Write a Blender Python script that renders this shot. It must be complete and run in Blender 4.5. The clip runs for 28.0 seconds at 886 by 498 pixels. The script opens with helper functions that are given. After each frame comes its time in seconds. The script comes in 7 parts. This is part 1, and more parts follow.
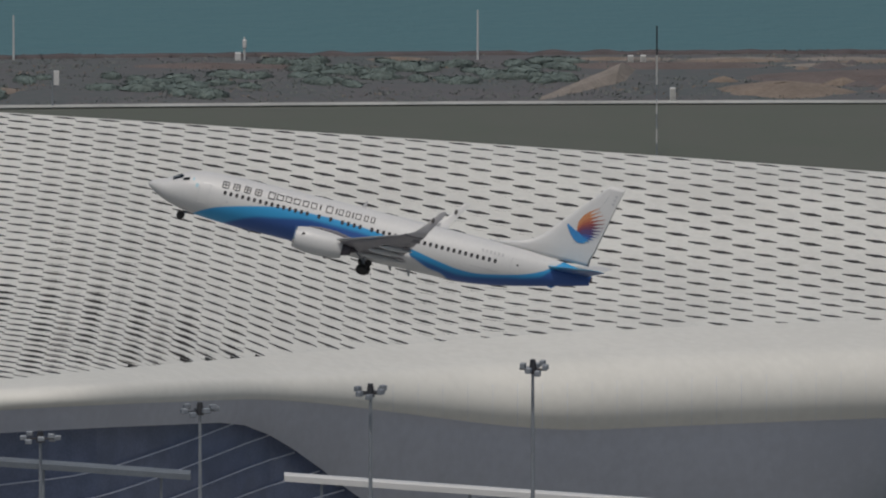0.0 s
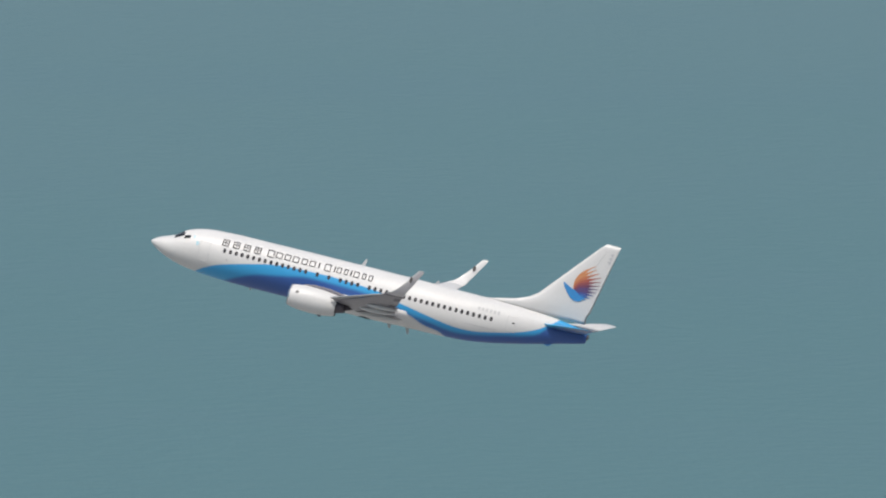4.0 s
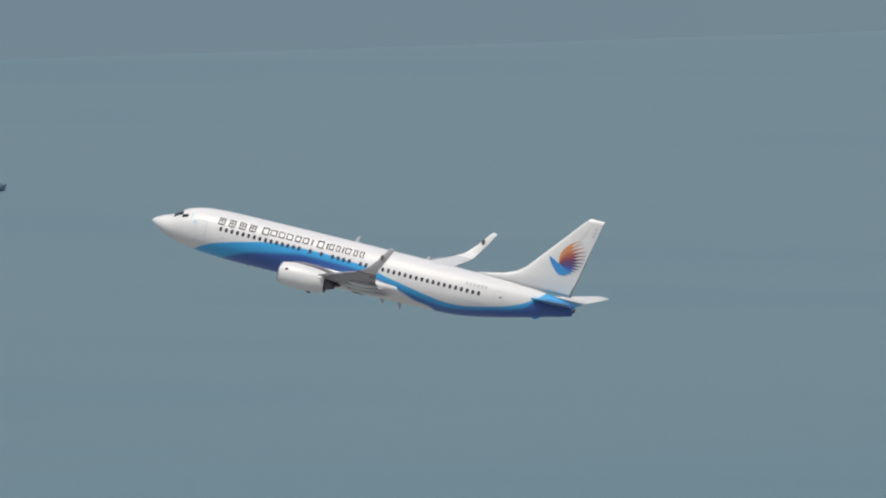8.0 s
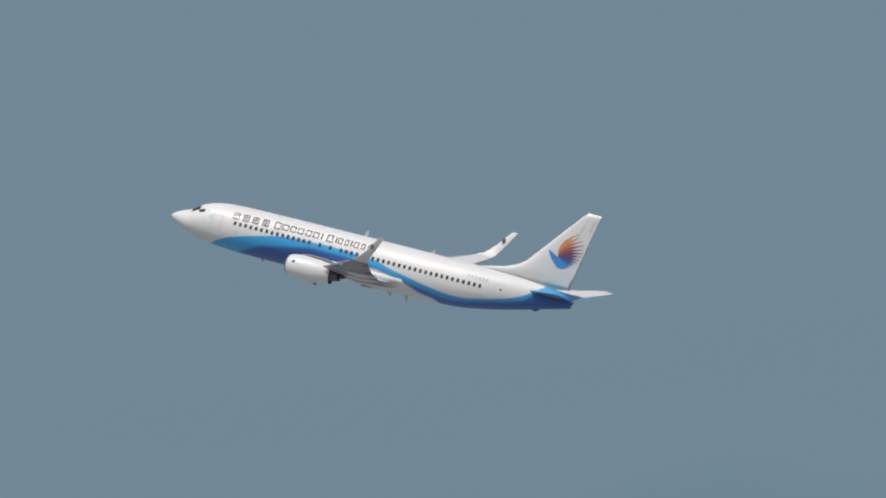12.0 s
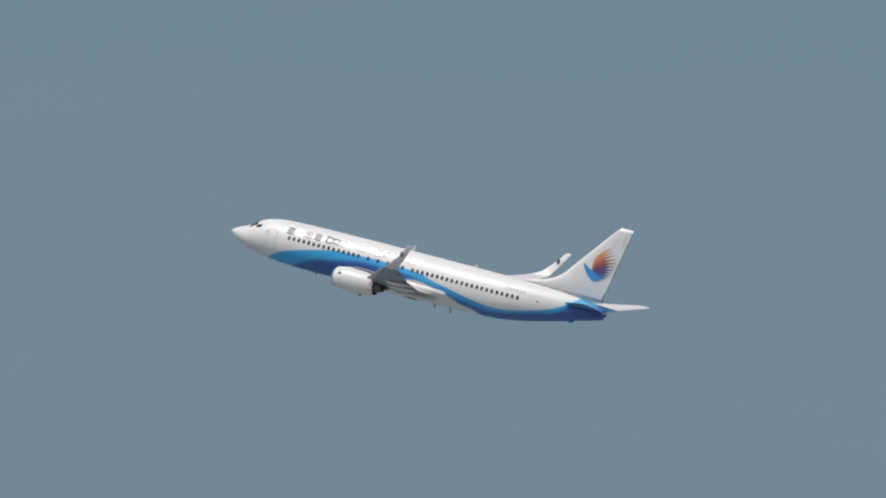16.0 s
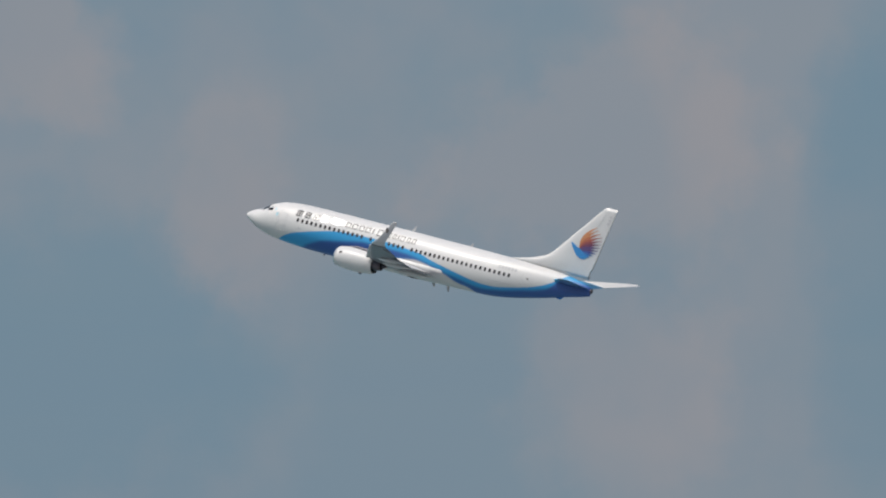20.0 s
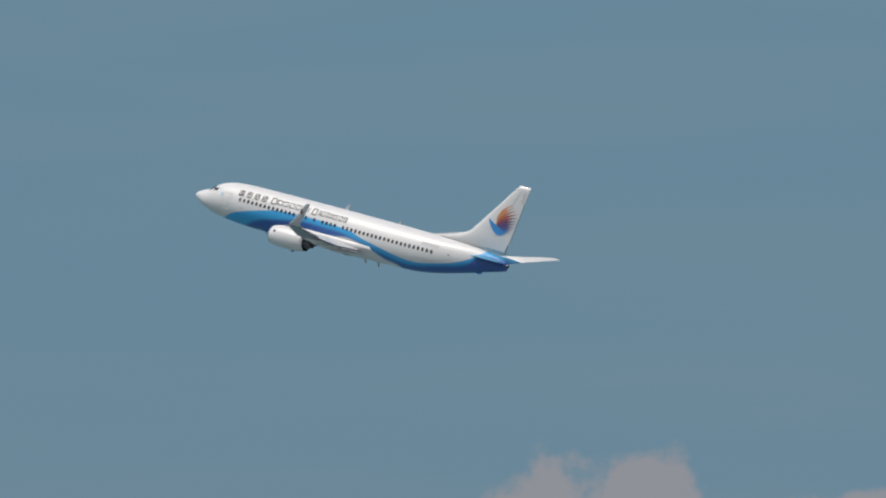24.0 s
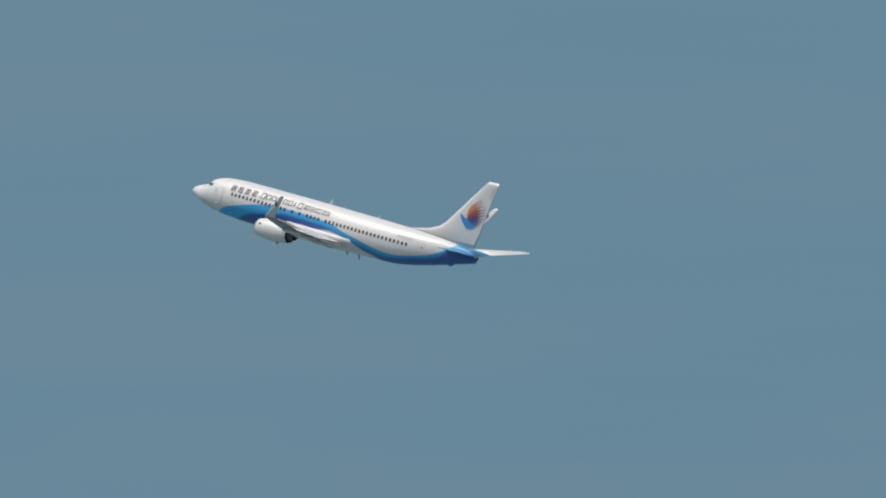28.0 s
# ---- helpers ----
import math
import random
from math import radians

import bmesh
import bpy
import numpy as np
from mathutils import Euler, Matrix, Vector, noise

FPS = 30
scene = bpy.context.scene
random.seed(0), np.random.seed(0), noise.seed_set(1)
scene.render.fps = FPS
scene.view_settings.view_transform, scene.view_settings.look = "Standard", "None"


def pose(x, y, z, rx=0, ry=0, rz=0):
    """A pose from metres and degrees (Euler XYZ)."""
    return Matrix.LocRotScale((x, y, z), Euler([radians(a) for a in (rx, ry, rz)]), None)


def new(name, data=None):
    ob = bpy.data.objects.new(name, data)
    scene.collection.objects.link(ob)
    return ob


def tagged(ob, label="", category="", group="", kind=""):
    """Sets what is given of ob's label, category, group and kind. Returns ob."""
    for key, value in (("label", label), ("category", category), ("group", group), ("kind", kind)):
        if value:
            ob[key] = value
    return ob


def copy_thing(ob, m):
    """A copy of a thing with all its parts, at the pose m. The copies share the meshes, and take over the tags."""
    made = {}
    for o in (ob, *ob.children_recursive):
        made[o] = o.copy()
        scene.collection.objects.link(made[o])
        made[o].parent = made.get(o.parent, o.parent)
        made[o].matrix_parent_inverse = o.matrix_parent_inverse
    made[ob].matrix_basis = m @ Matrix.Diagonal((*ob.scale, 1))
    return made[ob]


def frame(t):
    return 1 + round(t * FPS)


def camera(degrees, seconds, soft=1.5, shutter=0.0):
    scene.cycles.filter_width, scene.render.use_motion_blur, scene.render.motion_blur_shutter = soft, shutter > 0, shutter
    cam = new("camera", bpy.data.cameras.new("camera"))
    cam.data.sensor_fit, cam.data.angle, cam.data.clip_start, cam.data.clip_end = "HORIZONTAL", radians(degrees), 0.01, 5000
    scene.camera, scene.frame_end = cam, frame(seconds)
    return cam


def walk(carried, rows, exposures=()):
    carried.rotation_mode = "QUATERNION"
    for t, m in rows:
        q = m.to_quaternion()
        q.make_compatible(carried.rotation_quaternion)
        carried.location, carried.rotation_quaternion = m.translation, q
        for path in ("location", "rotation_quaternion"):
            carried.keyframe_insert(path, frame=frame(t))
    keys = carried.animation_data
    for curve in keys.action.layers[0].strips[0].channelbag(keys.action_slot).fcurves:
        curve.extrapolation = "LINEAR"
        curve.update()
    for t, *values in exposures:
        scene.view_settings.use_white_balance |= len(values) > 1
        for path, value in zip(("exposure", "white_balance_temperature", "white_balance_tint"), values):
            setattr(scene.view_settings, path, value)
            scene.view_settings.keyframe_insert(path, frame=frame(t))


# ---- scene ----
EYE = (0.0, 0.0, 384.0)   # on a hilltop east of the airport
cam = camera(2.6, 28.0, soft=2.1)
walk(cam, [(t, pose(*EYE, 90 + tilt, 0, pan) @ Matrix.Rotation(radians(roll), 4, "Z")) for t, pan, tilt, roll in (
    (0, 0.000, -8.858, 0), (0.5, 1.540, -8.554, 0), (1, 3.093, -8.289, 0), (1.5, 4.491, -8.097, 0),
    (2, 6.009, -7.891, 0), (2.5, 7.476, -7.584, 0), (3, 8.996, -7.275, 0), (3.5, 10.431, -7.011, -0.01),
    (4, 11.904, -6.855, -0.38), (4.5, 13.378, -6.730, -1.02), (5, 14.840, -6.570, -1.63), (5.5, 16.284, -6.339, -1.90),
    (6, 17.679, -6.071, -1.90), (6.5, 19.125, -5.820, -1.90), (7, 20.700, -5.500, -1.90), (7.5, 22.144, -5.241, -1.90),
    (8, 23.492, -5.004, -1.90), (8.5, 24.829, -4.745, -1.90), (9, 26.183, -4.519, -1.90), (9.5, 27.692, -4.274, -1.90),
    (10, 29.227, -4.000, -1.90), (10.5, 30.584, -3.730, -1.90), (11, 31.959, -3.454, -1.90), (11.5, 33.307, -3.159, -1.90),
    (12, 34.646, -2.934, -1.90), (12.5, 35.906, -2.769, -1.76), (13, 37.291, -2.598, -1.41), (13.5, 38.675, -2.472, -0.95),
    (14, 40.052, -2.371, -0.49), (14.5, 41.419, -2.260, -0.14), (15, 42.840, -2.097, 0), (15.5, 44.200, -1.859, 0),
    (16, 45.468, -1.659, 0), (16.5, 46.713, -1.511, 0), (17, 47.915, -1.342, 0), (17.5, 49.195, -1.111, 0),
    (18, 50.383, -0.936, 0), (18.5, 51.583, -0.752, 0), (19, 52.786, -0.551, 0), (19.5, 54.094, -0.389, 0),
    (20, 55.418, -0.231, 0), (20.5, 56.529, -0.077, 0), (21, 57.647, 0.093, 0), (21.5, 58.808, 0.245, 0),
    (22, 59.951, 0.410, 0), (22.5, 61.082, 0.573, 0), (23, 62.200, 0.735, 0), (23.5, 63.306, 0.894, 0),
    (24, 64.424, 1.060, 0), (24.5, 65.487, 1.256, 0), (25, 66.530, 1.427, 0), (25.5, 67.679, 1.572, 0),
    (26, 68.765, 1.688, 0), (26.5, 69.777, 1.811, 0), (27, 70.717, 1.931, 0), (27.5, 71.744, 2.112, 0),
    (28, 72.777, 2.260, 0),
)], exposures=[(0.0, -0.88), (1.0, -0.68), (2.0, -0.32), (2.5, -0.08), (3.0, 0.06), (5.0, 0.02), (6.0, 0.0), (28.0, 0.0)])

# ---- world, sun ----
SUN_AZ, SUN_EL = 170.0, 65.0


def link(tree, a, b):
    tree.links.new(a, b)


def node(tree, kind, **values):
    n = tree.nodes.new(kind)
    for key, value in values.items():
        n.inputs[key].default_value = value
    return n


def op(tree, operation, a, b=None, c=None, clamp=False):
    n = tree.nodes.new("ShaderNodeMath")
    n.operation, n.use_clamp = operation, clamp
    for i, v in enumerate((a, b, c)):
        if v is None:
            continue
        if isinstance(v, (int, float)):
            n.inputs[i].default_value = v
        else:
            link(tree, v, n.inputs[i])
    return n.outputs[0]


def mix(tree, fac, a, b, blend="MIX"):
    n = tree.nodes.new("ShaderNodeMix")
    n.data_type, n.blend_type = "RGBA", blend
    for i, v in ((0, fac), (6, a), (7, b)):
        if isinstance(v, (int, float)):
            n.inputs[i].default_value = v
        elif isinstance(v, tuple):
            n.inputs[i].default_value = (*v[:3], 1)
        else:
            link(tree, v, n.inputs[i])
    return n.outputs[2]


def ramp(tree, value, low, high):
    """0 at low, 1 at high, smooth between."""
    n = tree.nodes.new("ShaderNodeMapRange")
    n.interpolation_type = "SMOOTHSTEP"
    link(tree, value, n.inputs[0])
    n.inputs[1].default_value, n.inputs[2].default_value = low, high
    return n.outputs[0]


# clouds: degrees left, degrees up, half width, half height, density
CLOUDS = (
    (52.90, -0.20, 0.62, 0.25, 0.88), (52.30, -0.42, 0.18, 0.24, 0.6), (51.75, -0.10, 0.55, 0.32, 0.45),
    (54.95, 0.02, 0.62, 0.50, 0.85), (54.95, -0.62, 0.46, 0.46, 0.7), (53.45, -0.10, 0.30, 0.30, 0.7),
    (56.58, 0.35, 0.26, 0.30, 0.97), (56.05, -0.08, 0.26, 0.36, 0.6), (57.72, 0.68, 0.42, 0.28, 0.85),
    (58.60, 0.42, 0.50, 0.36, 0.55), (57.85, -0.15, 0.42, 0.26, 0.14), (59.85, -0.28, 0.36, 0.28, 0.6), (59.10, 0.78, 0.36, 0.26, 0.7),
    (51.38, -0.62, 0.36, 0.42, 0.32), (51.02, -0.98, 0.24, 0.28, 0.24), (51.0, -1.36, 0.42, 0.26, 0.2),
    (61.0, 0.30, 0.7, 0.4, 0.6), (64.09, 0.28, 0.21, 0.24, 1.0), (63.83, 0.27, 0.22, 0.20, 1.0),
    (63.45, 0.04, 0.34, 0.24, 1.0), (63.09, 0.19, 0.20, 0.16, 1.0), (63.60, -0.05, 0.75, 0.25, 1.0),
)


def make_world():
    world = bpy.data.worlds.new("world")
    scene.world = world
    world.use_nodes = True
    t = world.node_tree
    t.nodes.clear()
    sky = t.nodes.new("ShaderNodeTexSky")
    sky.sky_type, sky.sun_disc = "NISHITA", False
    sky.sun_elevation, sky.sun_rotation = radians(SUN_EL), radians(-SUN_AZ)
    sky.air_density, sky.dust_density = 1.5, 4.0
    high = mix(t, 1.0, sky.outputs[0], (0.11, 0.11, 0.11), "MULTIPLY")
    way = t.nodes.new("ShaderNodeTexCoord").outputs["Generated"]
    part_xyz = t.nodes.new("ShaderNodeSeparateXYZ")
    link(t, way, part_xyz.inputs[0])
    x, y, z = part_xyz.outputs
    up = op(t, "MULTIPLY", op(t, "ARCSINE", z), 57.29578)
    left = op(t, "MULTIPLY", op(t, "ARCTAN2", op(t, "MULTIPLY", x, -1.0), y), 57.29578)
    # haze low over the sea, greyer towards the water, bluer above
    grain = node(t, "ShaderNodeTexNoise", Scale=9.0, Detail=4.0)
    stretch = node(t, "ShaderNodeMapping", Scale=(3.0, 3.0, 22.0))
    link(t, way, stretch.inputs[0])
    link(t, stretch.outputs[0], grain.inputs["Vector"])
    haze = mix(t, ramp(t, up, -4.6, -3.0), HAZE_SEA, HAZE_LOW)
    haze = mix(t, ramp(t, op(t, "ADD", up, op(t, "MULTIPLY", op(t, "SUBTRACT", left, 50.0), 0.06)), -2.5, 3.2), haze, HAZE_HIGH)
    haze = mix(t, op(t, "MULTIPLY", ramp(t, grain.outputs[0], 0.35, 0.7), 0.2), haze, HAZE_GREY)
    # a far ridge dissolving in the haze
    ridge_noise = node(t, "ShaderNodeTexNoise", Scale=60.0, Detail=4.0)
    link(t, way, ridge_noise.inputs["Vector"])
    brow = op(t, "SUBTRACT", up, op(t, "MULTIPLY", op(t, "SUBTRACT", ridge_noise.outputs[0], 0.5), 0.7))
    ridge = op(t, "MULTIPLY", ramp(t, up, -4.38, -4.05), op(t, "SUBTRACT", 1.0, ramp(t, brow, -3.85, -3.55)))
    ridge = op(t, "MULTIPLY", ridge, op(t, "MULTIPLY", ramp(t, left, 28.0, 30.0), op(t, "SUBTRACT", 1.0, ramp(t, left, 36.0, 39.0))))
    haze = mix(t, op(t, "MULTIPLY", ridge, 0.75), haze, HAZE_RIDGE)
    # clouds
    puff = node(t, "ShaderNodeTexNoise", Scale=150.0, Detail=6.0, Roughness=0.55)
    link(t, way, puff.inputs["Vector"])
    rough = op(t, "MULTIPLY", op(t, "SUBTRACT", puff.outputs[0], 0.5), 2.1)
    # thin broken veil behind the heaps
    drift = node(t, "ShaderNodeTexNoise", Scale=42.0, Detail=5.0, Roughness=0.55)
    link(t, way, drift.inputs["Vector"])
    veil = op(t, "MULTIPLY", ramp(t, left, 49.0, 52.0), op(t, "SUBTRACT", 1.0, ramp(t, left, 60.3, 62.3)))
    veil = op(t, "MULTIPLY", veil, ramp(t, up, -2.2, -0.7))
    veil = op(t, "MULTIPLY", veil, op(t, "MULTIPLY_ADD", ramp(t, drift.outputs[0], 0.36, 0.62), 0.30, 0.14))
    for a, e, w, h in ((56.55, -0.60, 0.75, 0.42), (54.15, -0.25, 0.22, 0.9), (56.5, -0.55, 0.5, 0.5), (56.95, 0.72, 0.35, 0.2), (54.05, 0.15, 0.35, 0.3), (58.0, -0.42, 0.9, 0.45)):
        dx = op(t, "DIVIDE", op(t, "SUBTRACT", left, a), w)
        dy = op(t, "DIVIDE", op(t, "SUBTRACT", up, e), h)
        gap = op(t, "ADD", op(t, "ADD", op(t, "MULTIPLY", dx, dx), op(t, "MULTIPLY", dy, dy)), rough)
        veil = op(t, "MULTIPLY", veil, op(t, "MULTIPLY_ADD", ramp(t, gap, 0.2, 1.3), 0.6, 0.4))
    cover = 0.0
    for a, e, w, h, dense in CLOUDS:
        dx = op(t, "DIVIDE", op(t, "SUBTRACT", left, a), w)
        dy = op(t, "DIVIDE", op(t, "SUBTRACT", up, e), h)
        r = op(t, "SQRT", op(t, "ADD", op(t, "MULTIPLY", dx, dx), op(t, "MULTIPLY", dy, dy)))
        edge = 0.24 if dense == 1.0 else 0.6
        body = op(t, "MULTIPLY", ramp(t, op(t, "ADD", op(t, "SUBTRACT", 1.0, r), rough), 0.0, edge), dense)
        cover = op(t, "MAXIMUM", cover, body)
    cover = op(t, "MULTIPLY", cover, op(t, "MULTIPLY_ADD", drift.outputs[0], 0.8, 0.55))
    cover = op(t, "MAXIMUM", op(t, "MULTIPLY", cover, 0.62), op(t, "MULTIPLY_ADD", cover, 0.30, veil), clamp=True)
    haze = mix(t, cover, haze, CLOUD)
    colour = mix(t, ramp(t, up, 4.0, 22.0), haze, high)
    back = node(t, "ShaderNodeBackground", Strength=1.0)
    out = t.nodes.new("ShaderNodeOutputWorld")
    link(t, colour, back.inputs[0])
    link(t, back.outputs[0], out.inputs[0])


HAZE_SEA, HAZE_LOW, HAZE_HIGH = (0.170, 0.243, 0.290), (0.168, 0.243, 0.307), (0.134, 0.242, 0.324)
HAZE_RIDGE = (0.143, 0.232, 0.292)
HAZE_GREY, CLOUD = (0.190, 0.262, 0.305), (0.335, 0.302, 0.310)
make_world()
sun = new("sun", bpy.data.lights.new("sun", "SUN"))
sun.data.energy, sun.data.angle, sun.data.color = 3.1, radians(0.6), (1.0, 0.96, 0.90)
sun.rotation_euler = (radians(90 - SUN_EL), 0, radians(180 + SUN_AZ))

# ---- materials ----


def material(name, colour, rough=0.6, metal=0.0, spec=0.5, vary=0.15, scale=1.0, bump=0.0, second=None, coat=0.0):
    """A paint or stone with stains and grain at two sizes, in metres."""
    m = bpy.data.materials.new(name)
    m.use_nodes = True
    t = m.node_tree
    p = t.nodes["Principled BSDF"]
    where = t.nodes.new("ShaderNodeTexCoord").outputs["Object"]
    big = node(t, "ShaderNodeTexNoise", Scale=0.35 * scale, Detail=3.0)
    fine = node(t, "ShaderNodeTexNoise", Scale=4.0 * scale, Detail=5.0, Roughness=0.6)
    link(t, where, big.inputs["Vector"])
    link(t, where, fine.inputs["Vector"])
    other = second or tuple(c * (1 - vary) for c in colour)
    f = op(t, "MULTIPLY_ADD", fine.outputs[0], 0.5, op(t, "MULTIPLY", big.outputs[0], 0.5))
    base = mix(t, ramp(t, f, 0.36, 0.64), colour, other)
    link(t, base, p.inputs["Base Color"])
    p.inputs["Metallic"].default_value = metal
    p.inputs["Specular IOR Level"].default_value = spec
    p.inputs["Coat Weight"].default_value = coat
    p.inputs["Coat Roughness"].default_value = 0.12
    link(t, op(t, "MULTIPLY_ADD", fine.outputs[0], 0.2, rough - 0.1, clamp=True), p.inputs["Roughness"])
    if bump:
        b = node(t, "ShaderNodeBump", Strength=0.6, Distance=bump)
        link(t, fine.outputs[0], b.inputs["Height"])
        link(t, b.outputs[0], p.inputs["Normal"])
    return m


def livery_material():
    """White fuselage paint; two blues where the mesh's own paint lines say so."""
    m = material("aircraft_paint", (0.565, 0.56, 0.555), 0.46, vary=0.05, coat=0.04)
    t = m.node_tree
    p = t.nodes["Principled BSDF"]
    white = p.inputs["Base Color"].links[0].from_socket

    def line(name, soft):
        a = t.nodes.new("ShaderNodeAttribute")
        a.attribute_name = name
        return ramp(t, a.outputs["Fac"], -soft, soft)
    col = mix(t, line("light_band", 0.05), white, (0.030, 0.285, 0.56))
    col = mix(t, line("dark_band", 0.22), col, (0.026, 0.085, 0.29))
    link(t, col, p.inputs["Base Color"])
    return m


PAINT = livery_material()
WHITE = material("white_paint", (0.565, 0.56, 0.555), 0.45, vary=0.05, coat=0.04)
# darker than the wing's own grey: underside shade put into the colour
WING_SHADE_GREY = material("wing_shade_grey", (0.19, 0.18, 0.20), 0.4, vary=0.12)
BLUE = material("blue_paint", (0.03, 0.22, 0.58), 0.35, vary=0.1)
CHROME = material("polished_metal", (0.75, 0.75, 0.76), 0.22, metal=1.0, vary=0.1)
DARK_METAL = material("burnt_metal", (0.12, 0.11, 0.13), 0.45, metal=0.8, vary=0.3)
PANE = material("dark_pane", (0.015, 0.017, 0.02), 0.12, vary=0.2)
SILVER = material("glossy_grey_foil", (0.095, 0.088, 0.090), 0.06, spec=0.12, vary=0.15)
MARK_GREY = material("mark_grey", (0.10, 0.09, 0.09), 0.7, vary=0.15)
TIP_GREY = material("winglet_grey", (0.52, 0.50, 0.515), 0.4, vary=0.1)
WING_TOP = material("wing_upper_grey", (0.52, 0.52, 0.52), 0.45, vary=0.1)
CABIN_PANE = material("cabin_pane", (0.055, 0.050, 0.052), 0.2, vary=0.2)
DEEP_BLUE = material("deep_blue_paint", (0.024, 0.085, 0.26), 0.35, vary=0.1)
CYAN = material("cyan_paint", (0.05, 0.34, 0.58), 0.35, vary=0.1)
PALE_MARK = material("pale_blue_mark", (0.36, 0.55, 0.62), 0.5)
RUBBER = material("rubber", (0.02, 0.02, 0.02), 0.8)
SKIN_LINE = material("panel_grey", (0.45, 0.45, 0.46), 0.5)
CONCRETE = material("concrete", (0.40, 0.40, 0.38), 0.85, vary=0.3, scale=0.4, bump=0.02)
DECK_TOP = material("worn_asphalt", (0.205, 0.198, 0.190), 0.9, scale=0.22, second=(0.145, 0.142, 0.148))
# viaduct concrete tinted blue in place of the haze before it
GIRDER = material("haze_blue_concrete", (0.300, 0.350, 0.410), 0.85, vary=0.18, scale=0.3)
DARK_CONC = material("slate_concrete", (0.24, 0.27, 0.31), 0.7, vary=0.3)
GRASS = material("mown_grass", (0.082, 0.092, 0.074), 0.95, vary=0.25, scale=0.15, second=(0.092, 0.096, 0.082))
SCRUB = material("scrub_soil", (0.096, 0.091, 0.095), 0.95, scale=0.12, second=(0.076, 0.088, 0.089))
SOIL = material("bare_soil", (0.20, 0.160, 0.130), 0.95, vary=0.3, scale=0.4)
LEAF = material("leaves", (0.140, 0.155, 0.145), 0.8, vary=0.35, scale=2.0)
APRON = material("apron_concrete", (0.28, 0.28, 0.27), 0.9, vary=0.2, scale=0.1)
ROOF = material("roof_panel", (0.615, 0.605, 0.565), 0.55, vary=0.12, scale=0.25)
LIP = material("roof_edge_panel", (0.63, 0.615, 0.57), 0.5, vary=0.08, scale=0.2)
SLOT = material("dark_slot", (0.10, 0.098, 0.100), 0.7, spec=0.1, vary=0.3)
GLASS = material("tinted_glass", (0.13, 0.16, 0.25), 0.15, vary=0.25)
SOFFIT = material("soffit_panel", (0.55, 0.58, 0.67), 0.6, vary=0.1, scale=0.2)
# darkened beam paint, standing for the shade the beam lies in
BEAM_SHADE_GREY = material("shaded_beam_paint", (0.13, 0.15, 0.175), 0.7, vary=0.2)
GREEN_NET = material("green_netting", (0.045, 0.25, 0.19), 0.9, vary=0.3, scale=0.6)
RED = material("container_red", (0.23, 0.085, 0.085), 0.6, vary=0.25)
NAVY = material("hull_navy", (0.085, 0.115, 0.205), 0.6, vary=0.25)
RUST = material("rusty_steel", (0.15, 0.085, 0.07), 0.85, vary=0.35)
YELLOW = material("buoy_yellow", (0.65, 0.38, 0.03), 0.5)
STEEL = material("grey_steel", (0.25, 0.27, 0.30), 0.55, metal=0.3, vary=0.2)
TRUCK_BLUE = material("truck_blue", (0.03, 0.10, 0.35), 0.4)
# tower, steel and ship tones paled and blued to stand for haze
FAR_CONC = material("hazed_tower_concrete", (0.285, 0.345, 0.385), 0.85, vary=0.2, scale=0.15)
FAR_STEEL = material("hazed_blue_steel", (0.165, 0.24, 0.305), 0.7, vary=0.2, scale=0.3)
SHIP_GREY = material("hazed_ship_grey", (0.205, 0.28, 0.335), 0.7, vary=0.2)
# marine paints with the haze mixed into their colours
DEEP_HULL = material("hazed_deep_hull", (0.155, 0.210, 0.280), 0.65, vary=0.2)
BOX_RED = material("hazed_container_red", (0.27, 0.155, 0.165), 0.7, vary=0.25, scale=0.6)
PLATING = material("hazed_plating", (0.175, 0.226, 0.275), 0.8, vary=0.25, scale=0.3)
HULL = material("hazed_hull_blue", (0.205, 0.268, 0.335), 0.65, vary=0.2)
PRIMER = material("hazed_red_primer", (0.225, 0.195, 0.218), 0.85, vary=0.25, scale=0.6)
OXIDE = material("hazed_oxide_red", (0.34, 0.245, 0.265), 0.75, vary=0.25, scale=0.6)
CABIN = material("hazed_cabin_white", (0.26, 0.315, 0.345), 0.6, vary=0.12)
GLAZING = material("hazed_pane", (0.11, 0.16, 0.21), 0.3, vary=0.2)
BLACK = material("dark_grey_paint", (0.03, 0.03, 0.035), 0.5)


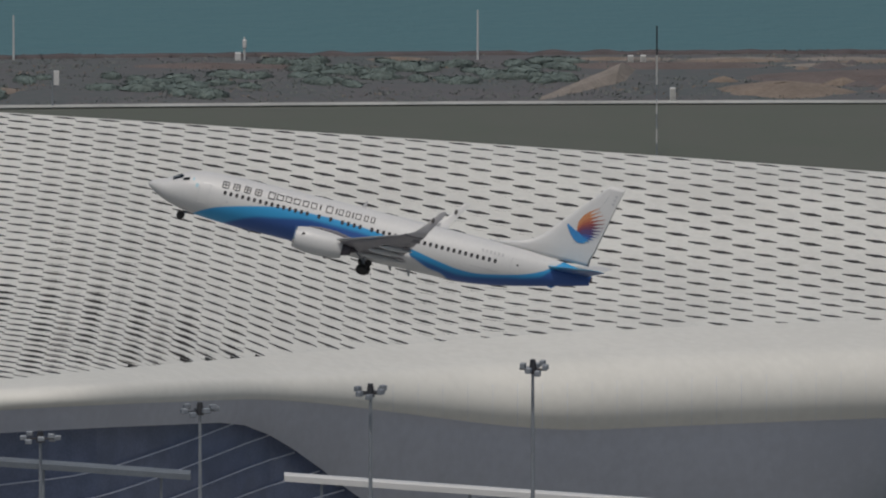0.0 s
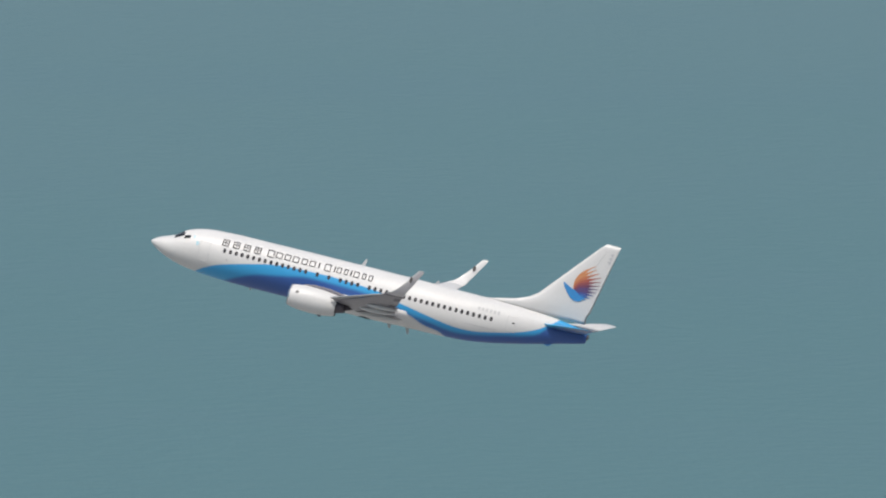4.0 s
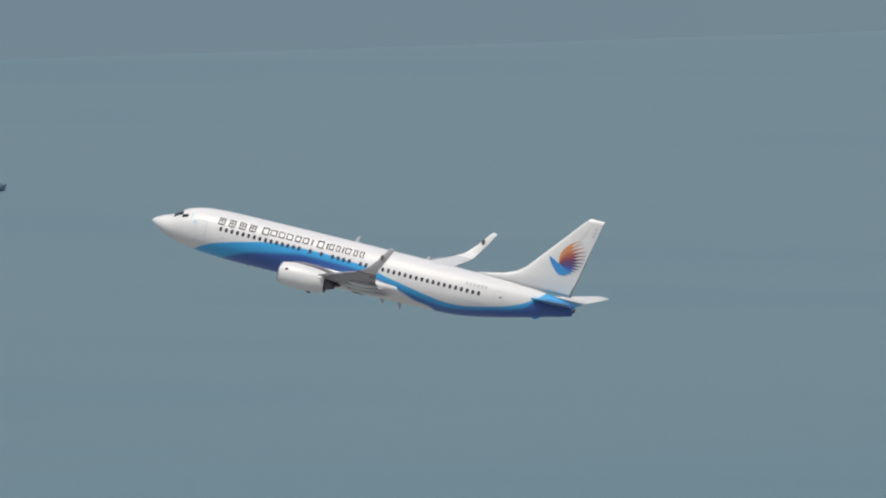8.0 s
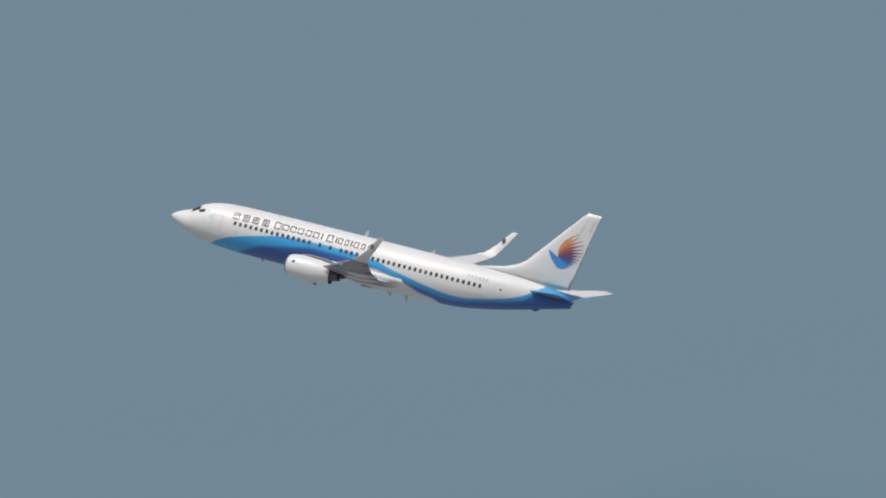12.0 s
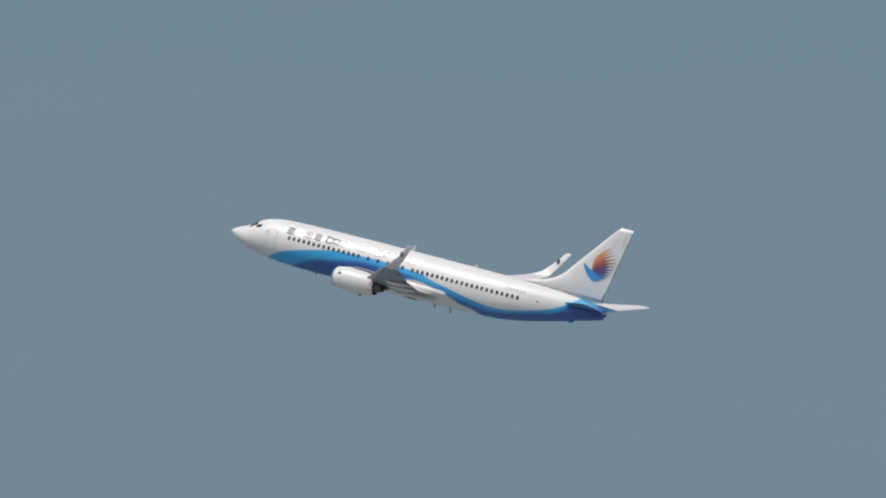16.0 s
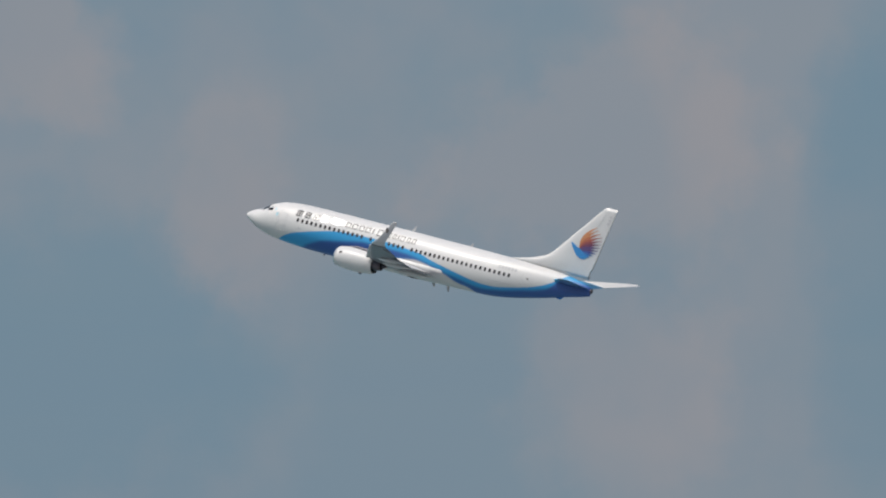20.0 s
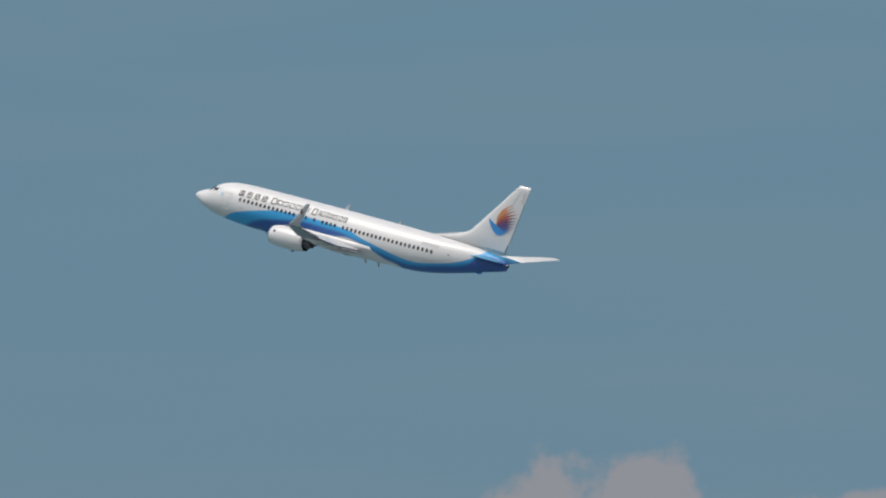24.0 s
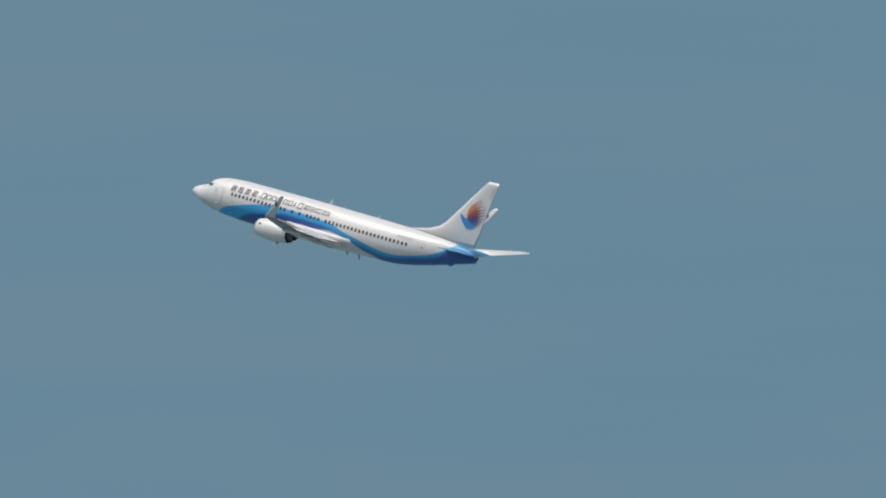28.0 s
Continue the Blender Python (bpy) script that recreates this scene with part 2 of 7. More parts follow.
def water_material():
    m = bpy.data.materials.new("sea_water")
    m.use_nodes = True
    t = m.node_tree
    p = t.nodes["Principled BSDF"]
    where = t.nodes.new("ShaderNodeTexCoord").outputs["Object"]
    wide = node(t, "ShaderNodeTexNoise", Scale=0.0035, Detail=4.0)
    ripple = node(t, "ShaderNodeTexNoise", Scale=0.25, Detail=6.0, Roughness=0.65)
    link(t, where, wide.inputs["Vector"])
    link(t, where, ripple.inputs["Vector"])
    # green by the shore, greyed offshore to stand for haze, in broad uneven bands
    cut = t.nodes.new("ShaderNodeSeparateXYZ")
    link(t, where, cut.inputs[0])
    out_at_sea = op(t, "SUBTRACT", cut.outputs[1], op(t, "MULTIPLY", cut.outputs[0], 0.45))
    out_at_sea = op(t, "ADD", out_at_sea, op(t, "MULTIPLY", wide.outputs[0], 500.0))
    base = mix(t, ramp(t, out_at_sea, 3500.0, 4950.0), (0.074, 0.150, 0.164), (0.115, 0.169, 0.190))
    base = mix(t, op(t, "MULTIPLY", ramp(t, ripple.outputs[0], 0.5, 0.75), 0.10), base, (0.13, 0.22, 0.23))
    # long streaks turned to lie level in the camera's view
    turn = node(t, "ShaderNodeMapping", Rotation=(0.0, 0.0, radians(-22.0)), Scale=(0.0022, 0.016, 1.0))
    link(t, where, turn.inputs[0])
    streak = node(t, "ShaderNodeTexNoise", Scale=1.0, Detail=4.0, Roughness=0.6)
    link(t, turn.outputs[0], streak.inputs["Vector"])
    base = mix(t, op(t, "MULTIPLY", ramp(t, streak.outputs[0], 0.48, 0.68), 0.30), base, (0.080, 0.148, 0.172))
    link(t, base, p.inputs["Base Color"])
    p.inputs["Roughness"].default_value = 0.42
    p.inputs["IOR"].default_value = 1.33
    b = node(t, "ShaderNodeBump", Strength=0.5, Distance=0.5)
    link(t, ripple.outputs[0], b.inputs["Height"])
    link(t, b.outputs[0], p.inputs["Normal"])
    return m


SEA = water_material()

# ---- mesh helpers ----


def mesh_of(name, verts, faces, mat, smooth=False):
    me = bpy.data.meshes.new(name)
    me.from_pydata([tuple(v) for v in verts], [], faces)
    me.materials.append(mat)
    if smooth:
        me.polygons.foreach_set("use_smooth", [True] * len(me.polygons))
    me.update()
    return me


def part(name, data, mat, parent=None, label="", m=None, smooth=False):
    """Links a bmesh, a mesh or (verts, faces) as one mesh object under a thing."""
    if isinstance(data, bmesh.types.BMesh):
        me = bpy.data.meshes.new(name)
        bmesh.ops.recalc_face_normals(data, faces=data.faces)
        data.to_mesh(me)
        data.free()
        me.materials.append(mat)
        if smooth:
            me.polygons.foreach_set("use_smooth", [True] * len(me.polygons))
    elif isinstance(data, tuple):
        me = mesh_of(name, *data, mat, smooth)
    else:
        me = data
    ob = new(name, me)
    if parent is not None:
        ob.parent = parent
    if m is not None:
        ob.matrix_basis = m
    if label:
        ob["label"] = label
    return ob


def box(bm, cx, cy, cz, sx, sy, sz, bevel=0.0, taper=1.0):
    """A box of that centre and size, its top narrowed by taper, edges bevelled."""
    made = bmesh.ops.create_cube(bm, size=1.0)["verts"]
    for v in made:
        k = taper if v.co.z > 0 else 1.0
        v.co = Vector((cx + v.co.x * sx * k, cy + v.co.y * sy * k, cz + v.co.z * sz))
    if bevel:
        edges = list({e for v in made for e in v.link_edges})
        bmesh.ops.bevel(bm, geom=edges, offset=bevel, segments=1, affect="EDGES")
    return bm


def boxes(*rows, bevel=0.0):
    bm = bmesh.new()
    for r in rows:
        box(bm, *r, bevel=bevel)
    return bm


def tube(bm, a, b, r0, r1=None, n=10):
    """A tapered bar from a to b."""
    a, b = Vector(a), Vector(b)
    axis = b - a
    q = axis.to_track_quat("Z", "Y").to_matrix().to_4x4()
    bmesh.ops.create_cone(bm, cap_ends=True, segments=n, radius1=r0, radius2=r0 if r1 is None else r1,
                          depth=axis.length, matrix=Matrix.Translation((a + b) / 2) @ q)
    return bm


def tubes(*rows, n=8):
    bm = bmesh.new()
    for r in rows:
        tube(bm, *r, n=n)
    return bm


def loft(rings, cap=True, closed=True):
    """Faces between equal rings of points."""
    n = len(rings[0])
    verts = [p for ring in rings for p in ring]
    faces = []
    for i in range(len(rings) - 1):
        for j in range(n if closed else n - 1):
            k = (j + 1) % n
            faces.append((i * n + j, i * n + k, (i + 1) * n + k, (i + 1) * n + j))
    if cap and closed:
        faces.append(tuple(range(n))[::-1])
        faces.append(tuple((len(rings) - 1) * n + j for j in range(n)))
    return verts, faces


def tread(radius, width, n=20):
    rings = [[(math.cos(a * 2 * math.pi / n) * r, w, math.sin(a * 2 * math.pi / n) * r) for a in range(n)]
             for r, w in ((radius * 0.55, -width / 2), (radius * 0.93, -width / 2), (radius, -width * 0.3), (radius, width * 0.3), (radius * 0.93, width / 2), (radius * 0.55, width / 2))]
    return loft(rings)


def curve_at(points, x):
    """A smooth line through (x, value) points."""
    xs = np.array([p[0] for p in points], float)
    ys = np.array([p[1] for p in points], float)
    x = np.clip(x, xs[0], xs[-1])
    slope = np.gradient(ys, xs)
    i = np.clip(np.searchsorted(xs, x) - 1, 0, len(xs) - 2)
    h = xs[i + 1] - xs[i]
    u = (x - xs[i]) / h
    return ((2 * u**3 - 3 * u**2 + 1) * ys[i] + (u**3 - 2 * u**2 + u) * h * slope[i]
            + (3 * u**2 - 2 * u**3) * ys[i + 1] + (u**3 - u**2) * h * slope[i + 1])


def thing(name, label, category, group="", m=None):
    ob = tagged(new(name), label, category, group)
    if m is not None:
        ob.matrix_basis = m
    return ob


# ---- sea and land ----


def road_y(x):
    return 2578 + 0.04 * x - 0.00028 * x * x


def bridge_y(x):
    return 2779.3 + 0.1355 * x - 0.000126 * x * x


def strip(name, edge_a, edge_b, z, mat, label, x0=-1500, x1=1500, step=20, kind="structure", bump=0.0):
    """Ground between two lines y = f(x)."""
    verts, faces = [], []
    n = int((x1 - x0) / step) + 1
    for i in range(n):
        x = x0 + i * step
        a, b = edge_a(x), edge_b(x)
        verts += [(x, a, z), (x, (a + b) / 2, z + bump * noise.noise((x * 0.05, 0, 3))), (x, b, z)]
    for i in range(n - 1):
        for j in (0, 1):
            k = 3 * i + j
            faces.append((k, k + 3, k + 4, k + 1))
    ob = part(name, (verts, faces), mat)
    return tagged(ob, label, "ground", kind=kind)


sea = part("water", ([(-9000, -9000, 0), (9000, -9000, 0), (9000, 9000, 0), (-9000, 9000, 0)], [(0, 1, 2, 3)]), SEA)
tagged(sea, "hazy grey-green open sea with faint ripples", "sea", kind="structure")
strip("ground", lambda x: -3000, lambda x: road_y(x) - 330, 1.6, APRON, "pale concrete apron ground round the terminal")
strip("grass", lambda x: road_y(x) - 330.5, lambda x: road_y(x) - 1.2, 1.8, GRASS, "dull green mown airfield grass strip")
strip("road", lambda x: road_y(x) - 1.5, lambda x: road_y(x) + 1.2, 2.0, CONCRETE, "narrow pale concrete perimeter road by the grass")
strip("ground", lambda x: road_y(x) + 1.1, lambda x: road_y(x) + 46.5, 1.9, SCRUB, "dark scrubby reclaimed land along the shore", bump=0.6)
strip("shore", lambda x: road_y(x) + 46, lambda x: road_y(x) + 49, 0.7, DARK_CONC, "dark stone shore edge at the water")


def spot(left, dist, z=0.0, turn=0.0):
    """A place by bearing (degrees left of +y) and distance from the hill; x runs across the line of sight.
    Past the viaduct places are turned 1.9 degrees about the view to fit the camera's roll."""
    if left > 15:
        across, dip = (23.492 - left) * 0.9962, 5.004 - math.degrees(math.atan2(EYE[2], dist))
        lean = radians(1.9)
        left = 23.492 - (across * math.cos(lean) + dip * math.sin(lean)) / 0.9962
        dist = EYE[2] / math.tan(radians(5.004 + across * math.sin(lean) - dip * math.cos(lean)))
    a = radians(left)
    return pose(-math.sin(a) * dist, math.cos(a) * dist, z, 0, 0, left + turn)

# ---- terminal ----
ROOF_BACK, PITCH = 2330.0, 5.3
DIP, FINE = 8.858, 0.001658    # degrees below level, and per step of fall
# where the slotted skin meets its rolled edge, and where it folds flatter: x, fall
EDGE = ((-320, 760), (-200, 500), (-150, 410), (-120, 345), (-91, 290), (-64, 249), (-43.6, 220), (-16.6, 188), (14.7, 153), (35, 139), (53, 129), (100, 122))
FOLD = ((-320, -60), (-210, -76), (-164, -70), (-110, 3), (-70, 52), (-44, 88), (-28, 140), (-14, 260), (100, 600))


def crest_z(x):
    d = x + 110.5
    far = (math.hypot(x, ROOF_BACK) - ROOF_BACK) * 0.15
    return 41.0 - far - (10.5 * (d / 162) ** 1.1 if d > 0 else 11.0 * (-d / 126) ** 1.5)


def smooth(low, high, x):
    u = min(1.0, max(0.0, (x - low) / (high - low)))
    return u * u * (3 - 2 * u)


def row_depth(x):
    return 3.15 + 2.35 * smooth(-95, 25, x)


def fall_lines():
    """How far each row of slots lies below the sight line to the crest, fitted to the camera's view: steep waves on one
    side, a fold and a flat wing on the other.
    """
    xs = np.arange(-330.0, 110.1, 4.0)
    table = np.zeros((len(xs), 361))
    for i, x in enumerate(xs):
        v = (math.degrees(math.atan2(EYE[2] - crest_z(x), math.hypot(x, ROOF_BACK))) - DIP) / FINE
        k, fold, flat = smooth(-48, 10, x), float(curve_at(FOLD, x)), smooth(-90, -46, x)
        for j in range(361):
            table[i, j] = v
            n = j * 0.25
            steep = 14 + 12 * smooth(0, 4, n) - 7 * smooth(6, 12, n)
            wave = 11 + 2.6 * smooth(0, 2.5, n)
            low = (8.0 + 2.2 * flat) - (2.2 - 1.2 * flat) * smooth(0, 200, v - fold)
            wave += (low - wave) * smooth(-14, 14, v - fold)
            v += 0.25 * (wave + (steep - wave) * k)
    return xs, table


FALL_X, FALL = fall_lines()


def fall_at(x, n):
    i = min(len(FALL_X) - 2, max(0, int((x - FALL_X[0]) / 4)))
    j = min(359, max(0, int(n * 4)))
    u, w = (x - FALL_X[i]) / 4, n * 4 - j
    a, b = FALL[i], FALL[i + 1]
    return (a[j] * (1 - w) + a[j + 1] * w) * (1 - u) + (b[j] * (1 - w) + b[j + 1] * w) * u


def place(x, y, v):
    """The point at depth y that lies v below the sight line."""
    x = x * y / ROOF_BACK
    return Vector((x, y, EYE[2] - math.hypot(x, y) * math.tan(radians(DIP + FINE * v))))


def roof_point(x, n):
    """The roof n rows of slots in front of its crest."""
    return place(x, ROOF_BACK - row_depth(x) * n, fall_at(x, n))


def rows_at(x, more=0.0):
    """How many rows lie between the crest and the rolled edge."""
    goal, low, high = float(curve_at(EDGE, x)) + more, 0.0, 90.0
    for _ in range(24):
        mid = (low + high) / 2
        low, high = (mid, high) if fall_at(x, mid) < goal else (low, mid)
    return low


def drift(x, n):
    """The columns of slots fan out a little towards the front."""
    return 59.4 - (59.4 - x) * math.exp(0.00185 * n)


def build_terminal():
    term = thing("airport_terminal", "vast white undulating terminal roof pierced by rows of dark slots", "building")
    x0, x1 = -292.0, 96.0
    skin_v, skin_f, slots = [], [], []
    cols = int((x1 - x0) / PITCH)
    limit = {x: rows_at(x) + 1.2 for x in range(-330, 112)}
    rng = random.Random(11)
    for i in range(170):
        n, shift = i * 0.5, PITCH * 0.5 * (i % 2)
        for c in range(cols):
            base = x0 + c * PITCH + shift
            xa, xb, xc, xd = drift(base, n), drift(base + PITCH, n), drift(base, n + 0.5), drift(base + PITCH, n + 0.5)
            mid = (xa + xb) / 2
            if n + 0.5 > limit[int(min(110, max(-330, mid)))]:
                continue
            o = [roof_point(xc, n + 0.5), roof_point(xd, n + 0.5), roof_point(xb, n), roof_point(xa, n)]
            # no slot where the rolled edge laps over
            if n + 0.5 > limit[int(min(110, max(-330, mid)))] - 1.2:
                skin_f.append(tuple(range(len(skin_v), len(skin_v) + 4)))
                skin_v += o
                continue

            def inside(u, w):
                return o[0].lerp(o[1], u).lerp(o[3].lerp(o[2], u), w)
            below = fall_at(mid, n) - float(curve_at(FOLD, mid))
            # on the flat wing every other column stands wider open
            open_bay = smooth(-60, 30, below) * smooth(-66, -52, mid) * (1 - smooth(-34, -16, mid)) if i % 2 else 0.0
            dim = smooth(-10, 40, below) * (1 - smooth(-62, -50, mid))
            j = rng.uniform(-0.03, 0.03)
            wide = 0.258 + 0.016 * rng.uniform(-1, 1)
            gap = 0.222 + 0.018 * (1 - smooth(-40, 10, mid)) + 0.04 * smooth(-85, -60, mid) * (1 - smooth(-20, 10, mid)) + rng.uniform(-0.02, 0.025) + 0.19 * open_bay
            gap += (0.05 if i % 2 else -0.01) * dim + smooth(-10, 40, below) * (0.045 * (1 - smooth(-36, -10, mid)) + 0.035 * (1 - smooth(-70, -56, mid)))
            hole = [inside(0.5 - wide, 0.55 + j), inside(0.45, 0.52 - gap + j), inside(0.5 + wide, 0.48 - gap * 0.75 + j),
                    inside(0.5 + wide, 0.45 + j), inside(0.55, 0.48 + gap + j), inside(0.5 - wide, 0.52 + gap * 0.75 + j)]
            b = len(skin_v)
            skin_v += o + hole
            h = b + 4
            skin_f += [(b, b + 1, h + 2, h + 1, h), (b + 1, b + 2, h + 3, h + 2), (b + 2, b + 3, h + 5, h + 4, h + 3), (b + 3, b, h, h + 5)]
            slots.append((xa, n, hole))
    tagged(part("roof_skin", (skin_v, skin_f), ROOF, term, "off-white metal roof panels"), kind="stuff")

    def slot_mesh(hole):
        low = [p - Vector((0, 0, 1.1)) for p in hole]
        return [tuple(p) for p in hole + low], [(i, (i + 1) % 6, 6 + (i + 1) % 6, 6 + i) for i in range(6)] + [(6, 7, 8, 9, 10, 11)]
    rest_v, rest_f = [], []
    for xa, r, hole in slots:
        v, f = slot_mesh(hole)
        if -38 < xa < 52 and 2.0 <= r < 11.0:
            part("skylight", (v, f), SLOT, term)
        else:
            k = len(rest_v)
            rest_v += v
            rest_f += [tuple(i + k for i in face) for face in f]
    tagged(part("skylight_rest", (rest_v, rest_f), SLOT, term), kind="stuff")
    # drop behind the crest
    back = []
    for i in range(76):
        x = -285 + i * 5
        p = roof_point(x, 0.0)
        back.append([(p.x, p.y, p.z), (p.x, p.y + 6, p.z - 1.5), (p.x, p.y + 9, p.z - 8), (p.x, p.y + 9, 1.5)])
    part("rear_wall", loft(back, cap=False, closed=False), ROOF, term, smooth=True)
    # rolled front edge, deep at one end, thin at the other
    rings = []
    for i in range(126):
        x = -285 + i * 3
        n = rows_at(x)
        q = roof_point(x, n)
        lead = [roof_point(x, n - 0.15), q, roof_point(x, n + 0.7)]
        p = place(x, q.y - 10.3, float(curve_at(EDGE, x)) + 9 + 32 * smooth(-75, -5, x))
        k = min(1.0, max(0.0, (x + 26) / 46.0))
        k = k * k * (3 - 2 * k)
        deep = 1.9 + 5.0 * k
        ring = [(e.x, e.y, e.z + up) for e, up in zip(lead, (0.16, 0.22, 0.30))] + [(p.x, p.y, p.z + 0.3)]
        for a in range(1, 10):
            ang = a / 9 * math.pi * 0.72
            ring.append((p.x, p.y - (2.2 + 4.2 * k) * math.sin(ang), p.z + 0.3 - deep * (1 - math.cos(ang)) / 1.4))
        last = ring[-1]
        g = min(1.0, max(0.0, (x + 27) / 26.0))
        wall = min(last[2] - 1.6, 3.2 + 11.0 * g * g * (3 - 2 * g) + 30 * max(0.0, (x + 2) / 12))
        back_in = 3.0 - 1.0 * k
        ring += [(last[0], last[1] + back_in, last[2] - 0.5), (last[0], last[1] + back_in + 0.6, last[2] - wall), (last[0], last[1] + back_in + 4.0, last[2] - wall + 0.1)]
        rings.append(ring)
    part("rolled_edge", loft([r[:13] for r in rings], cap=False, closed=False), LIP, term, "pale rolled metal roof edge", smooth=True)
    for x in range(-6, 62, 3):
        ring = rings[int((x + 285) / 3)]
        part("edge_seam", tubes(*[(ring[j], ring[j + 1], 0.022) for j in range(7, 12)], n=4), SOFFIT, term)
    part("soffit", loft([r[12:] for r in rings], cap=False, closed=False), SOFFIT, term, "shaded grey soffit curving to the ground", smooth=True)
    # glass front under the thin end
    front = [[(r[-1][0], r[-1][1], r[-1][2] + 0.3), (r[-1][0], r[-1][1] - 1.0, 1.6)] for r in rings if r[-1][0] < 12]
    glass = part("glass_front", loft(front, cap=False, closed=False), GLASS, term, "dark tinted glass front")
    for z0, slope in ((19.5, 0.075), (16.5, 0.085), (13.5, 0.09), (10.5, 0.09), (7.5, 0.09)):
        bm = bmesh.new()
        for i in range(60, 98):
            a, b = rings[i][-1], rings[i + 1][-1]
            za, zb = z0 + (a[0] + 40) * slope, z0 + (b[0] + 40) * slope
            if min(a[2], b[2]) > za and a[0] < 6:
                tube(bm, (a[0], a[1] - 1.1, za), (b[0], b[1] - 1.1, zb), 0.08, n=4)
        part("glazing_bar", bm, SOFFIT, glass)
    return term


build_terminal()


def forecourt():
    # lighting masts: pole, crown and lamp boxes
    mast = thing("floodlight_mast", "tall grey floodlight mast with a ring of lamps", "lamp post", "masts before the terminal")
    part("pole", tubes(((0, 0, 0), (0, 0, 31), 0.34, 0.17)), STEEL, mast)
    part("crown", tubes(((-1.9, 0, 31), (1.9, 0, 31), 0.10), ((0, -1.5, 31), (0, 1.5, 31), 0.10), ((0, 0, 30.6), (0, 0, 31.9), 0.5, 0.3)), BLACK, mast)
    for dx, dy, dz in ((-1.9, 0, 0.1), (-1.2, 0.8, 0.45), (1.9, 0, 0.1), (1.2, -0.8, 0.45), (-1.3, -0.9, -0.2), (1.3, 0.9, -0.2), (0.1, -1.4, 0.2)):
        part("lamp", boxes((dx, dy, 31 + dz, 0.75, 0.6, 0.5), bevel=0.06), STEEL, mast)
    for i, (x, y, tall) in enumerate(((-44.4, 2124, 0.975), (-26.8, 2124, 1.075), (-8.0, 2124, 1.14), (9.9, 2124, 1.225))):
        m = pose(x, y, 1.6, 0, 0, 25 * i) @ Matrix.Diagonal((1, 1, tall, 1))
        ob = mast if i == 0 else copy_thing(mast, pose(x, y, 1.6, 0, 0, 25 * i))
        ob.matrix_basis = m
    # canopy beams of the drop-off; the second has its shade in the colour
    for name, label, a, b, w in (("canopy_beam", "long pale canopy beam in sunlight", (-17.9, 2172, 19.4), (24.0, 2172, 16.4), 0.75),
                                 ("canopy_beam", "long canopy beam, shade put into its grey paint", (-62.0, 2182, 20.3), (-28.6, 2182, 17.9), 1.0)):
        beam = thing(name, label, "canopy", "canopies of the drop-off")
        a, b = (Vector((p[0] * 2150 / p[1], 2150, EYE[2] - (EYE[2] - p[2]) * 2150 / p[1])) for p in (a, b))
        side = Vector((0, 1, 0))
        rings = [[tuple(p + side * dy + Vector((0, 0, dz))) for dy, dz in ((-w, -0.3), (-w, 0.35), (-w * 0.6, 0.5), (w, 0.5), (w, -0.4))] for p in (a, a.lerp(b, 0.5), b)]
        part("beam", loft(rings), WHITE if "sunlight" in label else BEAM_SHADE_GREY, beam)
        for f in (0.1, 0.5, 0.9):
            p = a.lerp(b, f)
            part("post", tubes(((p.x, p.y, 1.6), (p.x, p.y, p.z - 0.3), 0.16)), STEEL, beam)
    # tall vehicles parked before the wall
    for x, y, w, h, mat, cab, label in ((15.7, 2140, 4.3, 0, WHITE, WHITE, "white box truck roof at the terminal kerb"), (22.5, 2140, 2.4, 0, WHITE, RUST, "white delivery van with brown load at the kerb")):
        van = thing("delivery_truck", label, "truck", m=pose(x, y, 1.6))
        part("cargo_box", boxes((0, 0, 2.2, w, 2.4, 2.6), bevel=0.1), mat, van)
        part("cab", boxes((w / 2 + 0.9, 0, 1.6, 1.6, 2.2, 1.9), bevel=0.2), cab, van)
        for dx in (-w / 3, w / 2 + 0.8):
            for dy in (-1.0, 1.0):
                part("wheel", tread(0.48, 0.3, 14), RUBBER, van, m=pose(dx, dy, 0.48))


forecourt()

# ---- viaduct ----
DECK_LOW, DECK_HIGH, DECK_HALF = 6.75, 9.7, 7.0


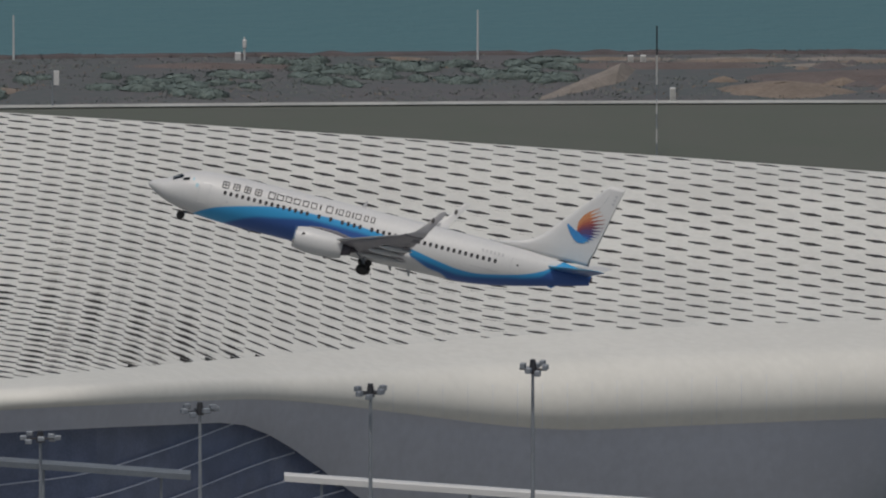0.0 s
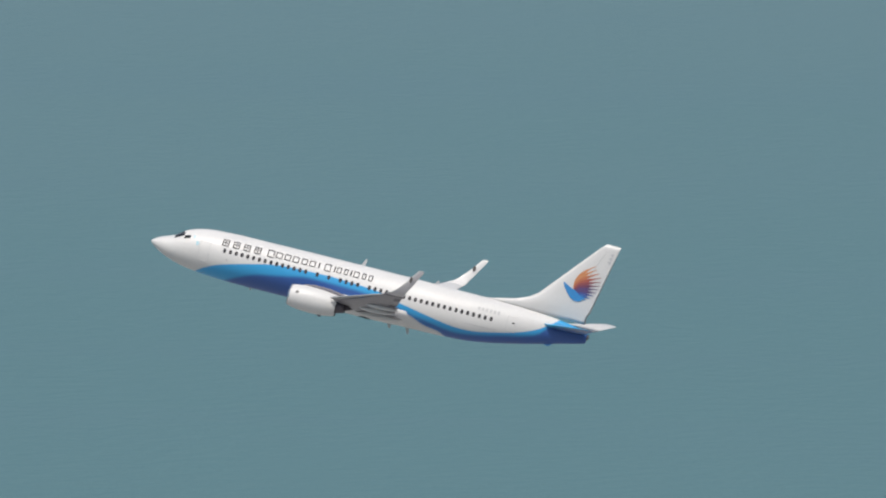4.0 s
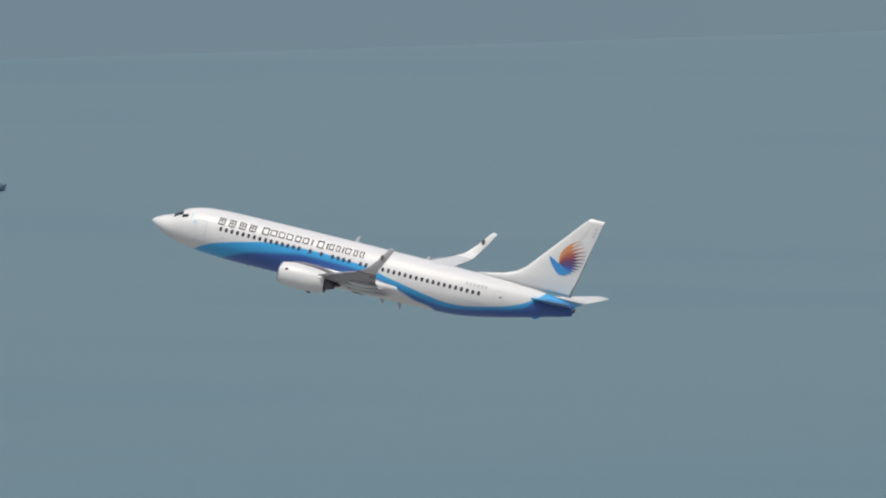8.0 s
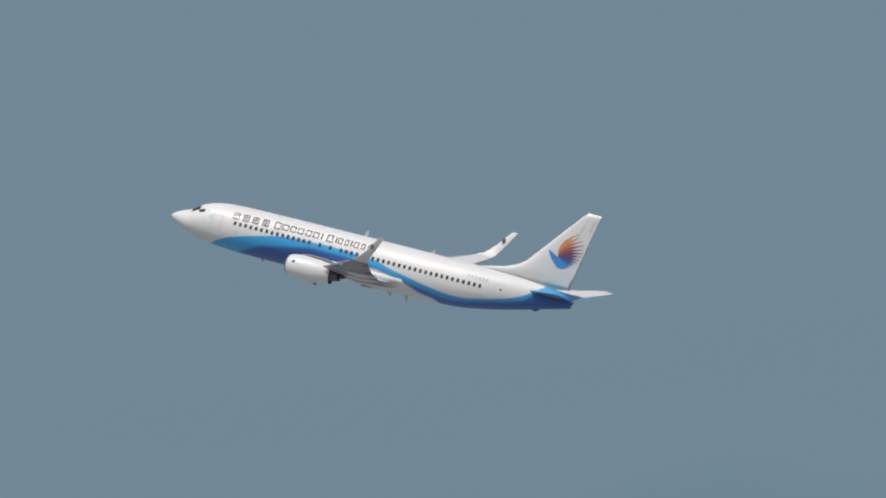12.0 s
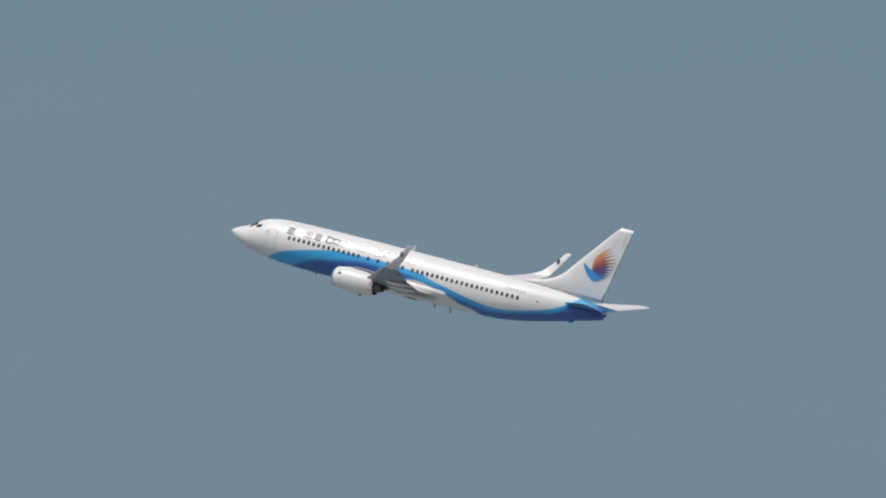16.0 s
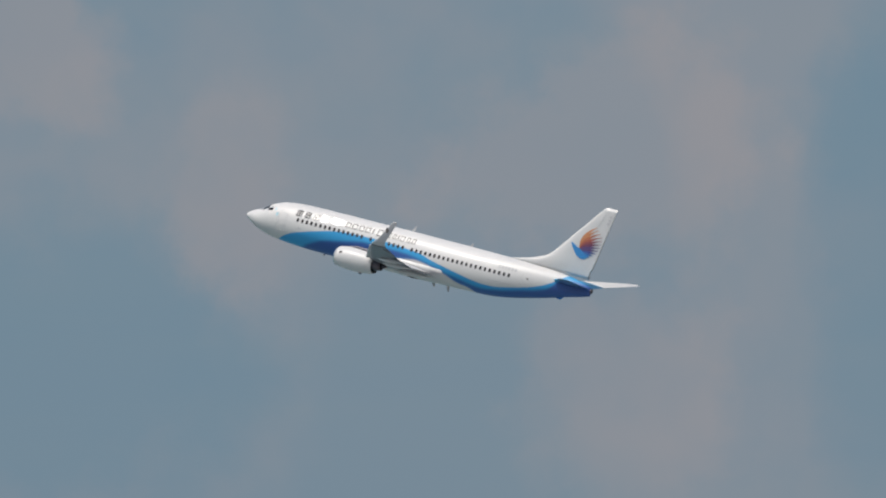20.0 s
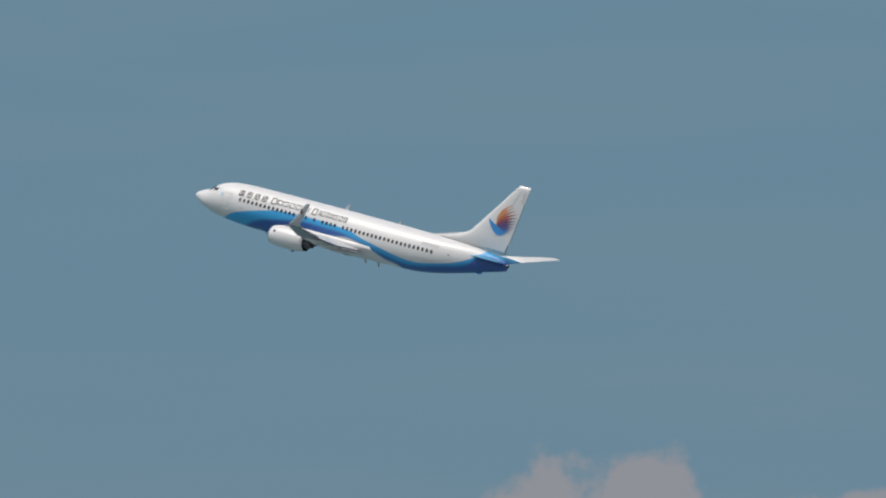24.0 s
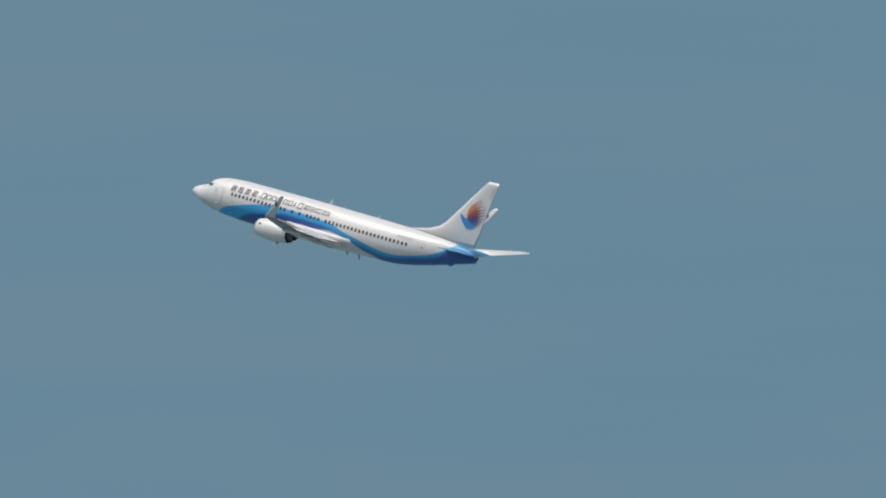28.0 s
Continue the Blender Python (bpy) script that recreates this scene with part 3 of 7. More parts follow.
def build_viaduct():
    via = thing("sea_viaduct", "long grey concrete viaduct on hammerhead piers over the sea", "bridge")
    xs = [-1090 + 10 * i for i in range(200)]
    deck, road, rail_n, rail_f, hedge = [], [], [], [], []
    for x in xs:
        y = bridge_y(x)
        s = 0.1355 - 0.000252 * x
        n = Vector((-s, 1)).normalized()

        def at(off, z):
            return (x + n.x * off, y + n.y * off, z)
        deck.append([at(-DECK_HALF, DECK_HIGH), at(-DECK_HALF, DECK_HIGH - 0.5), at(-6.7, DECK_HIGH - 0.6), at(-6.0, DECK_LOW),
                     at(4.6, DECK_LOW), at(5.8, DECK_HIGH - 0.9), at(DECK_HALF, DECK_HIGH - 0.5), at(DECK_HALF, DECK_HIGH)])
        road.append([at(-DECK_HALF + 0.3, DECK_HIGH + 0.01), at(DECK_HALF - 0.3, DECK_HIGH + 0.01)])
        rail_n.append([at(-DECK_HALF, DECK_HIGH), at(-DECK_HALF, DECK_HIGH + 0.55), at(-DECK_HALF + 0.28, DECK_HIGH + 0.55), at(-DECK_HALF + 0.35, DECK_HIGH)])
        rail_f.append([at(DECK_HALF - 0.3, DECK_HIGH), at(DECK_HALF - 0.25, DECK_HIGH + 0.8), at(DECK_HALF, DECK_HIGH + 0.8), at(DECK_HALF, DECK_HIGH)])
    part("girder", loft(deck), GIRDER, via, "weathered concrete box girder, haze put into its blue tone")
    part("carriageway", loft(road, cap=False, closed=False), DECK_TOP, via, "pale worn asphalt lanes")
    part("parapet", loft(rail_n), GIRDER, via)
    part("parapet", loft(rail_f), DARK_CONC, via)
    # piers
    def pier_mesh():
        rings = []
        for z, w, d in ((0.6, 4.0, 3.7), (3.4, 4.0, 3.6), (4.9, 4.4, 3.8), (5.9, 5.2, 4.2), (6.75, 5.8, 4.7)):
            ring = []
            for a in range(16):
                c, s_ = math.cos(a * math.pi / 8), math.sin(a * math.pi / 8)
                ring.append((math.copysign(abs(c) ** 0.4, c) * d / 2, math.copysign(abs(s_) ** 0.4, s_) * w / 2, z))
            rings.append(ring)
        return mesh_of("column", *loft(rings), GIRDER)
    column = pier_mesh()
    cap_bm = boxes((0, 0, 0.2, 6.0, 6.4, 1.7), bevel=0.25)
    cap = bpy.data.meshes.new("pile_cap")
    cap_bm.to_mesh(cap)
    cap_bm.free()
    cap.materials.append(GIRDER)
    fender_bm = boxes((0, 0, 0.6, 1.7, 3.6, 2.2), bevel=0.25)
    fender = bpy.data.meshes.new("fender")
    fender_bm.to_mesh(fender)
    fender_bm.free()
    fender.materials.append(PLATING)
    head_bm = boxes((0, 0, 6.55, 5.0, 6.4, 0.45), bevel=0.1)
    head = bpy.data.meshes.new("bearing_block")
    head_bm.to_mesh(head)
    head_bm.free()
    head.materials.append(PLATING)
    for i in range(-12, 16):
        x = -127.6 + i * 58.65
        m = pose(x, bridge_y(x), 0, 0, 0, math.degrees(math.atan(0.1355 - 0.000252 * x)))
        pier = part("pier", column, None, via, m=m)
        part("pile_cap", cap, None, pier)
        part("bearing_block", head, None, pier)
        part("fender", fender, None, pier, m=pose(-2.5, 1.6, 0))
        part("fender", fender, None, pier, m=pose(2.5, 1.6, 0))
    return via


build_viaduct()


# bushes and railing along the far side of the deck
def clump(rng, size, n):
    """Many small leaf blades in an uneven heap."""
    v, f = [], []
    for _ in range(n):
        while True:
            p = Vector((rng.uniform(-1, 1), rng.uniform(-1, 1), rng.uniform(0, 1)))
            if p.length < 1.0:
                break
        c = Vector((p.x * size[0], p.y * size[1], p.z * size[2]))
        u = Vector((rng.gauss(0, 1), rng.gauss(0, 1), rng.gauss(0, 1))).normalized() * rng.uniform(0.10, 0.24) * max(size) ** 0.5
        w = u.orthogonal().normalized() * u.length * 0.6
        k = len(v)
        v += [tuple(c - u), tuple(c + w), tuple(c + u), tuple(c - w)]
        f.append((k, k + 1, k + 2, k + 3))
    return v, f


HEDGE = material("grey_hedge", (0.125, 0.125, 0.130), 0.9, vary=0.3, scale=2.0)


def build_hedge():
    rng = random.Random(4)
    v, f = [], []
    for i in range(2300):
        x = -700 + i * 0.39 + rng.uniform(-0.2, 0.2)
        if math.sin(x * 0.13) > 0.97:
            continue
        hv, hf = clump(rng, (0.6, 0.5, rng.uniform(0.7, 1.0)), 12)
        k = len(v)
        y = bridge_y(x) + DECK_HALF - 0.5
        v += [(p[0] + x, p[1] + y, p[2] + DECK_HIGH) for p in hv]
        f += [tuple(q + k for q in face) for face in hf]
    tagged(part("hedge", (v, f), HEDGE), "dark leafy planter hedge along the viaduct parapet", "hedge", kind="stuff")


build_hedge()

# ---- airliner: stations run aft from the nose; x forward, y to port, z up ----
TOP = ((0, -0.53), (0.2, -0.36), (0.5, -0.17), (1.0, 0.08), (1.6, 0.30), (2.0, 0.50), (2.5, 0.86), (3.0, 1.14), (3.7, 1.40), (4.6, 1.59), (6.2, 1.74), (9, 1.82), (14, 1.90), (20, 1.97), (29, 2.0), (31, 1.98), (33, 1.92), (35, 1.78), (36.6, 1.56), (37.5, 1.36), (38.0, 1.15))
LOW = ((0, -0.57), (0.2, -0.82), (0.5, -1.02), (1.0, -1.30), (1.6, -1.56), (2.6, -1.87), (4, -2.10), (6, -2.25), (12, -2.28), (18, -2.24), (24, -2.16), (26, -2.10), (28, -1.98), (30, -1.66), (32, -1.22), (34, -0.72), (36, -0.18), (37.4, 0.18), (38.0, 0.36))
WIDE = ((0, 0.02), (0.2, 0.30), (0.5, 0.54), (1.0, 0.84), (1.6, 1.10), (2.6, 1.43), (4, 1.71), (6, 1.88), (12, 1.88), (20, 1.88), (26, 1.88), (28, 1.80), (30, 1.62), (32, 1.36), (34, 1.02), (36, 0.63), (37.4, 0.37), (38.0, 0.24))
BLUE_TOP = ((0, -3.0), (3.6, -2.6), (4.6, -1.88), (5.9, -1.17), (7.5, -0.64), (9.0, -0.24), (10.6, 0.14), (11.7, 0.31), (13.0, 0.38), (14.5, 0.45), (16.3, 0.47), (17.5, 0.42), (19, 0.36), (20.3, 0.25), (21.4, -0.05), (23.4, -0.42), (25.3, -0.76), (27.2, -1.0), (28.7, -0.95), (30.1, -0.68), (31.7, -0.29), (33.1, 0.17), (34.2, 0.73), (35.2, 1.5), (36, 2.2), (38, 3.0))
BLUE_LOW = ((0, -4), (12.8, -4), (13.4, -1.65), (14.5, -1.38), (16.2, -1.0), (18.5, -0.62), (20, -0.42), (21.5, -0.62), (23.1, -0.97), (24.5, -1.5), (26.1, -1.88), (28, -4), (38, -4))
DARK_TOP = ((0, -4), (6.4, -2.6), (7.4, -2.0), (8.4, -1.5), (9.5, -1.05), (11, -0.72), (12.4, -0.42), (13.8, -0.14), (15.5, -0.09), (17.4, -0.09), (19.3, -0.15), (20.5, -0.32), (21.5, -0.5), (23, -0.85), (25, -1.2), (27, -1.45), (29, -1.2), (31.3, -0.65), (33, -0.25), (34.2, 0.3), (34.8, 0.95), (35.4, 1.25), (36.4, 1.35), (38, 1.35))


def body_point(s, angle):
    """The fuselage skin at a station, angle from the port side upwards."""
    top, low, wide = float(curve_at(TOP, s)), float(curve_at(LOW, s)), float(curve_at(WIDE, s))
    mid = low + (top - low) * 0.5
    return Vector((-s, wide * math.cos(angle), mid + (top - low) * 0.5 * math.sin(angle)))


def side_point(s, z, side=1, proud=0.0):
    """The skin at a station and height, and its outward normal."""
    top, low, wide = float(curve_at(TOP, s)), float(curve_at(LOW, s)), float(curve_at(WIDE, s))
    mid, half = (top + low) / 2, (top - low) / 2
    k = max(-0.98, min(0.98, (z - mid) / half))
    y = wide * math.sqrt(1 - k * k)
    d = float(curve_at(WIDE, s + 0.1)) - float(curve_at(WIDE, s - 0.1))
    n = Vector((d / 0.2 * 1.0, y / wide**2, (z - mid) / half**2))
    n.x = d / 0.2 * n.yz.length
    n.normalize()
    p = Vector((-s, y, z)) + n * proud
    if side < 0:
        p.y, n.y = -p.y, -n.y
    return p, n


def foil_line(s):
    """The height at which the upper side leans back 35 degrees."""
    top, low, wide = float(curve_at(TOP, s)), float(curve_at(LOW, s)), float(curve_at(WIDE, s))
    half = (top - low) / 2
    return (top + low) / 2 + half * math.sin(math.atan(math.tan(radians(34.8)) * half / wide))


def skin_pose(s, z, side=1, proud=0.0):
    """Stands a flat piece on the skin: x forward, z outward."""
    p, n = side_point(s, z, side, proud)
    fwd = Vector((1, 0, 0))
    fwd = (fwd - n * fwd.dot(n)).normalized()
    up = n.cross(fwd)
    m = Matrix((fwd, up, n)).transposed().to_4x4()
    return Matrix.Translation(p) @ m


def oval(w, h, thick, n=12, power=0.7):
    top, low = [], []
    for i in range(n):
        c, s = math.cos(i * 2 * math.pi / n), math.sin(i * 2 * math.pi / n)
        x, y = math.copysign(abs(c) ** power, c) * w / 2, math.copysign(abs(s) ** power, s) * h / 2
        top.append((x * 0.9, y * 0.9, thick))
        low.append((x, y, -thick))
    return loft([low, top])


def airfoil(n=9):
    """Points round a wing section: (along the chord, half thickness)."""
    xs = [(1 - math.cos(math.pi * i / n)) / 2 for i in range(n + 1)]
    t = [5 * (0.2969 * math.sqrt(x) - 0.126 * x - 0.3516 * x * x + 0.2843 * x**3 - 0.1036 * x**4) for x in xs]
    return [(x, y) for x, y in zip(xs, t)] + [(x, -y) for x, y in list(zip(xs, t))[-2:0:-1]]


def surface(sections):
    """A wing through sections: (station, y, z) of the leading edge, chord, thickness ratio, lift direction (y, z)."""
    rings = []
    for (s, y, z), chord, tc, (ny, nz) in sections:
        rings.append([(-(s + x * chord), y + ny * h * tc * chord, z + nz * h * tc * chord) for x, h in airfoil()])
    return loft(rings)


def mirrored(data, side):
    verts, faces = data
    return data if side > 0 else ([(x, -y, z) for x, y, z in verts], [f[::-1] for f in faces])


def build_engine(plane, side):
    cy, cz = 4.83 * side, -1.67
    eng = part("engine", loft([[(-s, cy + r * math.cos(a * math.pi / 16), cz + lift + r * fl * math.sin(a * math.pi / 16)) for a in range(32)]
                               for s, r, fl, lift in ((13.42, 0.93, 0.96, 0.0), (13.7, 1.01, 0.97, 0.0), (14.4, 1.10, 0.98, 0.02), (15.3, 1.12, 0.99, 0.02), (16.3, 1.07, 1.0, 0.03), (17.1, 0.96, 1.0, 0.05), (17.45, 0.88, 1.0, 0.07))], cap=False),
               WHITE, plane, "white bulging engine nacelle", smooth=True)
    lip = [[(-s, cy + r * math.cos(a * math.pi / 16), cz + r * 0.98 * math.sin(a * math.pi / 16)) for a in range(32)]
           for s, r in ((13.42, 0.935), (13.30, 0.90), (13.25, 0.84), (13.32, 0.78), (13.7, 0.74))]
    part("inlet_lip", loft(lip, cap=False), CHROME, eng, "polished inlet ring", smooth=True)
    fan = [[(-s, cy + r * math.cos(a * math.pi / 12), cz + r * math.sin(a * math.pi / 12)) for a in range(24)] for s, r in ((14.2, 0.8), (14.15, 0.3), (13.85, 0.02))]
    part("fan", loft(fan), DARK_METAL, eng)
    noz = [[(-s, cy + r * math.cos(a * math.pi / 12), cz + 0.1 + r * math.sin(a * math.pi / 12)) for a in range(24)]
           for s, r in ((17.0, 0.74), (17.5, 0.64), (17.9, 0.54), (18.2, 0.44), (18.15, 0.38), (17.6, 0.4))]
    part("core_nozzle", loft(noz), DARK_METAL, eng, "dark burnt exhaust nozzle", smooth=True)
    plug = [[(-s, cy + r * math.cos(a * math.pi / 8), cz + 0.1 + r * math.sin(a * math.pi / 8)) for a in range(16)] for s, r in ((18.0, 0.28), (18.4, 0.2), (18.8, 0.03))]
    part("exhaust_plug", loft(plug), DARK_METAL, eng, smooth=True)
    pyl = [[(-s, cy - w, z0), (-s, cy - w * 1.1, z1), (-s, cy, z1 + 0.1), (-s, cy + w * 1.1, z1), (-s, cy + w, z0)]
           for s, w, z0, z1 in ((14.3, 0.05, -0.9, -0.62), (15.2, 0.20, -1.0, -0.45), (16.6, 0.22, -1.1, -0.45), (18.2, 0.2, -1.3, -0.7), (19.6, 0.06, -1.25, -0.9))]
    part("pylon", loft(pyl), WING_SHADE_GREY, eng)
    mark = [[(-(14.05 + 0.17 * math.cos(a)), cy + side * (0.985 + d), cz + 0.42 + 0.17 * math.sin(a)) for a in (0, 1.05, 2.1, 3.14, 4.2, 5.25)] for d in (-0.25, 0.0)]
    part("nacelle_mark", loft(mark), MARK_GREY, eng, "small round grey mark")
    part("drain_mast", boxes((-16.2, cy + side * 0.3, cz - 1.05, 0.3, 0.04, 0.2)), DARK_METAL, eng)
    strake = boxes((-14.6, cy - side * 0.86, cz + 0.86, 0.9, 0.05, 0.28))
    part("strake", strake, WHITE, eng)
    return eng


def half_skin(sections, keep, proud):
    """One face of a wing, standing a little proud."""
    rows = []
    for (s, y, z), chord, tc, (ny, nz) in sections:
        foil = [(x, h) for x, h in airfoil() if keep * h >= 0 and 0.04 < x < 0.97]
        foil.sort()
        rows.append([(-(s + x * chord), y + ny * (h * tc * chord + keep * proud), z + nz * (h * tc * chord + keep * proud)) for x, h in foil])
    n = len(rows[0])
    return [q for r in rows for q in r], [(i * n + j, i * n + j + 1, i * n + n + j + 1, i * n + n + j) for i in range(len(rows) - 1) for j in range(n - 1)]


def build_wing(plane, side):
    up = (0.0, 1.0)
    secs = [((13.4, 0.9, -1.42), 8.8, 0.13, up), ((14.3, 1.9, -1.36), 7.7, 0.13, up), ((17.0, 5.6, -0.98), 4.8, 0.115, (-0.06, 0.99)),
            ((19.9, 10.8, -0.08), 3.2, 0.105, (-0.18, 0.98)), ((22.6, 16.0, 1.16), 1.7, 0.10, (-0.25, 0.97)), ((22.9, 16.55, 1.34), 1.55, 0.10, (-0.34, 0.94))]
    wing = part("wing", mirrored(surface(secs), side), WING_SHADE_GREY, plane, "swept wing with underside shade put into its grey", smooth=True)
    wl = [((22.9, 16.55, 1.34), 1.55, 0.09, (-0.34, 0.94)), ((23.35, 16.98, 1.54), 1.22, 0.085, (-0.62, 0.78)), ((23.75, 17.22, 1.88), 0.98, 0.08, (-0.92, 0.38)),
          ((24.45, 17.48, 2.65), 0.74, 0.08, (-0.97, 0.22)), ((25.28, 17.84, 3.78), 0.52, 0.075, (-0.97, 0.22)), ((25.45, 17.88, 3.9), 0.38, 0.06, (-0.97, 0.22))]
    tip = part("winglet", mirrored(surface(wl), side), WHITE, wing, "white blended winglet curving up", smooth=True)
    part("winglet_mark", mirrored(loft([[(-24.85 - 0.15 * math.cos(a), 17.50 + d, 2.95 + 0.26 * math.sin(a)) for a in (0, 1, 2, 3, 4, 5)] for d in (-0.06, 0.20)]), side), MARK_GREY, tip, "small dark emblem")
    # pale shell over the shade-darkened wing for its sunlit top; grey outer tip face
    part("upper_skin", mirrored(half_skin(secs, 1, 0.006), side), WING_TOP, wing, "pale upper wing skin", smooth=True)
    part("outer_face", mirrored(half_skin(wl, -1, 0.006), side), TIP_GREY, tip, "grey outer face of the winglet", smooth=True)
    # slats and flaps along the edges
    slat = [((16.85, 5.9, -0.98), 0.60, 0.24, up), ((22.2, 15.6, 1.03), 0.32, 0.24, up)]
    part("slat", mirrored(surface(slat), side), SKIN_LINE, wing, smooth=True)
    flap_in = [((21.5, 2.0, -1.52), 1.3, 0.10, up), ((21.4, 5.5, -1.15), 1.2, 0.10, up)]
    part("flap", mirrored(surface(flap_in), side), WING_SHADE_GREY, wing, smooth=True)
    flap_out = [((21.35, 5.9, -1.06), 1.1, 0.10, up), ((22.75, 11.6, 0.0), 0.75, 0.10, up)]
    part("flap", mirrored(surface(flap_out), side), WING_SHADE_GREY, wing, smooth=True)
    ail = [((22.75, 12.0, 0.14), 0.7, 0.10, up), ((23.6, 15.4, 0.96), 0.5, 0.10, up)]
    part("aileron", mirrored(surface(ail), side), WING_SHADE_GREY, wing, smooth=True)
    for y, s, z, size in ((3.4, 20.4, -1.66, 0.95), (7.6, 21.0, -0.98, 0.8), (10.6, 21.8, -0.4, 0.7)):
        can = [[(-(s + d), (y + r * 0.6 * math.cos(a * math.pi / 6)) * side, z + 0.05 * d + r * math.sin(a * math.pi / 6)) for a in range(12)]
               for d, r in ((-1.6 * size, 0.03), (-1.0 * size, 0.2 * size), (0, 0.3 * size), (1.2 * size, 0.22 * size), (2.4 * size, 0.03))]
        part("flap_fairing", loft(can), WHITE, wing, smooth=True)
    return wing


def build_gear(plane, side):
    """A main leg; hinged at its own origin, hanging down."""
    leg = part("main_gear", tubes(((0, 0, 0), (0, 0.0, -1.9), 0.13, 0.10), ((0.9, 0.0, -0.2), (0, 0, -1.4), 0.06), ((0, -0.55, -1.95), (0, 0.55, -1.95), 0.09)),
               STEEL, plane, "grey retracting wheel leg")
    for w in (-0.42, 0.42):
        wheel = part("wheel", tread(0.56, 0.38), RUBBER, leg, m=pose(0, w, -1.95))
        part("rim", tubes(((0, -0.16, 0), (0, 0.16, 0), 0.30)), SKIN_LINE, leg, m=pose(0, w, -1.95))
    leg.matrix_basis = pose(-19.3, 2.3 * side, -1.55, 80 * side, 0, 0)
    return leg


# title marks: station, width, height
TITLE = ((10.45, 0.58, 0.70), (11.17, 0.58, 0.57), (11.90, 0.52, 0.57), (12.62, 0.54, 0.57), (13.38, 0.50, 0.57), (14.08, 0.52, 0.57), (14.66, 0.12, 0.57),
         (15.42, 0.56, 0.70), (16.03, 0.12, 0.57), (16.42, 0.40, 0.57), (17.02, 0.34, 0.57), (17.46, 0.12, 0.57), (17.92, 0.48, 0.57), (18.60, 0.34, 0.57), (19.18, 0.36, 0.57))


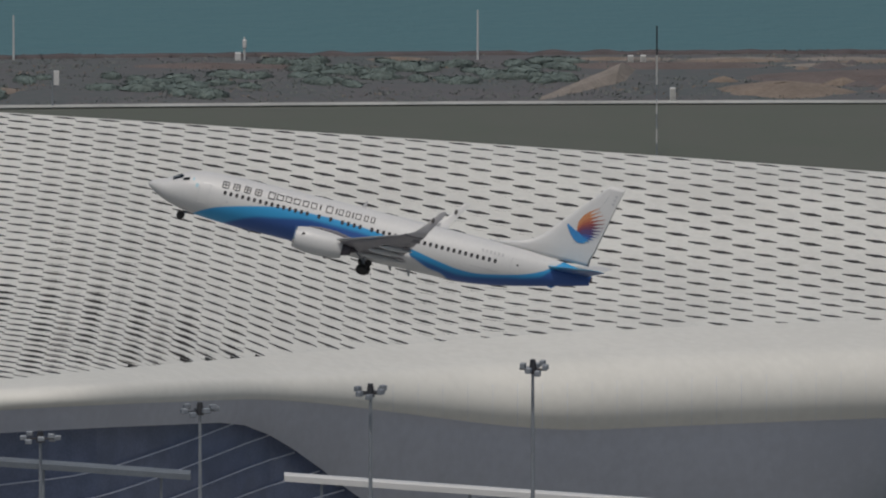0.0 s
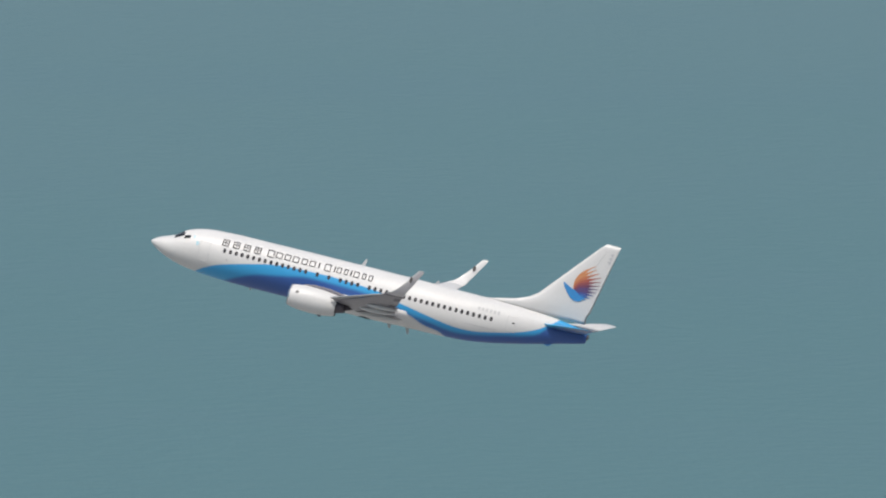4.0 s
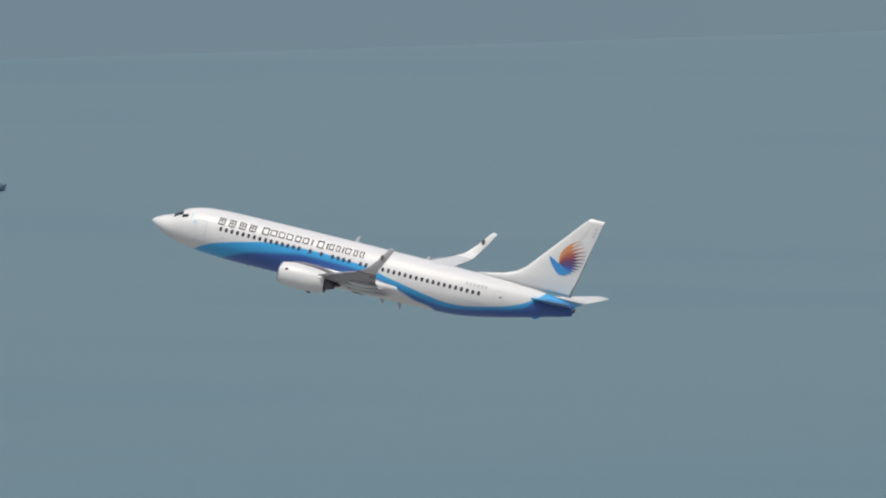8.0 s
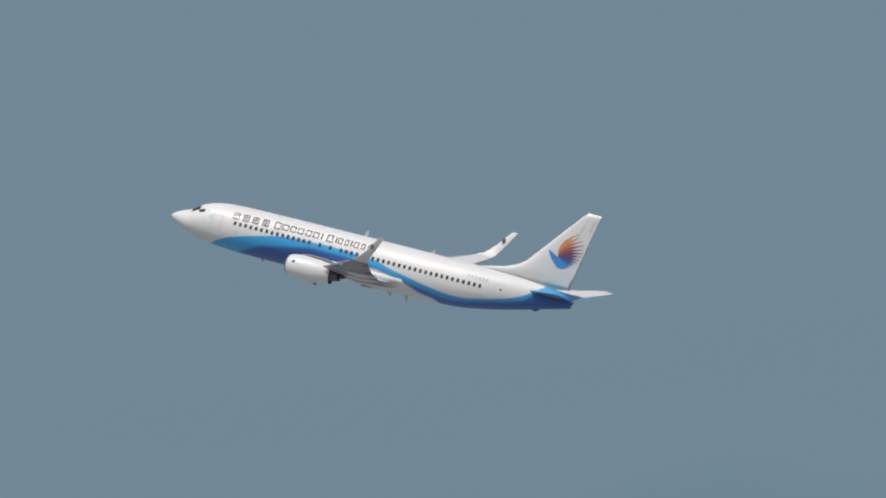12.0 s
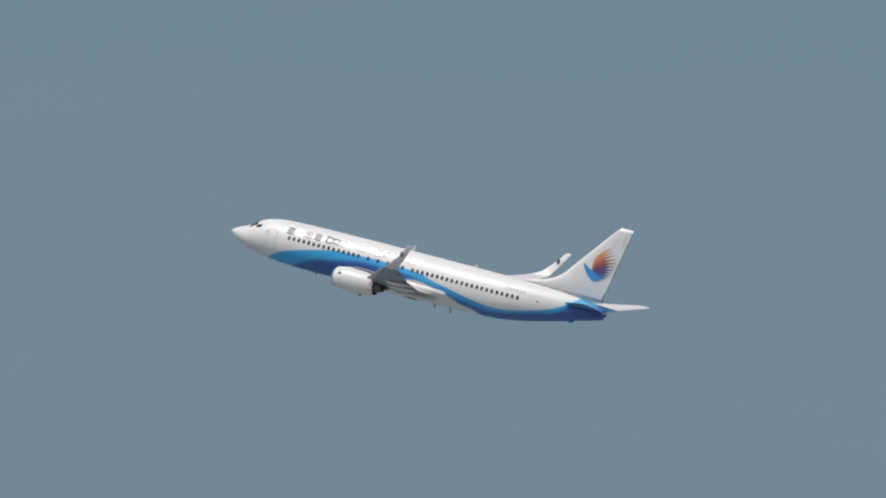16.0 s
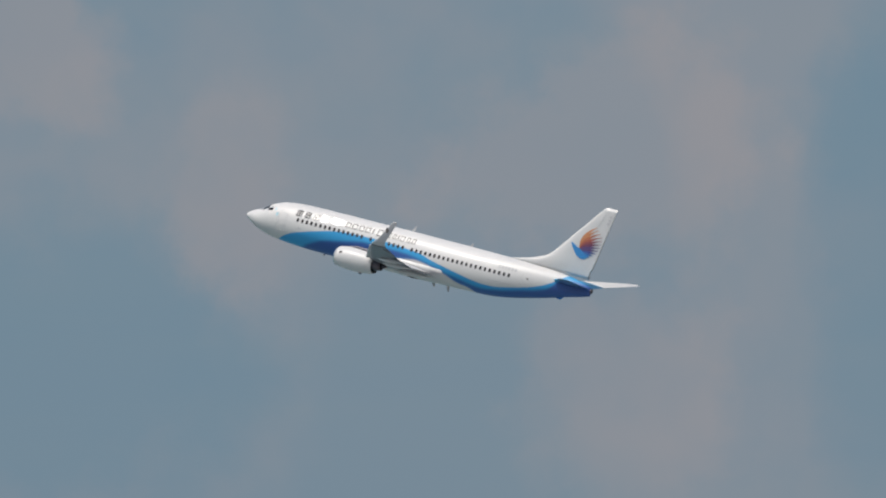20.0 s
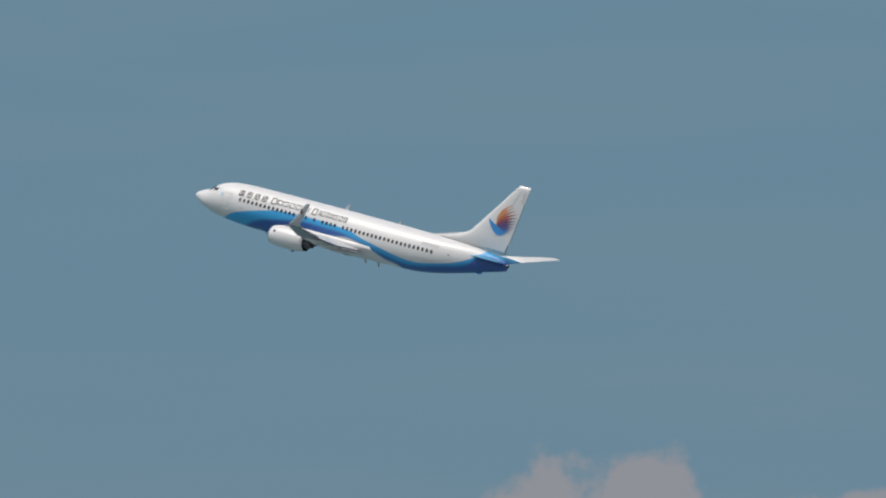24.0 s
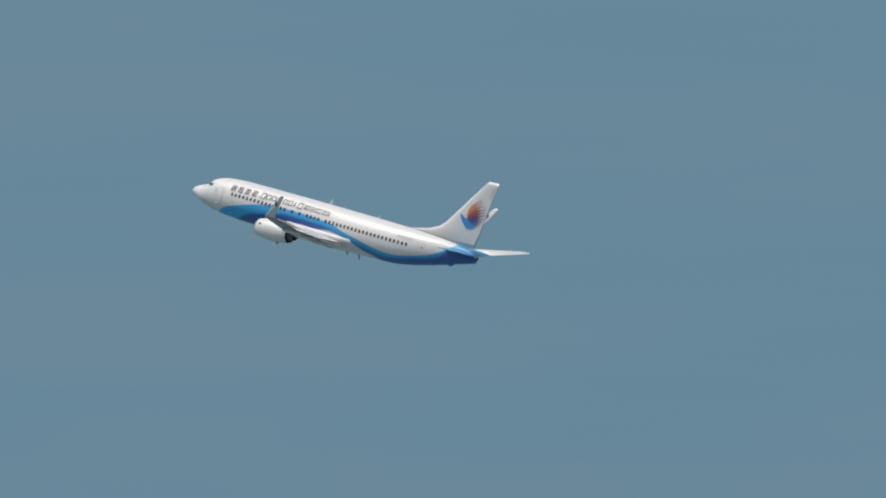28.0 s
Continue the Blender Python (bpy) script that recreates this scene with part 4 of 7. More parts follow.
def build_airliner():
    plane = thing("airliner", "white twin-jet airliner with blue belly swoosh climbing away", "aeroplane")
    # fuselage with its paint lines
    stations = sorted(set([0.0, 0.04, 0.1, 0.2, 0.35] + [0.5 + 0.25 * i for i in range(151)]))
    ring_n, rings = 72, []
    for s in stations:
        rings.append([tuple(body_point(s, a * 2 * math.pi / ring_n)) for a in range(ring_n)])
    verts, faces = loft(rings)
    hull = part("fuselage", (verts, faces), PAINT, plane, "white body with light and dark blue waves", smooth=True)
    me = hull.data
    light = me.attributes.new("light_band", "FLOAT", "POINT")
    dark = me.attributes.new("dark_band", "FLOAT", "POINT")
    s_of = -np.array([v[0] for v in verts])
    z_of = np.array([v[2] for v in verts])
    upper, lower, deep = (np.array([float(curve_at(line, s)) for s in s_of]) for line in (BLUE_TOP, BLUE_LOW, DARK_TOP))
    light.data.foreach_set("value", np.minimum(upper - z_of, z_of - lower))
    dark.data.foreach_set("value", np.minimum(deep - z_of, z_of - lower))
    # belly fairing
    fair = [[(-s, w * math.cos(math.pi + math.pi * a / 14), -0.75 + d * math.sin(math.pi + math.pi * a / 14)) for a in range(15)] + [(-s, 0, -0.5)]
            for s, w, d in ((12.2, 0.4, 1.1), (13.4, 1.5, 1.36), (14.6, 1.95, 1.48), (16.5, 2.15, 1.55), (19, 2.2, 1.56), (21, 2.15, 1.52), (22.6, 1.9, 1.42), (24.2, 1.3, 1.30), (25.4, 0.5, 1.15))]
    part("wing_fairing", loft(fair), WHITE, plane, "white belly fairing between the wings", smooth=True)
    # cabin windows
    pane = mesh_of("cabin_window", *oval(0.27, 0.39, 0.012), CABIN_PANE)
    for side in (1, -1):
        for i in range(47):
            s = 6.59 + i * 0.508
            if i in (17, 19, 24) or (i == 15):
                continue
            part("cabin_window", pane, None, hull, m=skin_pose(s, 0.30 + 0.0065 * (s - 6.6), side, 0.016))
        # flight-deck panes
        for lo, hi, s0, s1 in ((67, 88, 1.92, 2.66), (45, 64, 2.02, 2.82), (33, 45, 2.86, 3.4)):
            grid = []
            for k in range(5):
                row = []
                for j in range(5):
                    ang = radians(lo + (hi - lo) * k / 4)
                    st = s0 + (s1 - s0) * j / 4
                    q = body_point(st, ang) * 1.0
                    row.append((q.x, side * (q.y + 0.012 * math.cos(ang)), q.z + 0.012 * math.sin(ang)))
                grid.append(row)
            verts = [q for row in grid for q in row]
            faces = [(k * 5 + j, k * 5 + j + 1, k * 5 + j + 6, k * 5 + j + 5) for k in range(4) for j in range(4)]
            part("flight_deck_window", (verts, faces), PANE, hull)
        for st, z, w, h in ((3.75, 0.75, 0.16, 0.30), (4.15, 0.32, 0.26, 0.34)):
            part("door_mark", boxes((0, 0, 0, w, h, 0.010)), PALE_MARK, hull, "small pale blue mark", m=skin_pose(st, z, side, 0.012))
        part("hatch_seam", boxes((0, 0, 0, 2.7, 0.04, 0.01)), SKIN_LINE, hull, m=skin_pose(29.2, -0.40, side, 0.006))
        part("door_handle", boxes((0, 0, 0, 0.2, 0.12, 0.01)), PANE, hull, m=skin_pose(31.85, 0.55, side, 0.012))
        for st, z in ((6.95, -0.42),):
            part("vent_port", mesh_of("vent_port", *oval(0.16, 0.16, 0.01), SKIN_LINE), None, hull, m=skin_pose(st, z, side, 0.004))
        # doors: a raised frame and a leaf
        for s, z, w, h in ((4.85, -0.2, 0.9, 1.7), (31.7, 0.42, 0.8, 1.25)):
            leaf = [[side_point(s - w / 2 + w * j / 4, z - h / 2 + h * k / 8, side, 0.012)[0] for j in range(5)] for k in range(9)]
            verts = [q for row in leaf for q in row]
            door = part("cabin_door", (verts, [(k * 5 + j, k * 5 + j + 1, k * 5 + j + 6, k * 5 + j + 5) for k in range(8) for j in range(4)]), WHITE, hull, smooth=True)
            edge = [row[0] for row in leaf] + leaf[-1][1:] + [row[-1] for row in leaf[-2::-1]] + leaf[0][-2::-1]
            part("door_seam", tubes(*[(edge[i], edge[i + 1], 0.012) for i in range(len(edge) - 1)], n=4), SKIN_LINE, door)
        # title on the side: plain open frames and bars in silver foil
        for st, w, h in TITLE:
            z = foil_line(st)
            if w < 0.2:
                part("title_bar", boxes((0, 0, 0, 0.11, h, 0.012)), SILVER, hull, m=skin_pose(st, z, side, 0.035))
            else:
                part("title_frame", boxes((-w / 2 + 0.035, 0, 0, 0.07, h, 0.012), (w / 2 - 0.035, 0, 0, 0.07, h, 0.012), (0, h / 2 - 0.033, 0, w - 0.14, 0.065, 0.012), (0, 0.033 - h / 2, 0, w - 0.14, 0.065, 0.012)),
                     SILVER, hull, m=skin_pose(st, z, side, 0.035))
        for i in range(4):
            part("title_frame", boxes((-0.25, 0, 0, 0.07, 0.64, 0.012), (0.25, 0, 0, 0.07, 0.64, 0.012), (0.0, 0.02, 0, 0.06, 0.66, 0.012), (0, 0.29, 0, 0.43, 0.06, 0.012), (0, -0.02, 0, 0.43, 0.055, 0.012), (0, -0.29, 0, 0.43, 0.06, 0.012)),
                 SILVER, hull, m=skin_pose(6.5 + i * 0.93, foil_line(6.5 + i * 0.93), side, 0.035))
        for i in range(6):
            part("registration_bar", boxes((0, 0, 0, 0.2, 0.3, 0.01)), SKIN_LINE, hull, m=skin_pose(28.75 + i * 0.34, 1.05, side, 0.025))
    # fin with dorsal fillet
    fin_secs = [((28.4, 0, 1.88), 9.2, 0.030, (1, 0)), ((29.8, 0, 2.22), 7.8, 0.045, (1, 0)), ((31.3, 0, 2.55), 6.3, 0.07, (1, 0)), ((32.4, 0, 3.0), 5.4, 0.085, (1, 0)), ((33.15, 0, 3.55), 4.75, 0.09, (1, 0)), ((37.35, 0, 8.55), 1.55, 0.09, (1, 0)), ((37.75, 0, 8.93), 1.25, 0.07, (1, 0))]
    fin = part("tail_fin", surface(fin_secs), WHITE, plane, "tall white swept tail fin", smooth=True)

    def fin_half(s, z):
        f = (z - 3.5) / (8.55 - 3.5)
        le, ch = 33.25 + (37.35 - 33.25) * f, 4.75 + (1.55 - 4.75) * f
        x = min(0.98, max(0.01, (s - le) / ch))
        return 5 * 0.09 * ch * (0.2969 * math.sqrt(x) - 0.126 * x - 0.3516 * x * x + 0.2843 * x**3 - 0.1036 * x**4)
    # emblem: a fan of plain tapering plumes
    shades = ((0.56, 0.24, 0.11), (0.47, 0.16, 0.08), (0.36, 0.10, 0.07), (0.25, 0.07, 0.08), (0.16, 0.055, 0.10), (0.10, 0.06, 0.16), (0.06, 0.08, 0.26), (0.045, 0.14, 0.38), (0.04, 0.22, 0.50), (0.06, 0.30, 0.55))
    warm = [material("plume_shade", c, 0.4, vary=0.15) for c in shades]

    def plume(side, pts, mat, lift):
        """pts: station, height, half widths as an offset pair."""
        rows = []
        for (s0, z0), (ds, dz) in pts:
            pair = [(s0 + ds * k, z0 + dz * k) for k in (-1, 1)]
            rows.append([(-ss, side * (fin_half(ss, zz) + 0.010 + lift), zz) for ss, zz in pair] + [(-ss, side * (fin_half(ss, zz) - 0.02), zz) for ss, zz in pair[::-1]])
        part("emblem_plume", loft(rows), mat, fin)
    tips = ((37.28, 6.87), (37.48, 6.62), (37.75, 6.36), (37.98, 6.05), (38.03, 5.70), (38.02, 5.36), (37.97, 5.02), (37.86, 4.70), (37.66, 4.40), (37.42, 4.14), (37.12, 3.92), (36.8, 3.75))
    for side in (1, -1):
        for i, (ts, tz) in enumerate(tips):
            f = i / 11
            root, bend = (35.98 + 0.2 * f, 4.72 - 0.85 * f), (35.88 + 0.85 * f, 5.95 - 2.1 * f)
            pts = []
            for j in range(8):
                u = j / 7
                q = [(1 - u) ** 2 * a + 2 * u * (1 - u) * b + u * u * c for a, b, c in zip(root, bend, (ts, tz))]
                d = [2 * (1 - u) * (b - a) + 2 * u * (c - b) for a, b, c in zip(root, bend, (ts, tz))]
                n = math.hypot(*d)
                w = 0.015 + 0.165 * math.sin(math.pi * min(1.0, 0.25 + 0.78 * u)) ** 1.25
                pts.append((q, (-d[1] / n * w, d[0] / n * w)))
            plume(side, pts, warm[min(9, i * 10 // 12)], 0.0025 * i)
        chest = (((34.97, 4.95), (0.02, 0.03)), ((35.2, 4.72), (0.08, 0.12)), ((35.55, 4.42), (0.12, 0.22)), ((35.92, 4.18), (0.14, 0.34)), ((36.3, 3.95), (0.10, 0.32)), ((36.65, 3.8), (0.05, 0.14)))
        plume(side, chest, warm[8], 0.032)
    for side in (1, -1):
        part("rudder_seam", tubes(*[((-(35.9 + 0.42 * j - 0.02 * j), side * (fin_half(35.9 + 0.4 * j, 3.4 + 0.98 * j) + 0.006), 3.4 + 0.98 * j), (-(35.9 + 0.4 * (j + 1)), side * (fin_half(35.9 + 0.4 * (j + 1), 3.4 + 0.98 * (j + 1)) + 0.006), 3.4 + 0.98 * (j + 1)), 0.012) for j in range(5)], n=4), SKIN_LINE, fin)
    for side in (1, -1):
        for k in range(3):
            part("fin_mark", boxes((-38.28 - 0.06 * k, side * (fin_half(38.3, 7.7) + 0.012), 7.45 + 0.34 * k, 0.20, 0.012, 0.20)), SKIN_LINE, fin)
    # tailplanes
    for side in (1, -1):
        root = [((33.9, 0.3, 1.05), 4.0, 0.09, (0, 1)), ((35.3, 2.2, 1.30), 2.85, 0.08, (0, 1))]
        outer = [((35.3, 2.2, 1.30), 2.85, 0.08, (0, 1)), ((38.15, 7.0, 1.90), 1.15, 0.06, (0, 1)), ((38.45, 7.17, 1.94), 0.8, 0.05, (0, 1))]
        tail = part("tailplane", mirrored(surface(outer), side), CYAN if side > 0 else WING_TOP, plane, "cyan tailplane" if side > 0 else "pale grey tailplane with cyan root", smooth=True)
        part("tailplane_root", mirrored(surface(root), side), CYAN, tail, smooth=True)
        part("lower_skin", mirrored(half_skin(root + outer[1:], -1, 0.006), side), DEEP_BLUE, tail, "deep blue underside of the tailplane", smooth=True)
        build_wing(plane, side)
        build_engine(plane, side)
    part("exhaust_cone", loft([[(-s, r * math.cos(a * math.pi / 8), 0.88 + r * math.sin(a * math.pi / 8)) for a in range(16)] for s, r in ((37.9, 0.24), (38.15, 0.2), (38.1, 0.15))]), DARK_METAL, plane)
    # aerials
    for s, z, h in ((17.9, 1.97, 0.55), (24.3, 1.97, 0.35), (8.9, -1.95, -0.55), (22.8, -2.1, -0.6), (21.2, -2.2, -0.4), (33.3, -0.5, -0.3), (31.6, -0.9, -0.2)):
        part("aerial", loft([[(-s - 0.0, -0.02, z), (-s - 0.35, 0, z), (-s - 0.0, 0.02, z)], [(-s - 0.25, -0.01, z + h), (-s - 0.42, 0, z + h), (-s - 0.25, 0.01, z + h)]]), SKIN_LINE, plane)
    part("tail_skid", loft([[(-34.5, -0.08, -0.55), (-34.5, 0.08, -0.55), (-34.5, 0.0, -0.45)], [(-34.95, -0.1, -0.66), (-34.95, 0.1, -0.66), (-34.95, 0, -0.3)], [(-35.3, -0.06, -0.42), (-35.3, 0.06, -0.42), (-35.3, 0, -0.2)]]), BLUE, plane)
    # nose leg
    nose = part("nose_gear", tubes(((0, 0, 0), (0, 0, -1.1), 0.08), ((0, -0.28, -1.15), (0, 0.28, -1.15), 0.05)), STEEL, plane, "small nose wheel leg")
    for w in (-0.2, 0.2):
        part("wheel", tread(0.34, 0.2), RUBBER, nose, m=pose(0, w, -1.15))
    nose.matrix_basis = pose(-4.2, 0, -1.75, 0, -50, 0)
    return plane, build_gear(plane, 1), build_gear(plane, -1), nose


airliner, gear_port, gear_starboard, gear_nose = build_airliner()

# ---- shore strip ----
DIRT = material("trodden_dirt", (0.135, 0.108, 0.100), 0.95, vary=0.3, scale=0.5)
SHRUB = material("shrub_leaves", (0.128, 0.165, 0.152), 0.8, vary=0.35, scale=2.0)
BRUSH = material("dry_brush", (0.092, 0.078, 0.080), 0.9, vary=0.3, scale=1.0)
SAND = material("pale_sand", (0.235, 0.205, 0.180), 0.95, vary=0.3, scale=0.6)
SHED_ROOF = material("grey_brown_roof", (0.115, 0.100, 0.100), 0.85, vary=0.25)


def shrub_mesh(name, seed, size, n):
    rng = random.Random(seed)
    # a lumpy mound with leaves standing off it
    rings = []
    for u in (0.0, 0.25, 0.5, 0.75, 0.93, 1.0):
        ring = []
        for a in range(18):
            c, s = math.cos(a * math.pi / 9), math.sin(a * math.pi / 9)
            r = 0.78 * math.sqrt(max(0.0, 1 - u * u)) * (1 + 0.4 * noise.noise((c * 1.7 + seed, s * 1.7, u * 2)))
            ring.append((c * r * size[0], s * r * size[1], u * size[2] * (0.85 + 0.3 * noise.noise((c * 2 + seed, s * 2, 5.0)))))
        rings.append(ring)
    v, f = loft(rings)
    for _ in range(n):
        u, a = rng.random() ** 1.3, rng.uniform(0, 2 * math.pi)
        r = math.sqrt(1 - u * u)
        out = Vector((math.cos(a) * r, math.sin(a) * r, u))
        c = Vector((out.x * size[0], out.y * size[1], out.z * size[2])) * rng.uniform(0.80, 1.03)
        t1 = (out + Vector((rng.gauss(0, 0.4), rng.gauss(0, 0.4), rng.gauss(0, 0.4)))).orthogonal().normalized() * rng.uniform(0.12, 0.28)
        t2 = out.cross(t1) * 0.7
        k = len(v)
        v += [tuple(c - t1), tuple(c + t2), tuple(c + t1), tuple(c - t2)]
        f.append((k, k + 1, k + 2, k + 3))
    return mesh_of(name, v, f, SHRUB)


def build_bush(name, seed, size, n):
    b = thing(name, "dark green leafy shrub on the shore scrubland", "shrub")
    part("crown", shrub_mesh("crown", seed, size, n), None, b)
    rng = random.Random(seed)
    part("stem", tubes(*[((0, 0, -0.3), (rng.uniform(-0.3, 0.3) * size[0], rng.uniform(-0.3, 0.3) * size[1], size[2] * 0.6), 0.07, 0.02) for _ in range(4)], n=5), RUST, b)
    return b


# where shrubs stand thick: x from, x to, near and far share of the strip
ZONES = ((-24, 17, 0.50, 0.90), (-24, 17, 0.35, 0.85), (-320, -225, 0.08, 0.86), (-320, -225, 0.08, 0.86), (-290, -240, 0.3, 0.86), (-400, -320, 0.1, 0.8), (-225, -150, 0.1, 0.85), (-84, -24, 0.1, 0.6), (62, 75, 0.05, 0.5))


def plant_shore():
    rng = random.Random(21)
    kinds = [build_bush("shrub", 30 + i, (rng.uniform(1.6, 3.2), rng.uniform(1.4, 2.6), rng.uniform(0.55, 1.0)), 190) for i in range(6)]
    first = set()
    for i in range(280):
        zone = rng.choice(ZONES)
        x, f = rng.uniform(zone[0], zone[1]), rng.uniform(zone[2], zone[3])
        y = road_y(x) + 3 + f * 40
        k = rng.randrange(6)
        m = pose(x, y, 1.9, 0, 0, rng.uniform(0, 360)) @ Matrix.Diagonal((rng.uniform(0.7, 1.5), rng.uniform(0.7, 1.5), rng.uniform(0.6, 1.25), 1))
        ob = kinds[k] if k not in first else copy_thing(kinds[k], Matrix())
        ob.matrix_basis = m
        ob["group"] = "shrubs along the shore"
        first.add(k)
    # low weeds
    v, f = [], []
    for i in range(9000):
        x = rng.uniform(-440, 80)
        y = road_y(x) + 2 + rng.random() * 43
        if -149 < x < -86 and y > road_y(x) + 14:
            continue
        if noise.noise((x * 0.03, y * 0.09, 1.0)) < -0.22:
            continue
        cv, cf = clump(rng, (rng.uniform(0.5, 1.4), rng.uniform(0.5, 1.2), rng.uniform(0.15, 0.4)), 7)
        k = len(v)
        v += [(p[0] + x, p[1] + y, p[2] + 1.8) for p in cv]
        f += [tuple(q + k for q in face) for face in cf]
    # tufts of dry pale grass
    dv, df = [], []
    for i in range(1500):
        x = rng.uniform(-440, 80)
        y = road_y(x) + 3 + rng.random() * 41
        if (-149 < x < -86 and y > road_y(x) + 14) or noise.noise((x * 0.05, y * 0.15, 9.0)) < 0.05:
            continue
        cv, cf = clump(rng, (rng.uniform(0.4, 1.3), rng.uniform(0.4, 0.9), rng.uniform(0.2, 0.5)), 6)
        k = len(dv)
        dv += [(p[0] + x, p[1] + y, p[2] + 1.85) for p in cv]
        df += [tuple(q + k for q in face) for face in cf]
    tagged(part("dry_grass", (dv, df), SOIL), "tufts of dry tan grass over the scrubland", "grass", kind="stuff")
    # dense reddish-brown growth along the sea edge
    bv, bf = [], []
    for i in range(900):
        x = -430 + i * 0.57 + rng.uniform(-0.3, 0.3)
        if -144 < x < -84:
            continue
        cv, cf = clump(rng, (rng.uniform(0.6, 1.1), 0.9, rng.uniform(0.5, 0.9) * (0.8 + 0.5 * abs(noise.noise((x * 0.05, 2.0, 5.0))))), 34)
        k = len(bv)
        y = road_y(x) + 45.2 + rng.uniform(-0.6, 0.6)
        bv += [(p[0] + x, p[1] + y, p[2] + 1.6) for p in cv]
        bf += [tuple(q + k for q in face) for face in cf]
    for x0, x1 in ((-430, -144), (-84, 84)):
        ridge = []
        for i in range(int((x1 - x0) / 1.5) + 1):
            x = x0 + 1.5 * i
            y, tall = road_y(x) + 45.2, 0.75 + 0.35 * noise.noise((x * 0.3, 1.0, 2.0))
            ridge.append([(x, y - 1.3, 1.5), (x, y - 0.7, 1.6 + tall * 0.8), (x, y + 0.2, 1.6 + tall), (x, y + 1.2, 1.4)])
        rv, rf = loft(ridge, cap=False, closed=False)
        k = len(bv)
        bv += rv
        bf += [tuple(q + k for q in face) for face in rf]
    tagged(part("shore_brush", (bv, bf), BRUSH), "dense reddish-brown brush along the water's edge", "brush", kind="stuff")
    tagged(part("weeds", (v, f), LEAF), "low dark weeds and grass tufts over the scrubland", "weeds", kind="stuff")


def heap(name, label, x, y, size, mat, seed, turn=0):
    """A mound of loose earth or covered spoil."""
    n, rings = 28, []
    for u in (0.0, 0.3, 0.6, 0.85, 1.0):
        ring = []
        for a in range(n):
            c, s = math.cos(a * 2 * math.pi / n), math.sin(a * 2 * math.pi / n)
            r = (1 - u) ** 0.7 * (1 + 0.22 * noise.noise((c * 2 + seed, s * 2, u)))
            ring.append((c * r * size[0], s * r * size[1], u * size[2] * (1 + 0.12 * noise.noise((c * 3, s * 3 + seed, 4)))))
        rings.append(ring)
    ob = part(name, loft(rings), mat, smooth=False)
    ob.matrix_basis = pose(x, y, 1.75, 0, 0, turn)
    return tagged(ob, label, "mound")


def pole(name, label, x, y, z, tall, radius, mat, category="pole", head=None, bands=False):
    p = thing(name, label, category, m=pose(x, y, z))
    if bands:
        for i in range(9):
            part("band", tubes(((0, 0, tall * i / 9), (0, 0, tall * (i + 1) / 9), radius)), (STEEL, WHITE, STEEL, WHITE, STEEL, WHITE, WHITE, BLACK, BLACK)[i], p)
    else:
        part("shaft", tubes(((0, 0, 0), (0, 0, tall), radius, radius * 0.7)), mat, p)
    if head == "panel":
        part("panel", boxes((0.55, 0, tall - 0.9, 0.75, 0.2, 2.0), bevel=0.05), WHITE, p, "white upright panel")
        part("bracket", tubes(((0, 0, tall - 0.5), (0.5, 0, tall - 0.5), 0.05)), STEEL, p)
    if head == "lamp":
        part("arm", tubes(((-0.1, 0, tall), (0.7, -0.2, tall + 0.1), 0.06)), mat, p)
        part("lamp", boxes((0.6, -0.2, tall + 0.12, 0.7, 0.25, 0.16), bevel=0.04), WHITE, p)
    if head == "cross":
        part("arm", tubes(((-0.6, 0, tall * 0.8), (0.6, 0, tall * 0.8), 0.06)), mat, p)
    if head == "tank":
        part("tank", boxes((0, 0, tall * 0.72, 0.55, 0.55, 1.2), bevel=0.12), WHITE, p)
        part("cabinet", boxes((-0.9, 0, 0.6, 0.8, 0.7, 1.3), bevel=0.06), WHITE, p)
    return p


def cabinet(x, y, h=1.6):
    c = thing("cabinet", "pale grey roadside equipment cabinet", "cabinet", m=pose(x, y, 1.95))
    part("body", boxes((0, 0, h / 2, 0.75, 0.7, h), bevel=0.04), WHITE, c)
    part("door", boxes((0, -0.37, h / 2, 0.6, 0.03, h * 0.85), bevel=0.01), CONCRETE, c)
    part("plinth", boxes((0, 0, -0.06, 0.85, 0.8, 0.2)), CONCRETE, c)


